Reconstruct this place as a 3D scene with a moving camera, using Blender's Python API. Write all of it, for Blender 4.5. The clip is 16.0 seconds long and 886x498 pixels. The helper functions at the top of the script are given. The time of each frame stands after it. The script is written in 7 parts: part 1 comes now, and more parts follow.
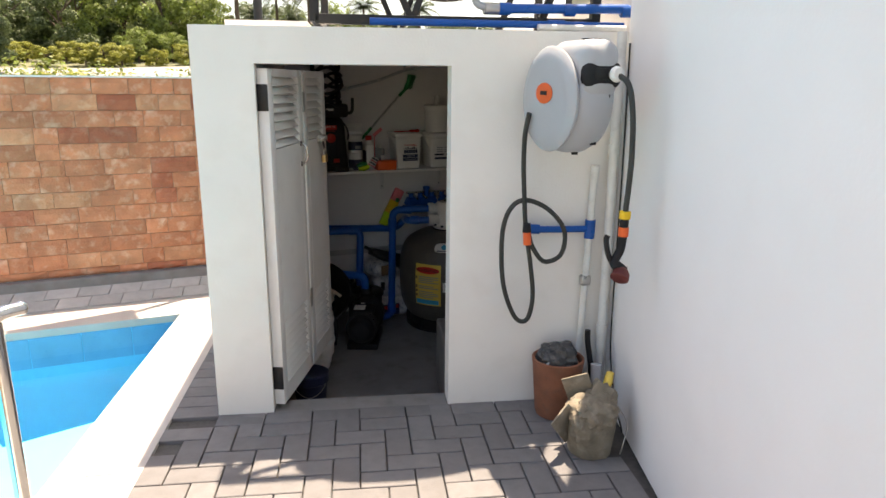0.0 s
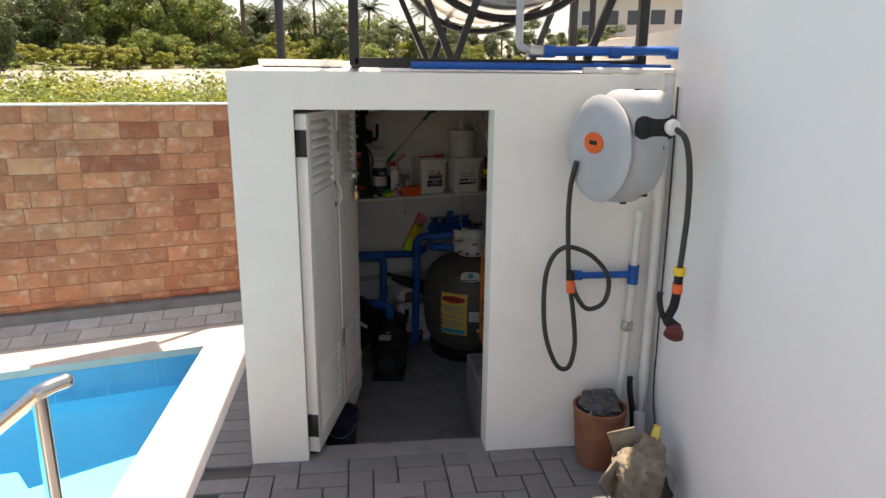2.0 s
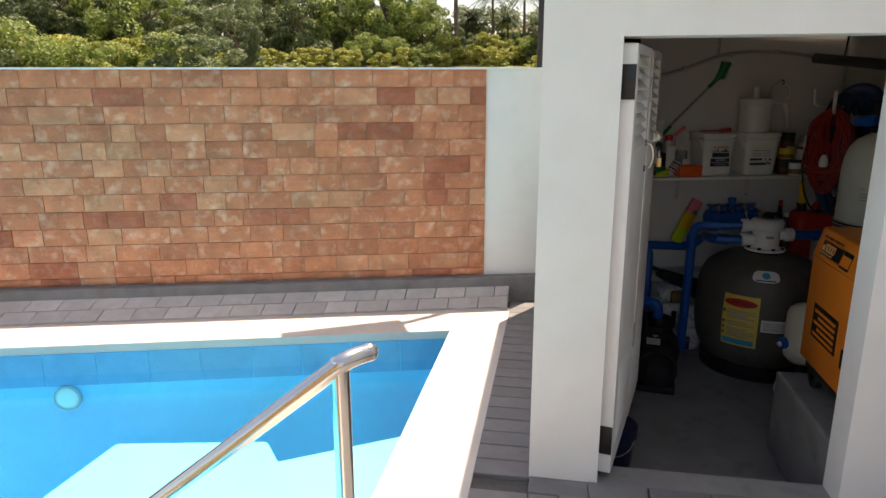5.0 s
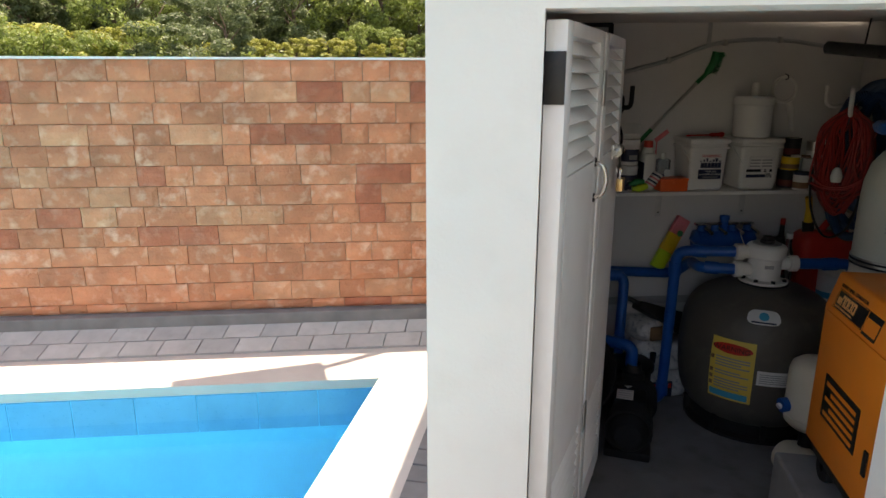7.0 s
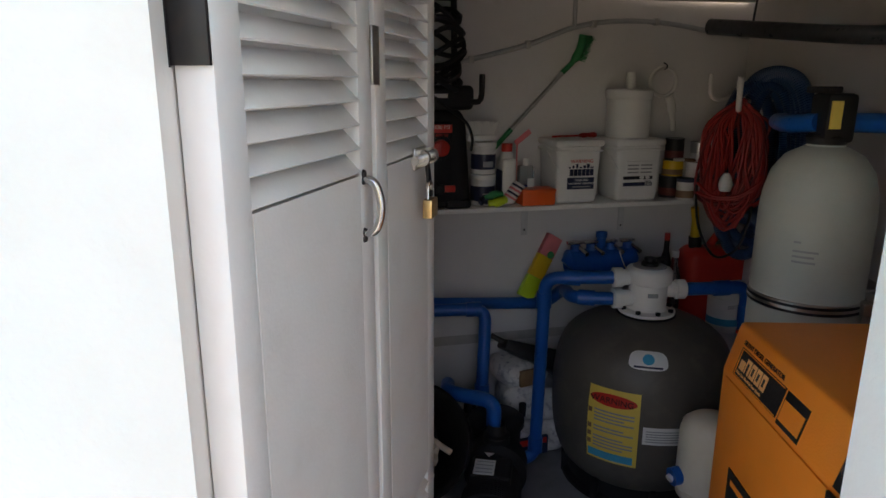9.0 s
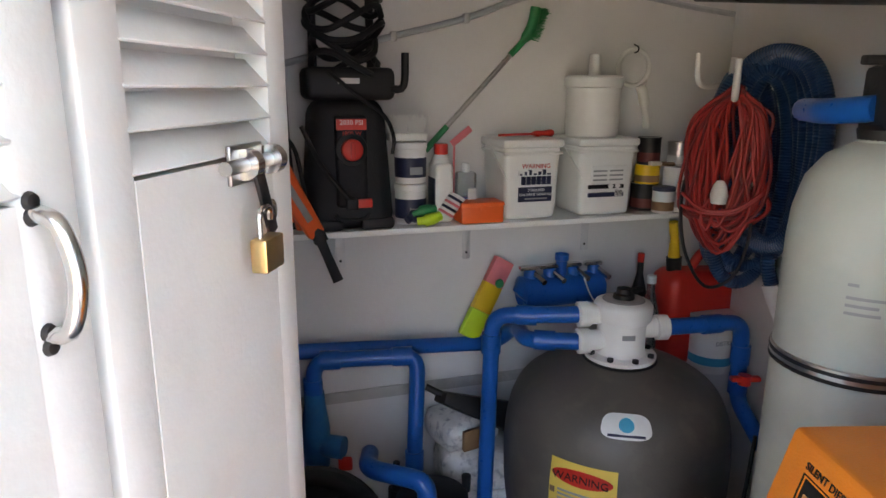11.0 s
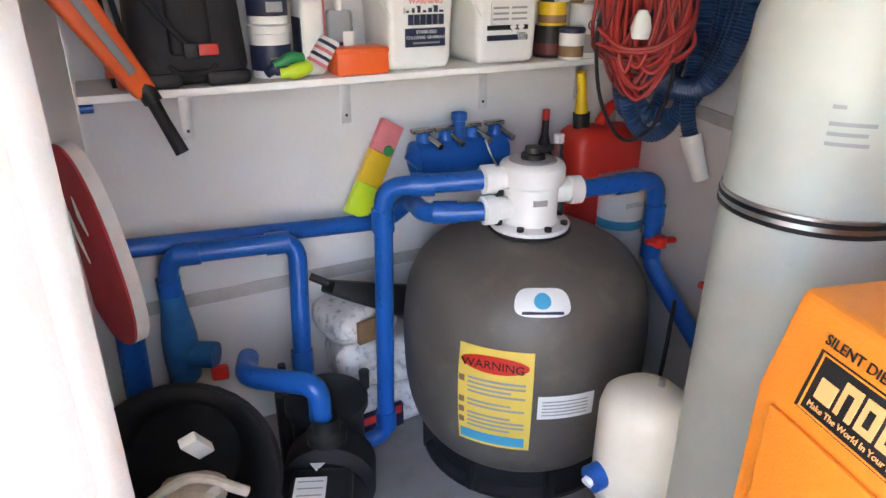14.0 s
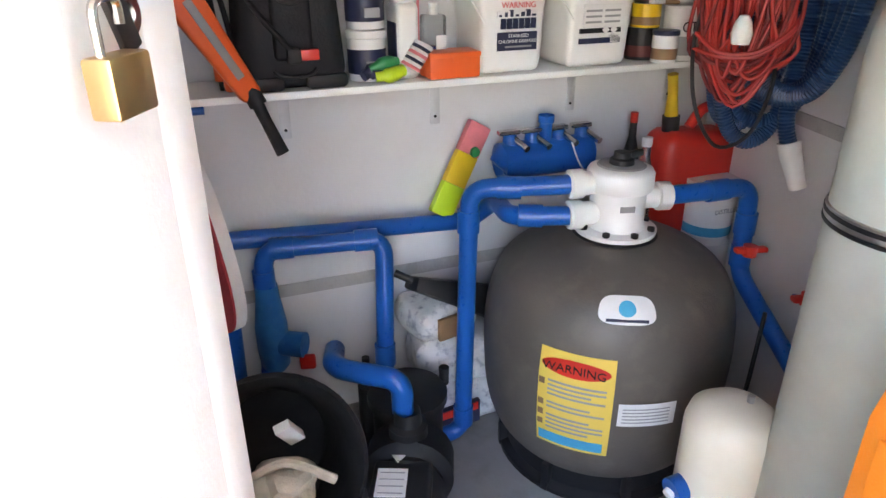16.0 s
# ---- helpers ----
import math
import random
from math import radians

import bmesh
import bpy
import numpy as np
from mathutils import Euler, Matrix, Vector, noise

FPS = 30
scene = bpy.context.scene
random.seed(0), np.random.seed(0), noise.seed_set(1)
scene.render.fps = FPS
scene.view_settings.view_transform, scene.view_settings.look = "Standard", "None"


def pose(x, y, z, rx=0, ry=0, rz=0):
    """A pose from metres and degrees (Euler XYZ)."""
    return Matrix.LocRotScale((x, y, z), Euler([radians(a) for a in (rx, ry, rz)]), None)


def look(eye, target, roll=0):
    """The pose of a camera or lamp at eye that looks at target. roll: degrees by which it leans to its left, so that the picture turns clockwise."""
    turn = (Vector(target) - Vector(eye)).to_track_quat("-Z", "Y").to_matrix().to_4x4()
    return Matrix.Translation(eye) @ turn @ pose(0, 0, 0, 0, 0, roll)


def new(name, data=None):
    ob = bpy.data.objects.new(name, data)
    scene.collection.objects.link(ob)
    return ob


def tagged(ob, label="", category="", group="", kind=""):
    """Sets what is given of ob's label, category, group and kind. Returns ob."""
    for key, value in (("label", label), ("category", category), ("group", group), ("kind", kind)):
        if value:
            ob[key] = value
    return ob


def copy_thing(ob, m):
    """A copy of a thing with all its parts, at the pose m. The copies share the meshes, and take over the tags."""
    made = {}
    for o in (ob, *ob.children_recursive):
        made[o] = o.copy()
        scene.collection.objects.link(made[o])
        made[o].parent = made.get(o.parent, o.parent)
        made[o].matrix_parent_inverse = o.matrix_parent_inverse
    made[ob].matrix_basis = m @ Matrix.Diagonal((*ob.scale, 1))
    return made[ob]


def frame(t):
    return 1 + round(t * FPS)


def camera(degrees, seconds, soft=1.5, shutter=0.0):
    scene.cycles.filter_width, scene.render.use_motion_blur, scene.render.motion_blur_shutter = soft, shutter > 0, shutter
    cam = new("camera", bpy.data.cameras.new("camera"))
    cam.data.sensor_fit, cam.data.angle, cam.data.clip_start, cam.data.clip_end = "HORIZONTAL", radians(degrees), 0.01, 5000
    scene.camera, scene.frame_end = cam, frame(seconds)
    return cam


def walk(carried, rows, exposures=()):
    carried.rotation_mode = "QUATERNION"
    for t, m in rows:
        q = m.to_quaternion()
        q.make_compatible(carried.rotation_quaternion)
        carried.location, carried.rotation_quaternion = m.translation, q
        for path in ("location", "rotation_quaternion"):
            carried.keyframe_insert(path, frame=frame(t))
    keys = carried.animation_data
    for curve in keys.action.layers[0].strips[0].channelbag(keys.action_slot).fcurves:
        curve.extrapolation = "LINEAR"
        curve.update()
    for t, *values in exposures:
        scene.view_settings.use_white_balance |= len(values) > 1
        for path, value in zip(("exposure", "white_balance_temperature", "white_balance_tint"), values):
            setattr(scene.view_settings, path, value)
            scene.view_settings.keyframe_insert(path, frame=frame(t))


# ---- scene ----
cam = camera(67.7, 16.0)
PATH = [
    (0, (0.444, -3.022, 1.572), (0.688, -1.098, 1.083), 0.5),
    (0.5, (0.314, -2.922, 1.805), (0.551, -0.999, 1.31), 0.3),
    (1, (0.27, -2.856, 1.769), (0.512, -0.934, 1.271), 0.4),
    (1.5, (0.291, -2.864, 1.773), (0.529, -0.942, 1.277), 0.4),
    (2, (0.286, -2.874, 1.766), (0.522, -0.95, 1.273), 0.5),
    (2.5, (0.288, -2.861, 1.771), (0.526, -0.937, 1.279), 0.5),
    (3, (0.138, -3.047, 1.721), (0.25, -1.111, 1.231), 0.0),
    (3.5, (-0.032, -2.923, 1.516), (-0.242, -0.992, 1.041), 0.1),
    (4, (-0.185, -2.757, 1.491), (-0.435, -0.83, 1.017), 0.1),
    (4.2, (-0.221, -2.679, 1.496), (-0.493, -0.755, 1.021), -0.1),
    (6.5, (-0.054, -1.691, 1.498), (-0.411, 0.21, 0.99), 0.1),
    (7, (0.042, -1.511, 1.507), (-0.29, 0.394, 0.997), 0.1),
    (7.5, (0.132, -1.264, 1.512), (-0.19, 0.638, 0.984), 0.1),
    (8, (0.135, -1.058, 1.504), (-0.095, 0.857, 0.978), 0.1),
    (8.5, (0.238, -0.879, 1.458), (0.124, 1.053, 0.952), 0.2),
    (11, (0.436, -0.051, 1.355), (0.512, 1.89, 0.877), 0.4),
    (11.5, (0.52, 0.062, 1.275), (0.779, 1.984, 0.786), 0.6),
    (12, (0.512, 0.18, 1.216), (0.889, 2.082, 0.728), 0.3),
    (12.5, (0.486, 0.244, 1.208), (0.867, 2.147, 0.722), 0.3),
    (13, (0.485, 0.26, 1.2), (0.865, 2.163, 0.714), 0.4),
    (13.5, (0.474, 0.261, 1.205), (0.881, 2.132, 0.626), 0.4),
    (14, (0.469, 0.272, 1.196), (0.865, 2.061, 0.395), 0.3),
    (14.5, (0.481, 0.266, 1.21), (1.009, 2.02, 0.406), 0.6),
    (15, (0.467, 0.256, 1.219), (1.049, 1.991, 0.413), 0.5),
    (15.5, (0.451, 0.262, 1.21), (1.032, 1.997, 0.403), 0.3),
    (16, (0.423, 0.266, 1.238), (0.611, 2.077, 0.409), -0.4),
]

K, KI = 8350, 7600
EXPOSE = [(0, 1.52, K, 16), (0.5, 1.24, K, 16), (1.5, 1.17, K, 17), (2.5, 1.18, K, 17), (3.5, 1.0, K, 18), (4.2, 1.02, K, 18), (6.5, 1.45, K, 17), (7.0, 1.5, 8200, 17), (8.0, 1.58, 8000, 18), (8.7, 1.8, 7900, 19), (10.8, 3.65, KI, 20), (11.5, 4.08, KI, 20), (12, 4.7, KI, 21), (12.5, 4.85, KI, 21), (13.5, 4.93, KI, 21), (14.2, 4.98, KI, 21), (15.0, 5.04, KI, 21), (15.5, 5.12, KI, 20), (16, 4.92, KI, 20)]
walk(cam, [(t, look(eye, target, roll)) for t, eye, target, roll in PATH], EXPOSE)

# ---- world and sun ----
SUN = Vector((0.14, 0.24, 1.0)).normalized()
world = bpy.data.worlds.new("world")
scene.world = world
world.use_nodes = True
wn = world.node_tree
sky = wn.nodes.new("ShaderNodeTexSky")
sky.sky_type, sky.sun_disc = "NISHITA", False
sky.sun_elevation = math.asin(SUN.z)
sky.sun_rotation = math.atan2(SUN.x, SUN.y)
sky.dust_density = 2.0
wn.nodes["Background"].inputs[1].default_value = 0.13
wn.links.new(sky.outputs[0], wn.nodes["Background"].inputs[0])
sun = new("sun", bpy.data.lights.new("sun", "SUN"))
sun.data.energy, sun.data.angle, sun.data.color = 4.2, radians(0.6), (1.0, 0.955, 0.88)
sun.matrix_world = look(SUN * 30, (0, 0, 0))


# ---- materials ----
def mat(name, col, rough=0.6, metal=0.0, var=0.15, scale=6.0, bump=0.0, fine=60.0, spec=0.5, dirt=None, dirt_amt=0.35, per_object=0.0, **extra):
    """A surface with colour variation at two scales, stains of a second colour and fine relief."""
    m = bpy.data.materials.new(name)
    m.use_nodes = True
    t = m.node_tree
    n, l = t.nodes, t.links
    b = n["Principled BSDF"]
    tc = n.new("ShaderNodeTexCoord")
    big, small = n.new("ShaderNodeTexNoise"), n.new("ShaderNodeTexNoise")
    big.inputs["Scale"].default_value, small.inputs["Scale"].default_value = scale, fine
    big.inputs["Detail"].default_value, small.inputs["Detail"].default_value = 6, 3
    place = tc.outputs["Object"]
    if per_object:
        # world-sized grain that starts elsewhere on every piece
        geo, info, mul, add = n.new("ShaderNodeNewGeometry"), n.new("ShaderNodeObjectInfo"), n.new("ShaderNodeMath"), n.new("ShaderNodeVectorMath")
        mul.operation, mul.inputs[1].default_value = "MULTIPLY", 60.0
        l.new(info.outputs["Random"], mul.inputs[0])
        l.new(geo.outputs["Position"], add.inputs[0])
        l.new(mul.outputs[0], add.inputs[1])
        place = add.outputs[0]
    l.new(place, big.inputs["Vector"])
    l.new(place, small.inputs["Vector"])
    c = Vector(col[:3])
    ramp = n.new("ShaderNodeValToRGB")
    ramp.color_ramp.elements[0].position, ramp.color_ramp.elements[1].position = 0.3, 0.72
    ramp.color_ramp.elements[0].color = (*(c * (1 - var)), 1)
    ramp.color_ramp.elements[1].color = (*[min(0.95, v * (1 + var * 0.7)) for v in c], 1)
    l.new(big.outputs[0], ramp.inputs[0])
    last = ramp.outputs[0]
    if dirt:
        dn, dr, mx = n.new("ShaderNodeTexNoise"), n.new("ShaderNodeValToRGB"), n.new("ShaderNodeMixRGB")
        dn.inputs["Scale"].default_value, dn.inputs["Detail"].default_value = scale * 2.3, 8
        l.new(place, dn.inputs["Vector"])
        dr.color_ramp.elements[0].position, dr.color_ramp.elements[1].position = 0.52, 0.75
        dr.color_ramp.elements[0].color, dr.color_ramp.elements[1].color = (0, 0, 0, 1), (dirt_amt,) * 3 + (1,)
        l.new(dn.outputs[0], dr.inputs[0])
        l.new(dr.outputs[0], mx.inputs[0])
        l.new(last, mx.inputs[1])
        mx.inputs[2].default_value = (*dirt, 1)
        last = mx.outputs[0]
    if per_object:
        oi, hs, mr = n.new("ShaderNodeObjectInfo"), n.new("ShaderNodeHueSaturation"), n.new("ShaderNodeMapRange")
        l.new(oi.outputs["Random"], mr.inputs[0])
        mr.inputs[3].default_value, mr.inputs[4].default_value = 1 - per_object, 1 + per_object
        l.new(mr.outputs[0], hs.inputs["Value"])
        l.new(last, hs.inputs["Color"])
        last = hs.outputs[0]
    l.new(last, b.inputs["Base Color"])
    rr = n.new("ShaderNodeMapRange")
    l.new(small.outputs[0], rr.inputs[0])
    rr.inputs[3].default_value, rr.inputs[4].default_value = max(0, rough - 0.08), min(1, rough + 0.08)
    l.new(rr.outputs[0], b.inputs["Roughness"])
    b.inputs["Metallic"].default_value = metal
    b.inputs["Specular IOR Level"].default_value = spec
    if bump:
        bp = n.new("ShaderNodeBump")
        bp.inputs["Strength"].default_value, bp.inputs["Distance"].default_value = bump, 0.004
        l.new(small.outputs[0], bp.inputs["Height"])
        l.new(bp.outputs[0], b.inputs["Normal"])
    for k, v in extra.items():
        b.inputs[k.replace("_", " ")].default_value = v
    return m


M_PLASTER = mat("white_plaster", (0.83, 0.8, 0.75), 0.75, var=0.04, scale=2.5, bump=0.25, fine=90, dirt=(0.6, 0.54, 0.45), dirt_amt=0.16)
M_HOUSE = mat("house_render", (0.85, 0.845, 0.84), 0.8, var=0.03, scale=1.6, bump=0.15, fine=70, dirt=(0.7, 0.68, 0.65), dirt_amt=0.12)
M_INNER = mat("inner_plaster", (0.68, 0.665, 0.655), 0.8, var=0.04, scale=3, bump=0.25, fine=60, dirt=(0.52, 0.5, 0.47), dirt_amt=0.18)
M_GREYBAND = mat("bare_grey_render", (0.46, 0.44, 0.42), 0.9, var=0.14, scale=9, bump=0.5, fine=90, dirt=(0.3, 0.28, 0.26), dirt_amt=0.4)
M_SCREED = mat("cement_floor", (0.25, 0.24, 0.23), 0.75, var=0.18, scale=4, bump=0.3, fine=70, dirt=(0.13, 0.115, 0.1), dirt_amt=0.5)
M_PAVER = mat("grey_paver", (0.19, 0.183, 0.183), 0.88, var=0.1, scale=14, bump=0.55, fine=220, dirt=(0.12, 0.11, 0.1), dirt_amt=0.2, per_object=0.09)
M_PAVERLIGHT = mat("pale_paver", (0.46, 0.435, 0.41), 0.88, var=0.12, scale=9, bump=0.5, fine=220, dirt=(0.3, 0.27, 0.24), dirt_amt=0.3, per_object=0.1)
M_JOINT = mat("joint_sand", (0.09, 0.085, 0.08), 0.95, var=0.25, scale=30, bump=0.5, fine=260)
M_COPING = mat("pale_terrazzo", (0.52, 0.485, 0.45), 0.7, var=0.06, scale=5, bump=0.3, fine=240, dirt=(0.42, 0.38, 0.34), dirt_amt=0.25)
M_STONE = mat("orange_sandstone", (0.58, 0.215, 0.108), 0.85, var=0.24, scale=6, bump=0.9, fine=70, dirt=(0.74, 0.46, 0.32), dirt_amt=0.75, per_object=0.16)
M_STONE_PALE = mat("pale_sandstone", (0.6, 0.265, 0.14), 0.85, var=0.22, scale=7, bump=0.9, fine=70, dirt=(0.72, 0.47, 0.32), dirt_amt=0.65, per_object=0.13)
M_STONE_RED = mat("red_sandstone", (0.44, 0.135, 0.07), 0.85, var=0.26, scale=6, bump=0.9, fine=70, dirt=(0.55, 0.3, 0.2), dirt_amt=0.5, per_object=0.16)
M_MORTAR = mat("brown_mortar", (0.42, 0.22, 0.14), 0.95, var=0.2, scale=20, bump=0.5, fine=160)
M_LEDGE = mat("grey_kerb", (0.2, 0.19, 0.185), 0.9, var=0.2, scale=8, bump=0.5, fine=150)
M_POOLTILE = mat("blue_pool_tile", (0.04, 0.33, 0.55), 0.3, var=0.08, scale=8, fine=90, per_object=0.05)
M_POOL = mat("blue_pool_lining", (0.004, 0.55, 0.8), 0.45, var=0.06, scale=2, fine=60)
# step lining coloured paler, for the brighter light in shallow water
M_POOLLIT = mat("lit_pool_step", (0.16, 0.66, 0.84), 0.45, var=0.05, scale=2, fine=60)
M_DOOR = mat("white_door_paint", (0.83, 0.82, 0.79), 0.42, var=0.04, scale=5, bump=0.12, fine=120, dirt=(0.5, 0.45, 0.38), dirt_amt=0.14)
M_WHITEPL = mat("white_plastic", (0.78, 0.77, 0.74), 0.38, var=0.05, scale=7, fine=90, dirt=(0.55, 0.5, 0.42), dirt_amt=0.12)
M_CREAM = mat("cream_enamel", (0.74, 0.69, 0.57), 0.35, var=0.04, scale=8, dirt=(0.5, 0.42, 0.3), dirt_amt=0.15)
M_CHROME = mat("stainless_steel", (0.66, 0.64, 0.61), 0.18, 1.0, var=0.06, scale=12)
M_STEEL = mat("brushed_steel", (0.55, 0.54, 0.52), 0.35, 1.0, var=0.12, scale=20)
M_TANK = mat("satin_tank_steel", (0.66, 0.64, 0.61), 0.32, 1.0, var=0.06, scale=6)
M_BRASS = mat("brass", (0.75, 0.52, 0.24), 0.32, 1.0, var=0.1, scale=30)
M_BLACKPL = mat("black_plastic", (0.012, 0.012, 0.013), 0.5, var=0.25, scale=14, bump=0.15, fine=120, spec=0.35)
M_DARKGREY = mat("charcoal_plastic", (0.013, 0.013, 0.015), 0.62, var=0.15, scale=12, bump=0.25, fine=160, spec=0.3)
M_BLACKSTEEL = mat("black_painted_steel", (0.012, 0.012, 0.013), 0.45, var=0.3, scale=10, dirt=(0.09, 0.05, 0.03), dirt_amt=0.3)
M_BLUEPVC = mat("blue_pvc", (0.001, 0.088, 0.36), 0.3, var=0.1, scale=7, fine=60, spec=0.32)
M_OLDPVC = mat("weathered_blue_pvc", (0.008, 0.13, 0.33), 0.45, var=0.2, scale=12, fine=60, spec=0.3, dirt=(0.05, 0.2, 0.36), dirt_amt=0.4)
M_WHITEPIPE = mat("white_pvc", (0.72, 0.71, 0.67), 0.45, var=0.06, scale=10, dirt=(0.4, 0.36, 0.3), dirt_amt=0.3)
M_FILTER = mat("grey_filter_shell", (0.104, 0.09, 0.076), 0.5, var=0.14, scale=6, bump=0.2, fine=150, dirt=(0.18, 0.15, 0.12), dirt_amt=0.4)
M_FRP = mat("pale_green_fibreglass", (0.46, 0.475, 0.415), 0.45, spec=0.3, var=0.07, scale=7, bump=0.1, fine=60, dirt=(0.52, 0.53, 0.46), dirt_amt=0.4)
M_ORANGE = mat("orange_powder_coat", (0.86, 0.235, 0.025), 0.45, var=0.05, scale=6, bump=0.2, fine=220, spec=0.35, dirt=(0.6, 0.22, 0.05), dirt_amt=0.2)
M_RED = mat("red_plastic", (0.62, 0.03, 0.018), 0.38, var=0.08, scale=10)
M_DULLRED = mat("dull_red_plastic", (0.12, 0.02, 0.018), 0.6, var=0.15, scale=20)
M_MATTBLACK = mat("matt_black_plastic", (0.012, 0.012, 0.013), 0.8, var=0.3, scale=14, spec=0.2)
M_TAN = mat("tan_stone", (0.46, 0.26, 0.12), 0.85, var=0.2, scale=9, bump=0.5, fine=60, dirt=(0.55, 0.36, 0.2), dirt_amt=0.5)
M_REDCORD = mat("red_cord", (0.34, 0.018, 0.014), 0.5, var=0.12, scale=20)
M_ORANGEPL = mat("orange_plastic", (0.85, 0.125, 0.025), 0.4, var=0.06, scale=12)
M_YELLOW = mat("yellow_plastic", (0.8, 0.5, 0.02), 0.4, var=0.06, scale=12)
M_LABELYEL = mat("yellow_label", (0.78, 0.55, 0.1), 0.5, var=0.05, scale=12)
M_CREAMPRINT = mat("cream_orange_print", (0.75, 0.36, 0.13), 0.5, var=0.05, scale=12)
M_LIME = mat("lime_plastic", (0.5, 0.72, 0.03), 0.4, var=0.06, scale=12)
M_GREEN = mat("green_plastic", (0.01, 0.22, 0.07), 0.42, var=0.08, scale=14)
M_PINK = mat("pink_foam", (0.75, 0.2, 0.22), 0.8, var=0.1, scale=20, bump=0.4, fine=200)
M_FOAMRED = mat("red_foam", (0.42, 0.035, 0.045), 0.75, var=0.1, scale=16, bump=0.3, fine=260)
M_FOAMWHITE = mat("white_foam", (0.72, 0.69, 0.66), 0.85, var=0.08, scale=16, bump=0.4, fine=260)
M_NAVY = mat("navy_print", (0.015, 0.02, 0.055), 0.45, var=0.1, scale=20)
M_PAPER = mat("white_label", (0.75, 0.74, 0.72), 0.5, var=0.05, scale=20)
M_GREYPRINT = mat("grey_print", (0.3, 0.3, 0.3), 0.6, var=0.05, scale=20)
M_CYAN = mat("cyan_print", (0.03, 0.35, 0.55), 0.45, var=0.05, scale=20)
M_TERRA = mat("terracotta", (0.26, 0.1, 0.055), 0.85, var=0.25, scale=9, bump=0.5, fine=120, dirt=(0.14, 0.08, 0.06), dirt_amt=0.5)
M_CEMENTED = mat("cement_crusted_plastic", (0.24, 0.2, 0.145), 0.9, var=0.3, scale=12, bump=0.9, fine=90, dirt=(0.4, 0.36, 0.3), dirt_amt=0.5)
M_GREYPL = mat("pale_grey_plastic", (0.42, 0.43, 0.45), 0.42, var=0.04, scale=7, bump=0.1, fine=200)
M_RUBBER = mat("dark_hose_rubber", (0.03, 0.032, 0.028), 0.55, var=0.15, scale=20)
M_VACHOSE = mat("blue_vacuum_hose", (0.012, 0.05, 0.13), 0.36, var=0.12, scale=16)
M_MESHBAG = mat("printed_sack", (0.62, 0.6, 0.58), 0.7, var=0.2, scale=16, bump=0.5, fine=50, dirt=(0.14, 0.14, 0.18), dirt_amt=0.85)
M_WOOD = mat("brown_plank", (0.25, 0.14, 0.07), 0.7, var=0.25, scale=12, bump=0.3, fine=90)
M_BARK = mat("bark", (0.12, 0.085, 0.06), 0.95, var=0.3, scale=5, bump=0.8, fine=30)
M_SAND = mat("pale_gravel_ground", (0.17, 0.17, 0.1), 0.95, var=0.3, scale=0.4, bump=0.5, fine=20, dirt=(0.12, 0.14, 0.05), dirt_amt=0.8)
M_ROOF = mat("rusty_roof_sheet", (0.3, 0.2, 0.16), 0.7, var=0.2, scale=2)
M_FARWALL = mat("far_house_wall", (0.7, 0.68, 0.62), 0.8, var=0.06, scale=1)
M_FARGLASS = mat("far_window_glass", (0.05, 0.06, 0.08), 0.15, var=0.1, scale=1)
M_CLEAR = mat("clear_plastic", (0.75, 0.8, 0.82), 0.2, var=0.03, Transmission_Weight=0.85, IOR=1.3)
M_BLUELIQ = mat("blue_liquid", (0.03, 0.06, 0.3), 0.2, var=0.05)
M_DARKBAG = mat("black_plastic_bag", (0.05, 0.052, 0.055), 0.3, var=0.3, scale=20, bump=0.7, fine=40)
M_CORDDARK = mat("dark_red_cord", (0.16, 0.012, 0.012), 0.55, var=0.15, scale=20)
M_BRACKET = mat("pale_galvanised_steel", (0.6, 0.6, 0.6), 0.5, 0.35, var=0.08, scale=20)
M_WETSAND = mat("pale_bare_sand", (0.3, 0.29, 0.27), 0.8, var=0.14, scale=0.4, bump=0.4, fine=12, dirt=(0.2, 0.19, 0.13), dirt_amt=0.6)
M_CLOTH = mat("beige_rag", (0.5, 0.44, 0.36), 0.95, var=0.2, scale=30, bump=0.6, fine=200)


def leaf_mat(name, col, rnd=0.35):
    m = mat(name, col, 0.55, var=0.25, scale=1.5, fine=20)
    n, l = m.node_tree.nodes, m.node_tree.links
    b = n["Principled BSDF"]
    g, hs, mr = n.new("ShaderNodeNewGeometry"), n.new("ShaderNodeHueSaturation"), n.new("ShaderNodeMapRange")
    src = b.inputs["Base Color"].links[0].from_socket
    l.new(g.outputs["Random Per Island"], mr.inputs[0])
    mr.inputs[3].default_value, mr.inputs[4].default_value = 1 - rnd, 1 + rnd
    l.new(mr.outputs[0], hs.inputs["Value"])
    l.new(src, hs.inputs["Color"])
    l.new(hs.outputs[0], b.inputs["Base Color"])
    # thin leaves let part of the light through
    tl, mx = n.new("ShaderNodeBsdfTranslucent"), n.new("ShaderNodeMixShader")
    mx.inputs[0].default_value = 0.42
    l.new(hs.outputs[0], tl.inputs[0])
    l.new(b.outputs[0], mx.inputs[1])
    l.new(tl.outputs[0], mx.inputs[2])
    l.new(mx.outputs[0], n["Material Output"].inputs[0])
    return m


M_LEAF = [leaf_mat("dark_foliage", (0.12, 0.16, 0.065)), leaf_mat("mid_foliage", (0.2, 0.26, 0.06)), leaf_mat("yellow_foliage", (0.31, 0.32, 0.06)), leaf_mat("palm_foliage", (0.075, 0.105, 0.05))]


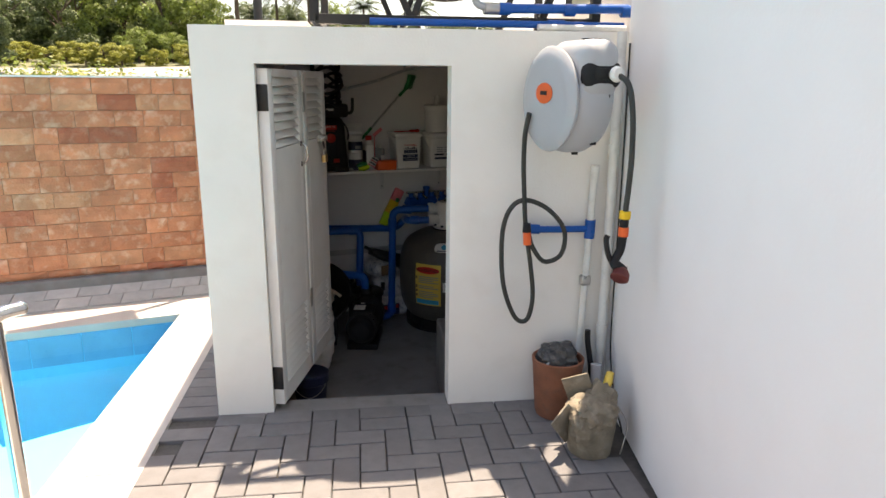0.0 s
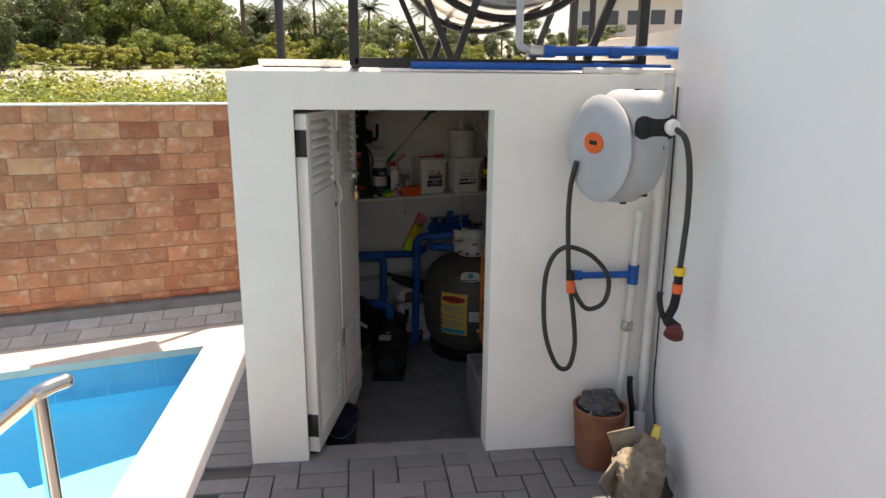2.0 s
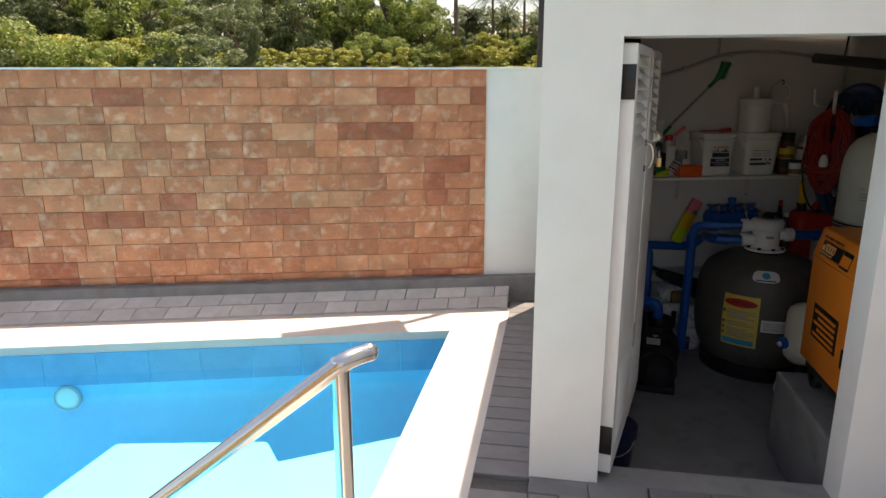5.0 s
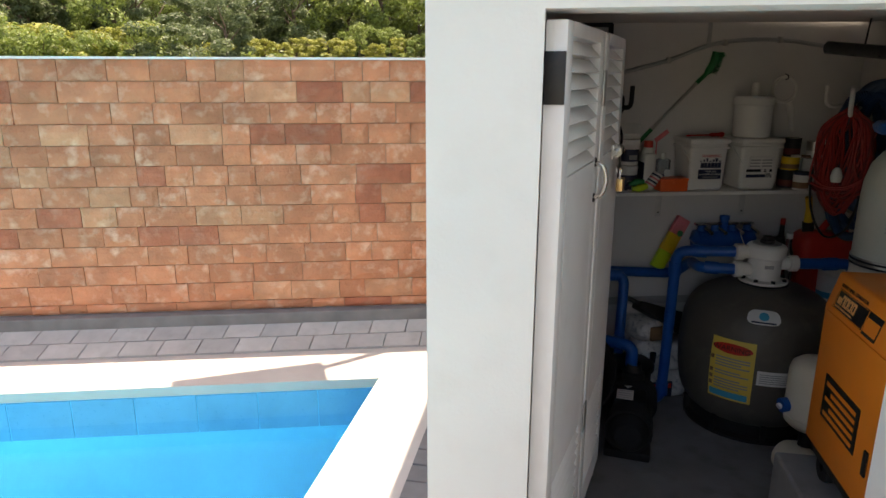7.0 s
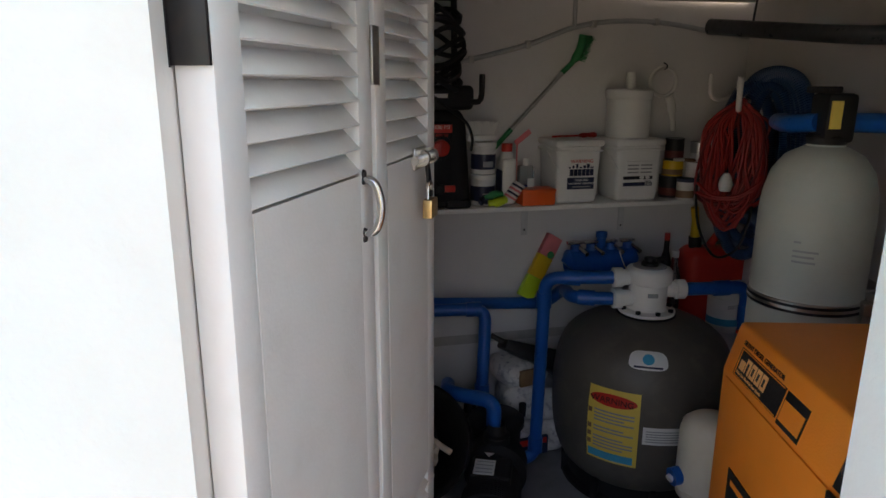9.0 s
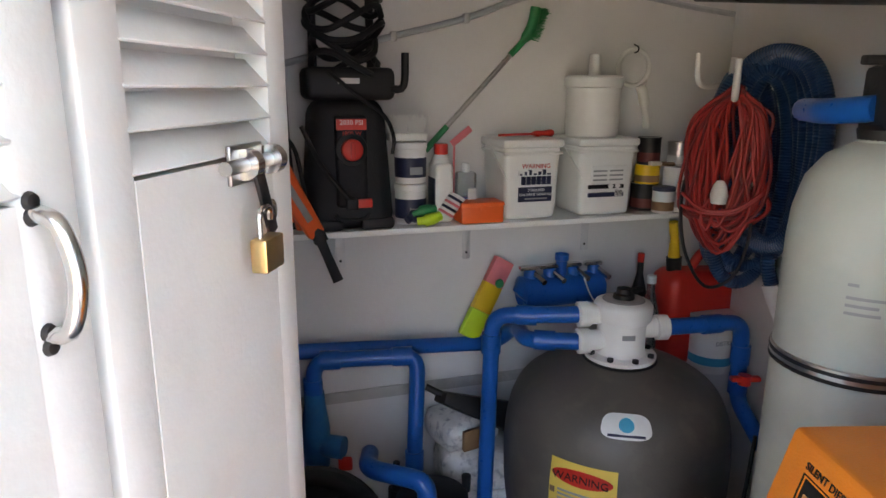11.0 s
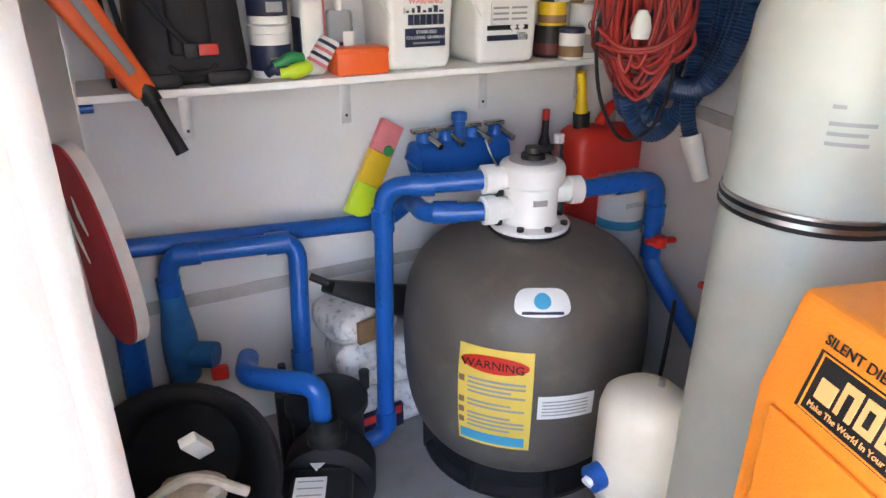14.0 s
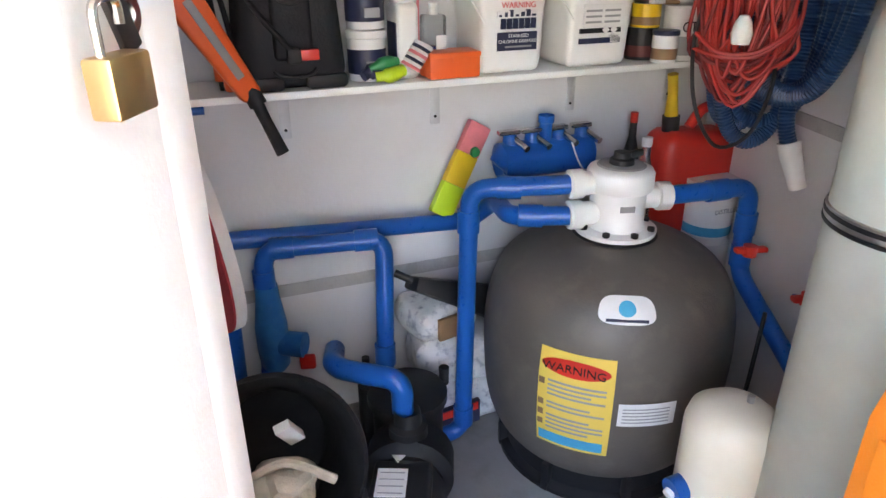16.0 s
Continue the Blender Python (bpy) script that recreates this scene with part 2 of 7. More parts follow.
def water_mat():
    m = bpy.data.materials.new("pool_water")
    m.use_nodes = True
    n, l = m.node_tree.nodes, m.node_tree.links
    n.remove(n["Principled BSDF"])
    tr, gl, mx, fr = n.new("ShaderNodeBsdfTransparent"), n.new("ShaderNodeBsdfGlossy"), n.new("ShaderNodeMixShader"), n.new("ShaderNodeFresnel")
    tr.inputs[0].default_value = (0.8, 0.97, 0.99, 1)
    gl.inputs[1].default_value = 0.03
    fr.inputs[0].default_value = 1.33
    tx, bp = n.new("ShaderNodeTexNoise"), n.new("ShaderNodeBump")
    tx.inputs["Scale"].default_value = 5
    bp.inputs["Strength"].default_value, bp.inputs["Distance"].default_value = 0.15, 0.02
    l.new(tx.outputs[0], bp.inputs["Height"])
    l.new(bp.outputs[0], gl.inputs["Normal"])
    l.new(fr.outputs[0], mx.inputs[0])
    l.new(tr.outputs[0], mx.inputs[1])
    l.new(gl.outputs[0], mx.inputs[2])
    l.new(mx.outputs[0], n["Material Output"].inputs[0])
    return m


M_WATER = water_mat()


# ---- mesh helpers ----
def link(name, bm, material, parent=None, smooth=False):
    me = bpy.data.meshes.new(name)
    if smooth:
        for f in bm.faces:
            f.smooth = True
        for e in bm.edges:
            if len(e.link_faces) == 2 and e.calc_face_angle(0) > 0.7:
                e.smooth = False
    bm.to_mesh(me)
    bm.free()
    for m in material if isinstance(material, (list, tuple)) else [material]:
        me.materials.append(m)
    ob = new(name, me)
    ob.parent = parent
    return ob


def part(name, bm, material, parent, label="", smooth=True):
    ob = link(name, bm, material, parent, smooth)
    return tagged(ob, label)


def thing(name, x, y, z, rz, label, category, group=""):
    ob = new(name)
    ob.empty_display_size = 0.05
    ob.matrix_world = pose(x, y, z, 0, 0, rz)
    return tagged(ob, label, category, group)


def solid(name, bm, material, label, category="", group="", kind="", smooth=False):
    return tagged(link(name, bm, material, None, smooth), label, category, group, kind)


def box(bm, x0, x1, y0, y1, z0, z1, bevel=0.0, seg=2):
    r = bmesh.ops.create_cube(bm, size=1, matrix=Matrix.Translation(((x0 + x1) / 2, (y0 + y1) / 2, (z0 + z1) / 2)) @ Matrix.Diagonal((x1 - x0, y1 - y0, z1 - z0, 1)))
    if bevel:
        es = list({e for v in r["verts"] for e in v.link_edges})
        bmesh.ops.bevel(bm, geom=es, offset=bevel, segments=seg, profile=0.5, affect="EDGES")
    return bm


def boxed(*a, **k):
    return box(bmesh.new(), *a, **k)


def slab(pts, z0, z1, bevel=0.0):
    """An upright prism over a polygon of the plan."""
    bm = bmesh.new()
    f = bm.faces.new([bm.verts.new((x, y, z0)) for x, y in pts])
    r = bmesh.ops.extrude_face_region(bm, geom=[f])
    for v in r["geom"]:
        if isinstance(v, bmesh.types.BMVert):
            v.co.z = z1
    bmesh.ops.recalc_face_normals(bm, faces=bm.faces)
    if bevel:
        bmesh.ops.bevel(bm, geom=list(bm.edges), offset=bevel, segments=2, profile=0.5, affect="EDGES")
    return bm


def lathe(profile, seg=32, bm=None, m=None):
    """A solid of revolution about z from (radius, height) pairs."""
    bm = bm or bmesh.new()
    m = m or Matrix()
    rings = []
    for r, h in profile:
        if r < 1e-5:
            rings.append([bm.verts.new(m @ Vector((0, 0, h)))])
        else:
            rings.append([bm.verts.new(m @ Vector((r * math.cos(2 * math.pi * i / seg), r * math.sin(2 * math.pi * i / seg), h))) for i in range(seg)])
    for a, b in zip(rings, rings[1:]):
        for i in range(seg):
            j = (i + 1) % seg
            q = [a[i % len(a)], a[j % len(a)], b[j % len(b)], b[i % len(b)]]
            q = list(dict.fromkeys(q))
            if len(q) > 2:
                bm.faces.new(q)
    bmesh.ops.recalc_face_normals(bm, faces=bm.faces)
    return bm


def smooth_path(pts, n=6):
    """Catmull-Rom points through the given ones."""
    p = [Vector(q) for q in pts]
    p = [2 * p[0] - p[1]] + p + [2 * p[-1] - p[-2]]
    out = []
    for i in range(1, len(p) - 2):
        for k in range(n):
            t = k / n
            a, b, c, d = p[i - 1], p[i], p[i + 1], p[i + 2]
            out.append(0.5 * (2 * b + (c - a) * t + (2 * a - 5 * b + 4 * c - d) * t * t + (3 * b - a - 3 * c + d) * t ** 3))
    out.append(p[-2])
    return out


def bent(pts, radius, n=6):
    """A path of straight runs whose corners are rounded."""
    p = [Vector(q) for q in pts]
    out = [p[0]]
    for a, b, c in zip(p, p[1:], p[2:]):
        u, w = (a - b).normalized(), (c - b).normalized()
        r = min(radius, (a - b).length * 0.48, (c - b).length * 0.48)
        for k in range(n + 1):
            t = k / n
            out.append((1 - t) ** 2 * (b + u * r) + 2 * t * (1 - t) * b + t * t * (b + w * r))
    out.append(p[-1])
    return out


def tube(pts, r, seg=12, bm=None, cap=True):
    """A round tube along a path; r may be one radius or one for each point."""
    bm = bm or bmesh.new()
    pts = [Vector(p) for p in pts]
    rad = r if isinstance(r, (list, tuple)) else [r] * len(pts)
    up = None
    rings = []
    for i, p in enumerate(pts):
        d = (pts[min(i + 1, len(pts) - 1)] - pts[max(i - 1, 0)]).normalized()
        if up is None:
            up = d.orthogonal().normalized()
        up = (up - d * up.dot(d)).normalized()
        side = d.cross(up)
        rings.append([bm.verts.new(p + rad[i] * (math.cos(2 * math.pi * k / seg) * up + math.sin(2 * math.pi * k / seg) * side)) for k in range(seg)])
    for a, b in zip(rings, rings[1:]):
        for k in range(seg):
            bm.faces.new((a[k], a[(k + 1) % seg], b[(k + 1) % seg], b[k]))
    if cap:
        bm.faces.new(rings[0][::-1])
        bm.faces.new(rings[-1])
    bmesh.ops.recalc_face_normals(bm, faces=bm.faces)
    return bm


def rod(a, b, r, seg=12, bm=None):
    return tube([a, b], r, seg, bm)


def lettering(name, words, size, material, parent, m, label="", depth=0.0006, align="CENTER"):
    cu = bpy.data.curves.new(name, "FONT")
    cu.body, cu.size, cu.extrude, cu.align_x, cu.align_y = words, size, depth, align, "CENTER"
    cu.resolution_u = 3
    tmp = bpy.data.objects.new(name, cu)
    me = bpy.data.meshes.new_from_object(tmp)
    bpy.data.objects.remove(tmp)
    me.materials.append(material)
    ob = new(name, me)
    ob.parent, ob.matrix_basis = parent, m
    return tagged(ob, label)


FRONT = pose(0, 0, 0, 90, 0, 0)  # a plate's x to the right and y up, facing -y

# ---- plan ----
WALL_K = 0.274
WALL_A = math.degrees(math.atan(WALL_K))
FLOOR_IN = -0.30
SHELF_Z = 0.905


def back(s, off=0.0):
    """A place at x = s along the pump room's back wall, off metres into the room."""
    c = math.hypot(1, WALL_K)
    return s + off * WALL_K / c, 2.21 + WALL_K * s - off / c


def garden(s, off=0.0):
    """A place at x = s along the stone-clad garden wall, off metres towards the pool."""
    c = math.hypot(1, WALL_K)
    return s + off * WALL_K / c, 2.40 + WALL_K * s - off / c


# ---- setting: pump room shell ----
def wall(name, pts, z0, z1, material, label):
    return solid(name, slab(pts, z0, z1), material, label, "wall", kind="structure")


def roof_z(y):
    return 1.66 + 0.05 * y


# front wall, in three pieces butted round the opening
bm = boxed(-0.262, 0, 0, 0.14, -0.4, 1.645)
box(bm, 0.86, 1.70, 0, 0.14, -0.4, 1.645)
box(bm, -0.262, 1.70, 0, 0.14, 1.645, 1.80)
bmesh.ops.remove_doubles(bm, verts=bm.verts, dist=0.0005)
solid("wall_front", bm, M_PLASTER, "white plastered pump room wall with a doorway", "wall", kind="structure")
wall("wall_left", [(-0.262, 0.14), (-0.10, 0.14), (-0.10, 2.182), (-0.262, 2.138)], -0.4, 1.80, M_PLASTER, "white plastered side wall of the pump room")
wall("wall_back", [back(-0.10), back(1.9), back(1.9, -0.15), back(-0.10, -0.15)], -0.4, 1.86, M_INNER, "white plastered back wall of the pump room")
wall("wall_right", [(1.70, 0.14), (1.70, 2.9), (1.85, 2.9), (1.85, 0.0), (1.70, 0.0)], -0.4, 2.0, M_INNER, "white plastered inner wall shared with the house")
bm = slab([(-0.10, 0.14), (1.70, 0.14), (1.70, 2.9), (-0.10, 2.9)], FLOOR_IN - 0.1, FLOOR_IN)
solid("floor_pump_room", bm, M_SCREED, "grey cement screed floor of the sunken pump room", "floor", kind="structure")
bm = boxed(0, 0.86, 0.0, 0.14, -0.3, -0.012)
solid("threshold", bm, M_SCREED, "cement threshold of the pump room doorway", "threshold", kind="structure")
bm = bmesh.new()
v = [bm.verts.new((x, y, z)) for z in (0, 1) for x, y in ((-0.262, 0.14), (1.70, 0.14), (1.70, 2.66), (-0.262, 2.14))]
for w in v[:4]:
    w.co.z = 1.66 + 0.05 * w.co.y
for w in v[4:]:
    w.co.z = 1.80 + 0.045 * w.co.y
for f in ((3, 2, 1, 0), (4, 5, 6, 7), (0, 1, 5, 4), (1, 2, 6, 5), (2, 3, 7, 6), (3, 0, 4, 7)):
    bm.faces.new([v[i] for i in f])
bm.faces.ensure_lookup_table()
bm.faces[0].material_index = 1
solid("ceiling", bm, [M_PLASTER, M_PLASTER], "white plastered flat roof slab of the pump room", "ceiling", kind="structure")
bm = boxed(-0.2, 0.2, 0.5, 1.3, 1.83, 1.862)
solid("roof_kerb", bm, M_PLASTER, "low white plaster hatch kerb on the roof slab", "trim", kind="structure")
bm = slab([back(-0.099, 0.003), back(1.69, 0.003), back(1.69, -0.001), back(-0.099, -0.001)], 0.19, 0.235)
solid("trim_band_back", bm, M_GREYBAND, "unpainted grey render band low on the wall", "trim", kind="structure")
bm = boxed(1.696, 1.703, 0.15, 2.6, 0.745, 0.785)
solid("trim_band_right", bm, M_GREYBAND, "unpainted grey render band on the side wall", "trim", kind="structure")

# ---- setting: house wall ----
wall("wall_house", [(1.672, 0.0), (1.29, -3.4), (0.9, -7.0), (1.4, -7.2), (2.4, -3.2), (1.84, -0.002)], 0, 5.2, M_HOUSE, "tall white rendered house wall")

# ---- setting: garden wall ----
wall("wall_garden", [garden(-9.0), garden(-0.264), garden(-0.264, -0.15), garden(-9.0, -0.15)], -0.3, 1.585, M_PLASTER, "white plastered garden wall behind the stone cladding")
wall("wall_garden_far", [garden(-0.262, -0.16), garden(4.2, -0.16), garden(4.2, -0.3), garden(-0.262, -0.3)], -0.3, 1.60, M_PLASTER, "white plastered garden wall running behind the pump room")
bm = slab([garden(-9.0, 0.085), garden(-0.30, 0.085), garden(-0.30, 0.0005), garden(-9.0, 0.0005)], -0.05, 0.166, 0.008)
solid("kerb_garden", bm, M_LEDGE, "dark grey cement kerb along the foot of the stone wall", "kerb", kind="structure")

# ---- setting: paving and pool ----
POOL_Z, WATER_Z = 0.0, -0.19


def far_edge(x, off=0.0):
    return 1.5 + 0.28 * (x + 0.81) + off


inner = [(-0.815, far_edge(-0.815)), (-5.2, far_edge(-5.2)), (-5.2, -2.3), (-0.85, -2.3)]
outer = [(-0.478, far_edge(-0.478, 0.40)), (-5.6, far_edge(-5.6, 0.40)), (-5.6, -2.8), (-0.482, -2.8)]
bm = bmesh.new()
vi = [bm.verts.new((*p, POOL_Z)) for p in inner]
vo = [bm.verts.new((*p, POOL_Z)) for p in outer]
vl = [bm.verts.new((*p, POOL_Z - 0.05)) for p in inner]
vm = [bm.verts.new((*p, POOL_Z - 0.05)) for p in outer]
for i in range(4):
    j = (i + 1) % 4
    bm.faces.new((vo[i], vo[j], vi[j], vi[i]))
    bm.faces.new((vi[i], vi[j], vl[j], vl[i]))
    bm.faces.new((vo[j], vo[i], vm[i], vm[j]))
bmesh.ops.recalc_face_normals(bm, faces=bm.faces)
solid("pool_coping", bm, M_COPING, "pale terrazzo coping round the swimming pool", "coping", kind="structure")
bm = bmesh.new()
rim = [bm.verts.new((*p, -0.05)) for p in inner]
low = [bm.verts.new((*p, -1.25)) for p in inner]
for i in range(4):
    bm.faces.new((rim[(i + 1) % 4], rim[i], low[i], low[(i + 1) % 4]))
bm.faces.new(low)
solid("pool_basin", bm, M_POOL, "blue-lined swimming pool basin", "pool", kind="structure")
# the notch in this outline follows a shadow; the paler colour holds light
bm = slab([(-0.82, 1.1), (-1.6, 0.62), (-1.74, 0.8), (-2.57, 0.64), (-2.62, -0.05), (-2.7, -2.29), (-0.84, -2.29)], -1.24, -0.45, 0.02)
solid("pool_step", bm, M_POOLLIT, "shallow step inside the pool, coloured paler for the brighter light there", "step", kind="structure")
bm = bmesh.new()
bm.faces.new([bm.verts.new((*p, WATER_Z)) for p in inner])
solid("water", bm, M_WATER, "clear blue swimming pool water", "water", kind="structure").visible_shadow = False
# ground under everything, with a hole for the pool
bm = bmesh.new()
E = 900
far = [(E, E), (-E, E), (-E, -E), (E, -E)]
hole = [(-0.478 - 0.15, far_edge(-0.478, 0.2)), (-5.5, far_edge(-5.5, 0.2)), (-5.5, -2.6), (-0.6, -2.6)]


def ground_z(x, y):
    d = math.hypot(x, y)
    return -0.02 if d < 6.5 else -0.02 - 0.3 * min(1, (d - 6.5) / 5) + 2.9 * max(0, min(1, (d - 12) / 26)) ** 1.1


NR, NA = 44, 160
ring0 = [bm.verts.new((*p, -0.02)) for p in hole]
rr = [5.2 + 1.2 * i if i < 6 else 12 * 1.125 ** (i - 6) for i in range(NR - 6)] + [900 * 1.0 if i == 5 else 520 + 60 * i for i in range(6)]
grid = []
for r in rr:
    grid.append([bm.verts.new((-1.5 + r * math.cos(2 * math.pi * k / NA), r * math.sin(2 * math.pi * k / NA), ground_z(r, 0) + (0.3 * noise.noise(Vector((r * 0.1, k * 0.14, 3))) * min(1.0, max(0, (r - 14) / 15)) if r < 300 else 0))) for k in range(NA)])
for a, b_ in zip(grid, grid[1:]):
    for k in range(NA):
        bm.faces.new((a[k], a[(k + 1) % NA], b_[(k + 1) % NA], b_[k]))
edges = []


def loop_edges(vs):
    return [bm.edges.get((a, b_)) or bm.edges.new((a, b_)) for a, b_ in zip(vs, vs[1:] + vs[:1])]


edges += loop_edges(grid[0]) + loop_edges(ring0)
edges += loop_edges([bm.verts.new((*p, -0.02)) for p in ((-0.18, 0.06), (1.76, 0.06), (1.76, 2.8), (-0.18, 2.25))])
filled = bmesh.ops.triangle_fill(bm, edges=edges, use_beauty=True)
def bare(x, y):
    """The bare sandy clearing beyond the wall."""
    an, d = math.degrees(math.atan2(x - 0.3, y + 2)), math.hypot(x - 0.3, y + 2)
    n = noise.noise(Vector((x * 0.25, y * 0.25, 5)))
    return -27 + 3 * n < an < -3 + 4 * n and 27.5 + 2.0 * n < d < 37


for f in bm.faces:
    if bare(*f.calc_center_median().xy):
        f.material_index = 2
for f in filled["geom"]:
    if isinstance(f, bmesh.types.BMFace):
        f.material_index = 1
bmesh.ops.recalc_face_normals(bm, faces=bm.faces)
solid("ground", bm, [M_SAND, M_JOINT, M_WETSAND], "pale open ground with dry scrub", "ground", kind="structure", smooth=True)


# ---- outside the pump room: door ----
def leaf(length, parent):
    """A pressed leaf in its own frame: x along the leaf, -y the face seen from the doorway."""
    L, T, z0, z1 = length, 0.05, 0.02, 1.625
    bm = boxed(0.003, 0.062, -T / 2, T / 2, z0, z1, 0.003)
    box(bm, L - 0.065, L - 0.003, -T / 2, T / 2, z0, z1, 0.003)
    for lo, hi in ((z0, 0.11), (0.43, 1.268), (1.592, z1)):
        box(bm, 0.062, L - 0.065, -T / 2, T / 2, lo, hi)
    for lo, hi in ((0.11, 0.43), (1.268, 1.592)):
        box(bm, 0.062, L - 0.065, 0.019, 0.0235, lo, hi)
    body = part("leaf", bm, M_DOOR, parent, "white painted louvred door leaf")
    for lo, hi in ((1.27, 1.59), (0.112, 0.428)):
        n = 8
        for i in range(n):
            zc = lo + (i + 0.5) * (hi - lo) / n
            bm = boxed(0.058, L - 0.061, -0.0235, 0.0235, -0.002, 0.002, 0.001)
            bmesh.ops.transform(bm, matrix=pose(0, -0.009, zc, 46), verts=bm.verts)
            part("slat", bm, M_DOOR, body)
    return body


def bifold_door():
    d = thing("door_1", 0.004, 0.118, 0, 0, "white painted louvred bifold door, folded open inwards", "door")
    tagged(d, kind="structure")
    dirs = []
    for p, q in (((0.0215, -0.083), (0.130, 0.385)), ((0.134, 0.393), (0.224, 0.805))):
        v = Vector(q) - Vector(p)
        body = leaf(v.length, d)
        body.matrix_basis = pose(p[0], p[1], 0, 0, 0, math.degrees(math.atan2(v.y, v.x)))
        dirs.append(body)
    a, b_ = dirs
    # black hinge plates on the leaf's end face
    for zc in (1.50, 0.16):
        bm = boxed(-0.003, 0.0028, -0.024, 0.026, zc - 0.058, zc + 0.058, 0.001)
        tube([(-0.004, 0.03, zc - 0.06), (-0.004, 0.03, zc + 0.06)], 0.006, 8, bm)
        part("hinge", bm, M_BLACKSTEEL, a, "black steel hinge")
    for zc in (1.47, 0.42):
        bm = boxed(-0.02, 0.016, -0.0295, -0.0245, zc - 0.05, zc + 0.05, 0.001)
        part("hinge", bm, M_STEEL, b_, "steel hinge between the leaves")
    # pull handle at the near leaf's free edge
    xh = 0.428
    bm = tube(smooth_path([(xh, -0.02, 1.262), (xh, -0.04, 1.252), (xh, -0.05, 1.212), (xh, -0.04, 1.172), (xh, -0.02, 1.162)], 5), [0.006] + [0.0075] * 19 + [0.006], 10)
    hd = part("pull_handle", bm, M_CHROME, a, "bowed steel pull handle with blackened ends")
    for zc in (1.27, 1.258, 1.166, 1.154):
        bm = lathe([(0, -0.003), (0.007, -0.003), (0.0078, 0.0), (0.006, 0.004), (0, 0.006)], 12)
        bmesh.ops.transform(bm, matrix=pose(xh, -0.0175, zc, 90), verts=bm.verts)
        part("handle_plate", bm, M_BLACKSTEEL, hd, "tarnished handle plate")
    # bolt, hasp and padlock at the far leaf's free edge
    L = 0.335
    bm = rod((L - 0.13, -0.03, 1.262), (L + 0.012, -0.03, 1.262), 0.0085, 14)
    bolt = part("bolt", bm, M_STEEL, b_, "sliding steel bolt")
    bm = boxed(L - 0.105, L - 0.02, -0.024, -0.0175, 1.238, 1.286, 0.002)
    part("bolt_plate", bm, M_STEEL, bolt)
    for xs in (L - 0.075, L - 0.008):
        bm = lathe([(0.0086, -0.009), (0.019, -0.009), (0.019, 0.009), (0.0086, 0.009)], 18)
        bmesh.ops.transform(bm, matrix=pose(xs, -0.03, 1.262, 0, 90), verts=bm.verts)
        part("bolt_collar", bm, M_CHROME, bolt)
    bm = boxed(L - 0.085, L - 0.062, -0.044, -0.038, 1.165, 1.262, 0.002)
    bmesh.ops.transform(bm, matrix=Matrix.Translation((L - 0.07, 0, 1.26)) @ pose(0, 0, 0, 0, -22) @ Matrix.Translation((-(L - 0.07), 0, -1.26)), verts=bm.verts)
    part("hasp", bm, M_BLACKSTEEL, bolt, "dark hinged hasp")
    bm = lathe([(0.008, -0.003), (0.016, -0.003), (0.016, 0.003), (0.008, 0.003)], 18)
    bmesh.ops.transform(bm, matrix=pose(L - 0.02, -0.03, 1.195, 90), verts=bm.verts)
    part("staple_ring", bm, M_CHROME, bolt)
    bm = boxed(L - 0.100, L - 0.048, -0.06, -0.038, 1.132, 1.174, 0.003)
    pl = part("padlock", bm, M_BRASS, b_, "brass padlock hanging open")
    bm = tube(bent([(L - 0.09, -0.048, 1.171), (L - 0.09, -0.048, 1.21), (L - 0.06, -0.048, 1.21), (L - 0.06, -0.048, 1.192)], 0.014, 5), 0.0035, 8)
    part("shackle", bm, M_CHROME, pl)
    for o in [c for c in a.children if c.name.startswith("pull")] + [c for c in b_.children if c.name.split(".")[0] in ("bolt", "padlock")]:
        o.matrix_basis = Matrix.Translation((0, -0.008, 0))


bifold_door()

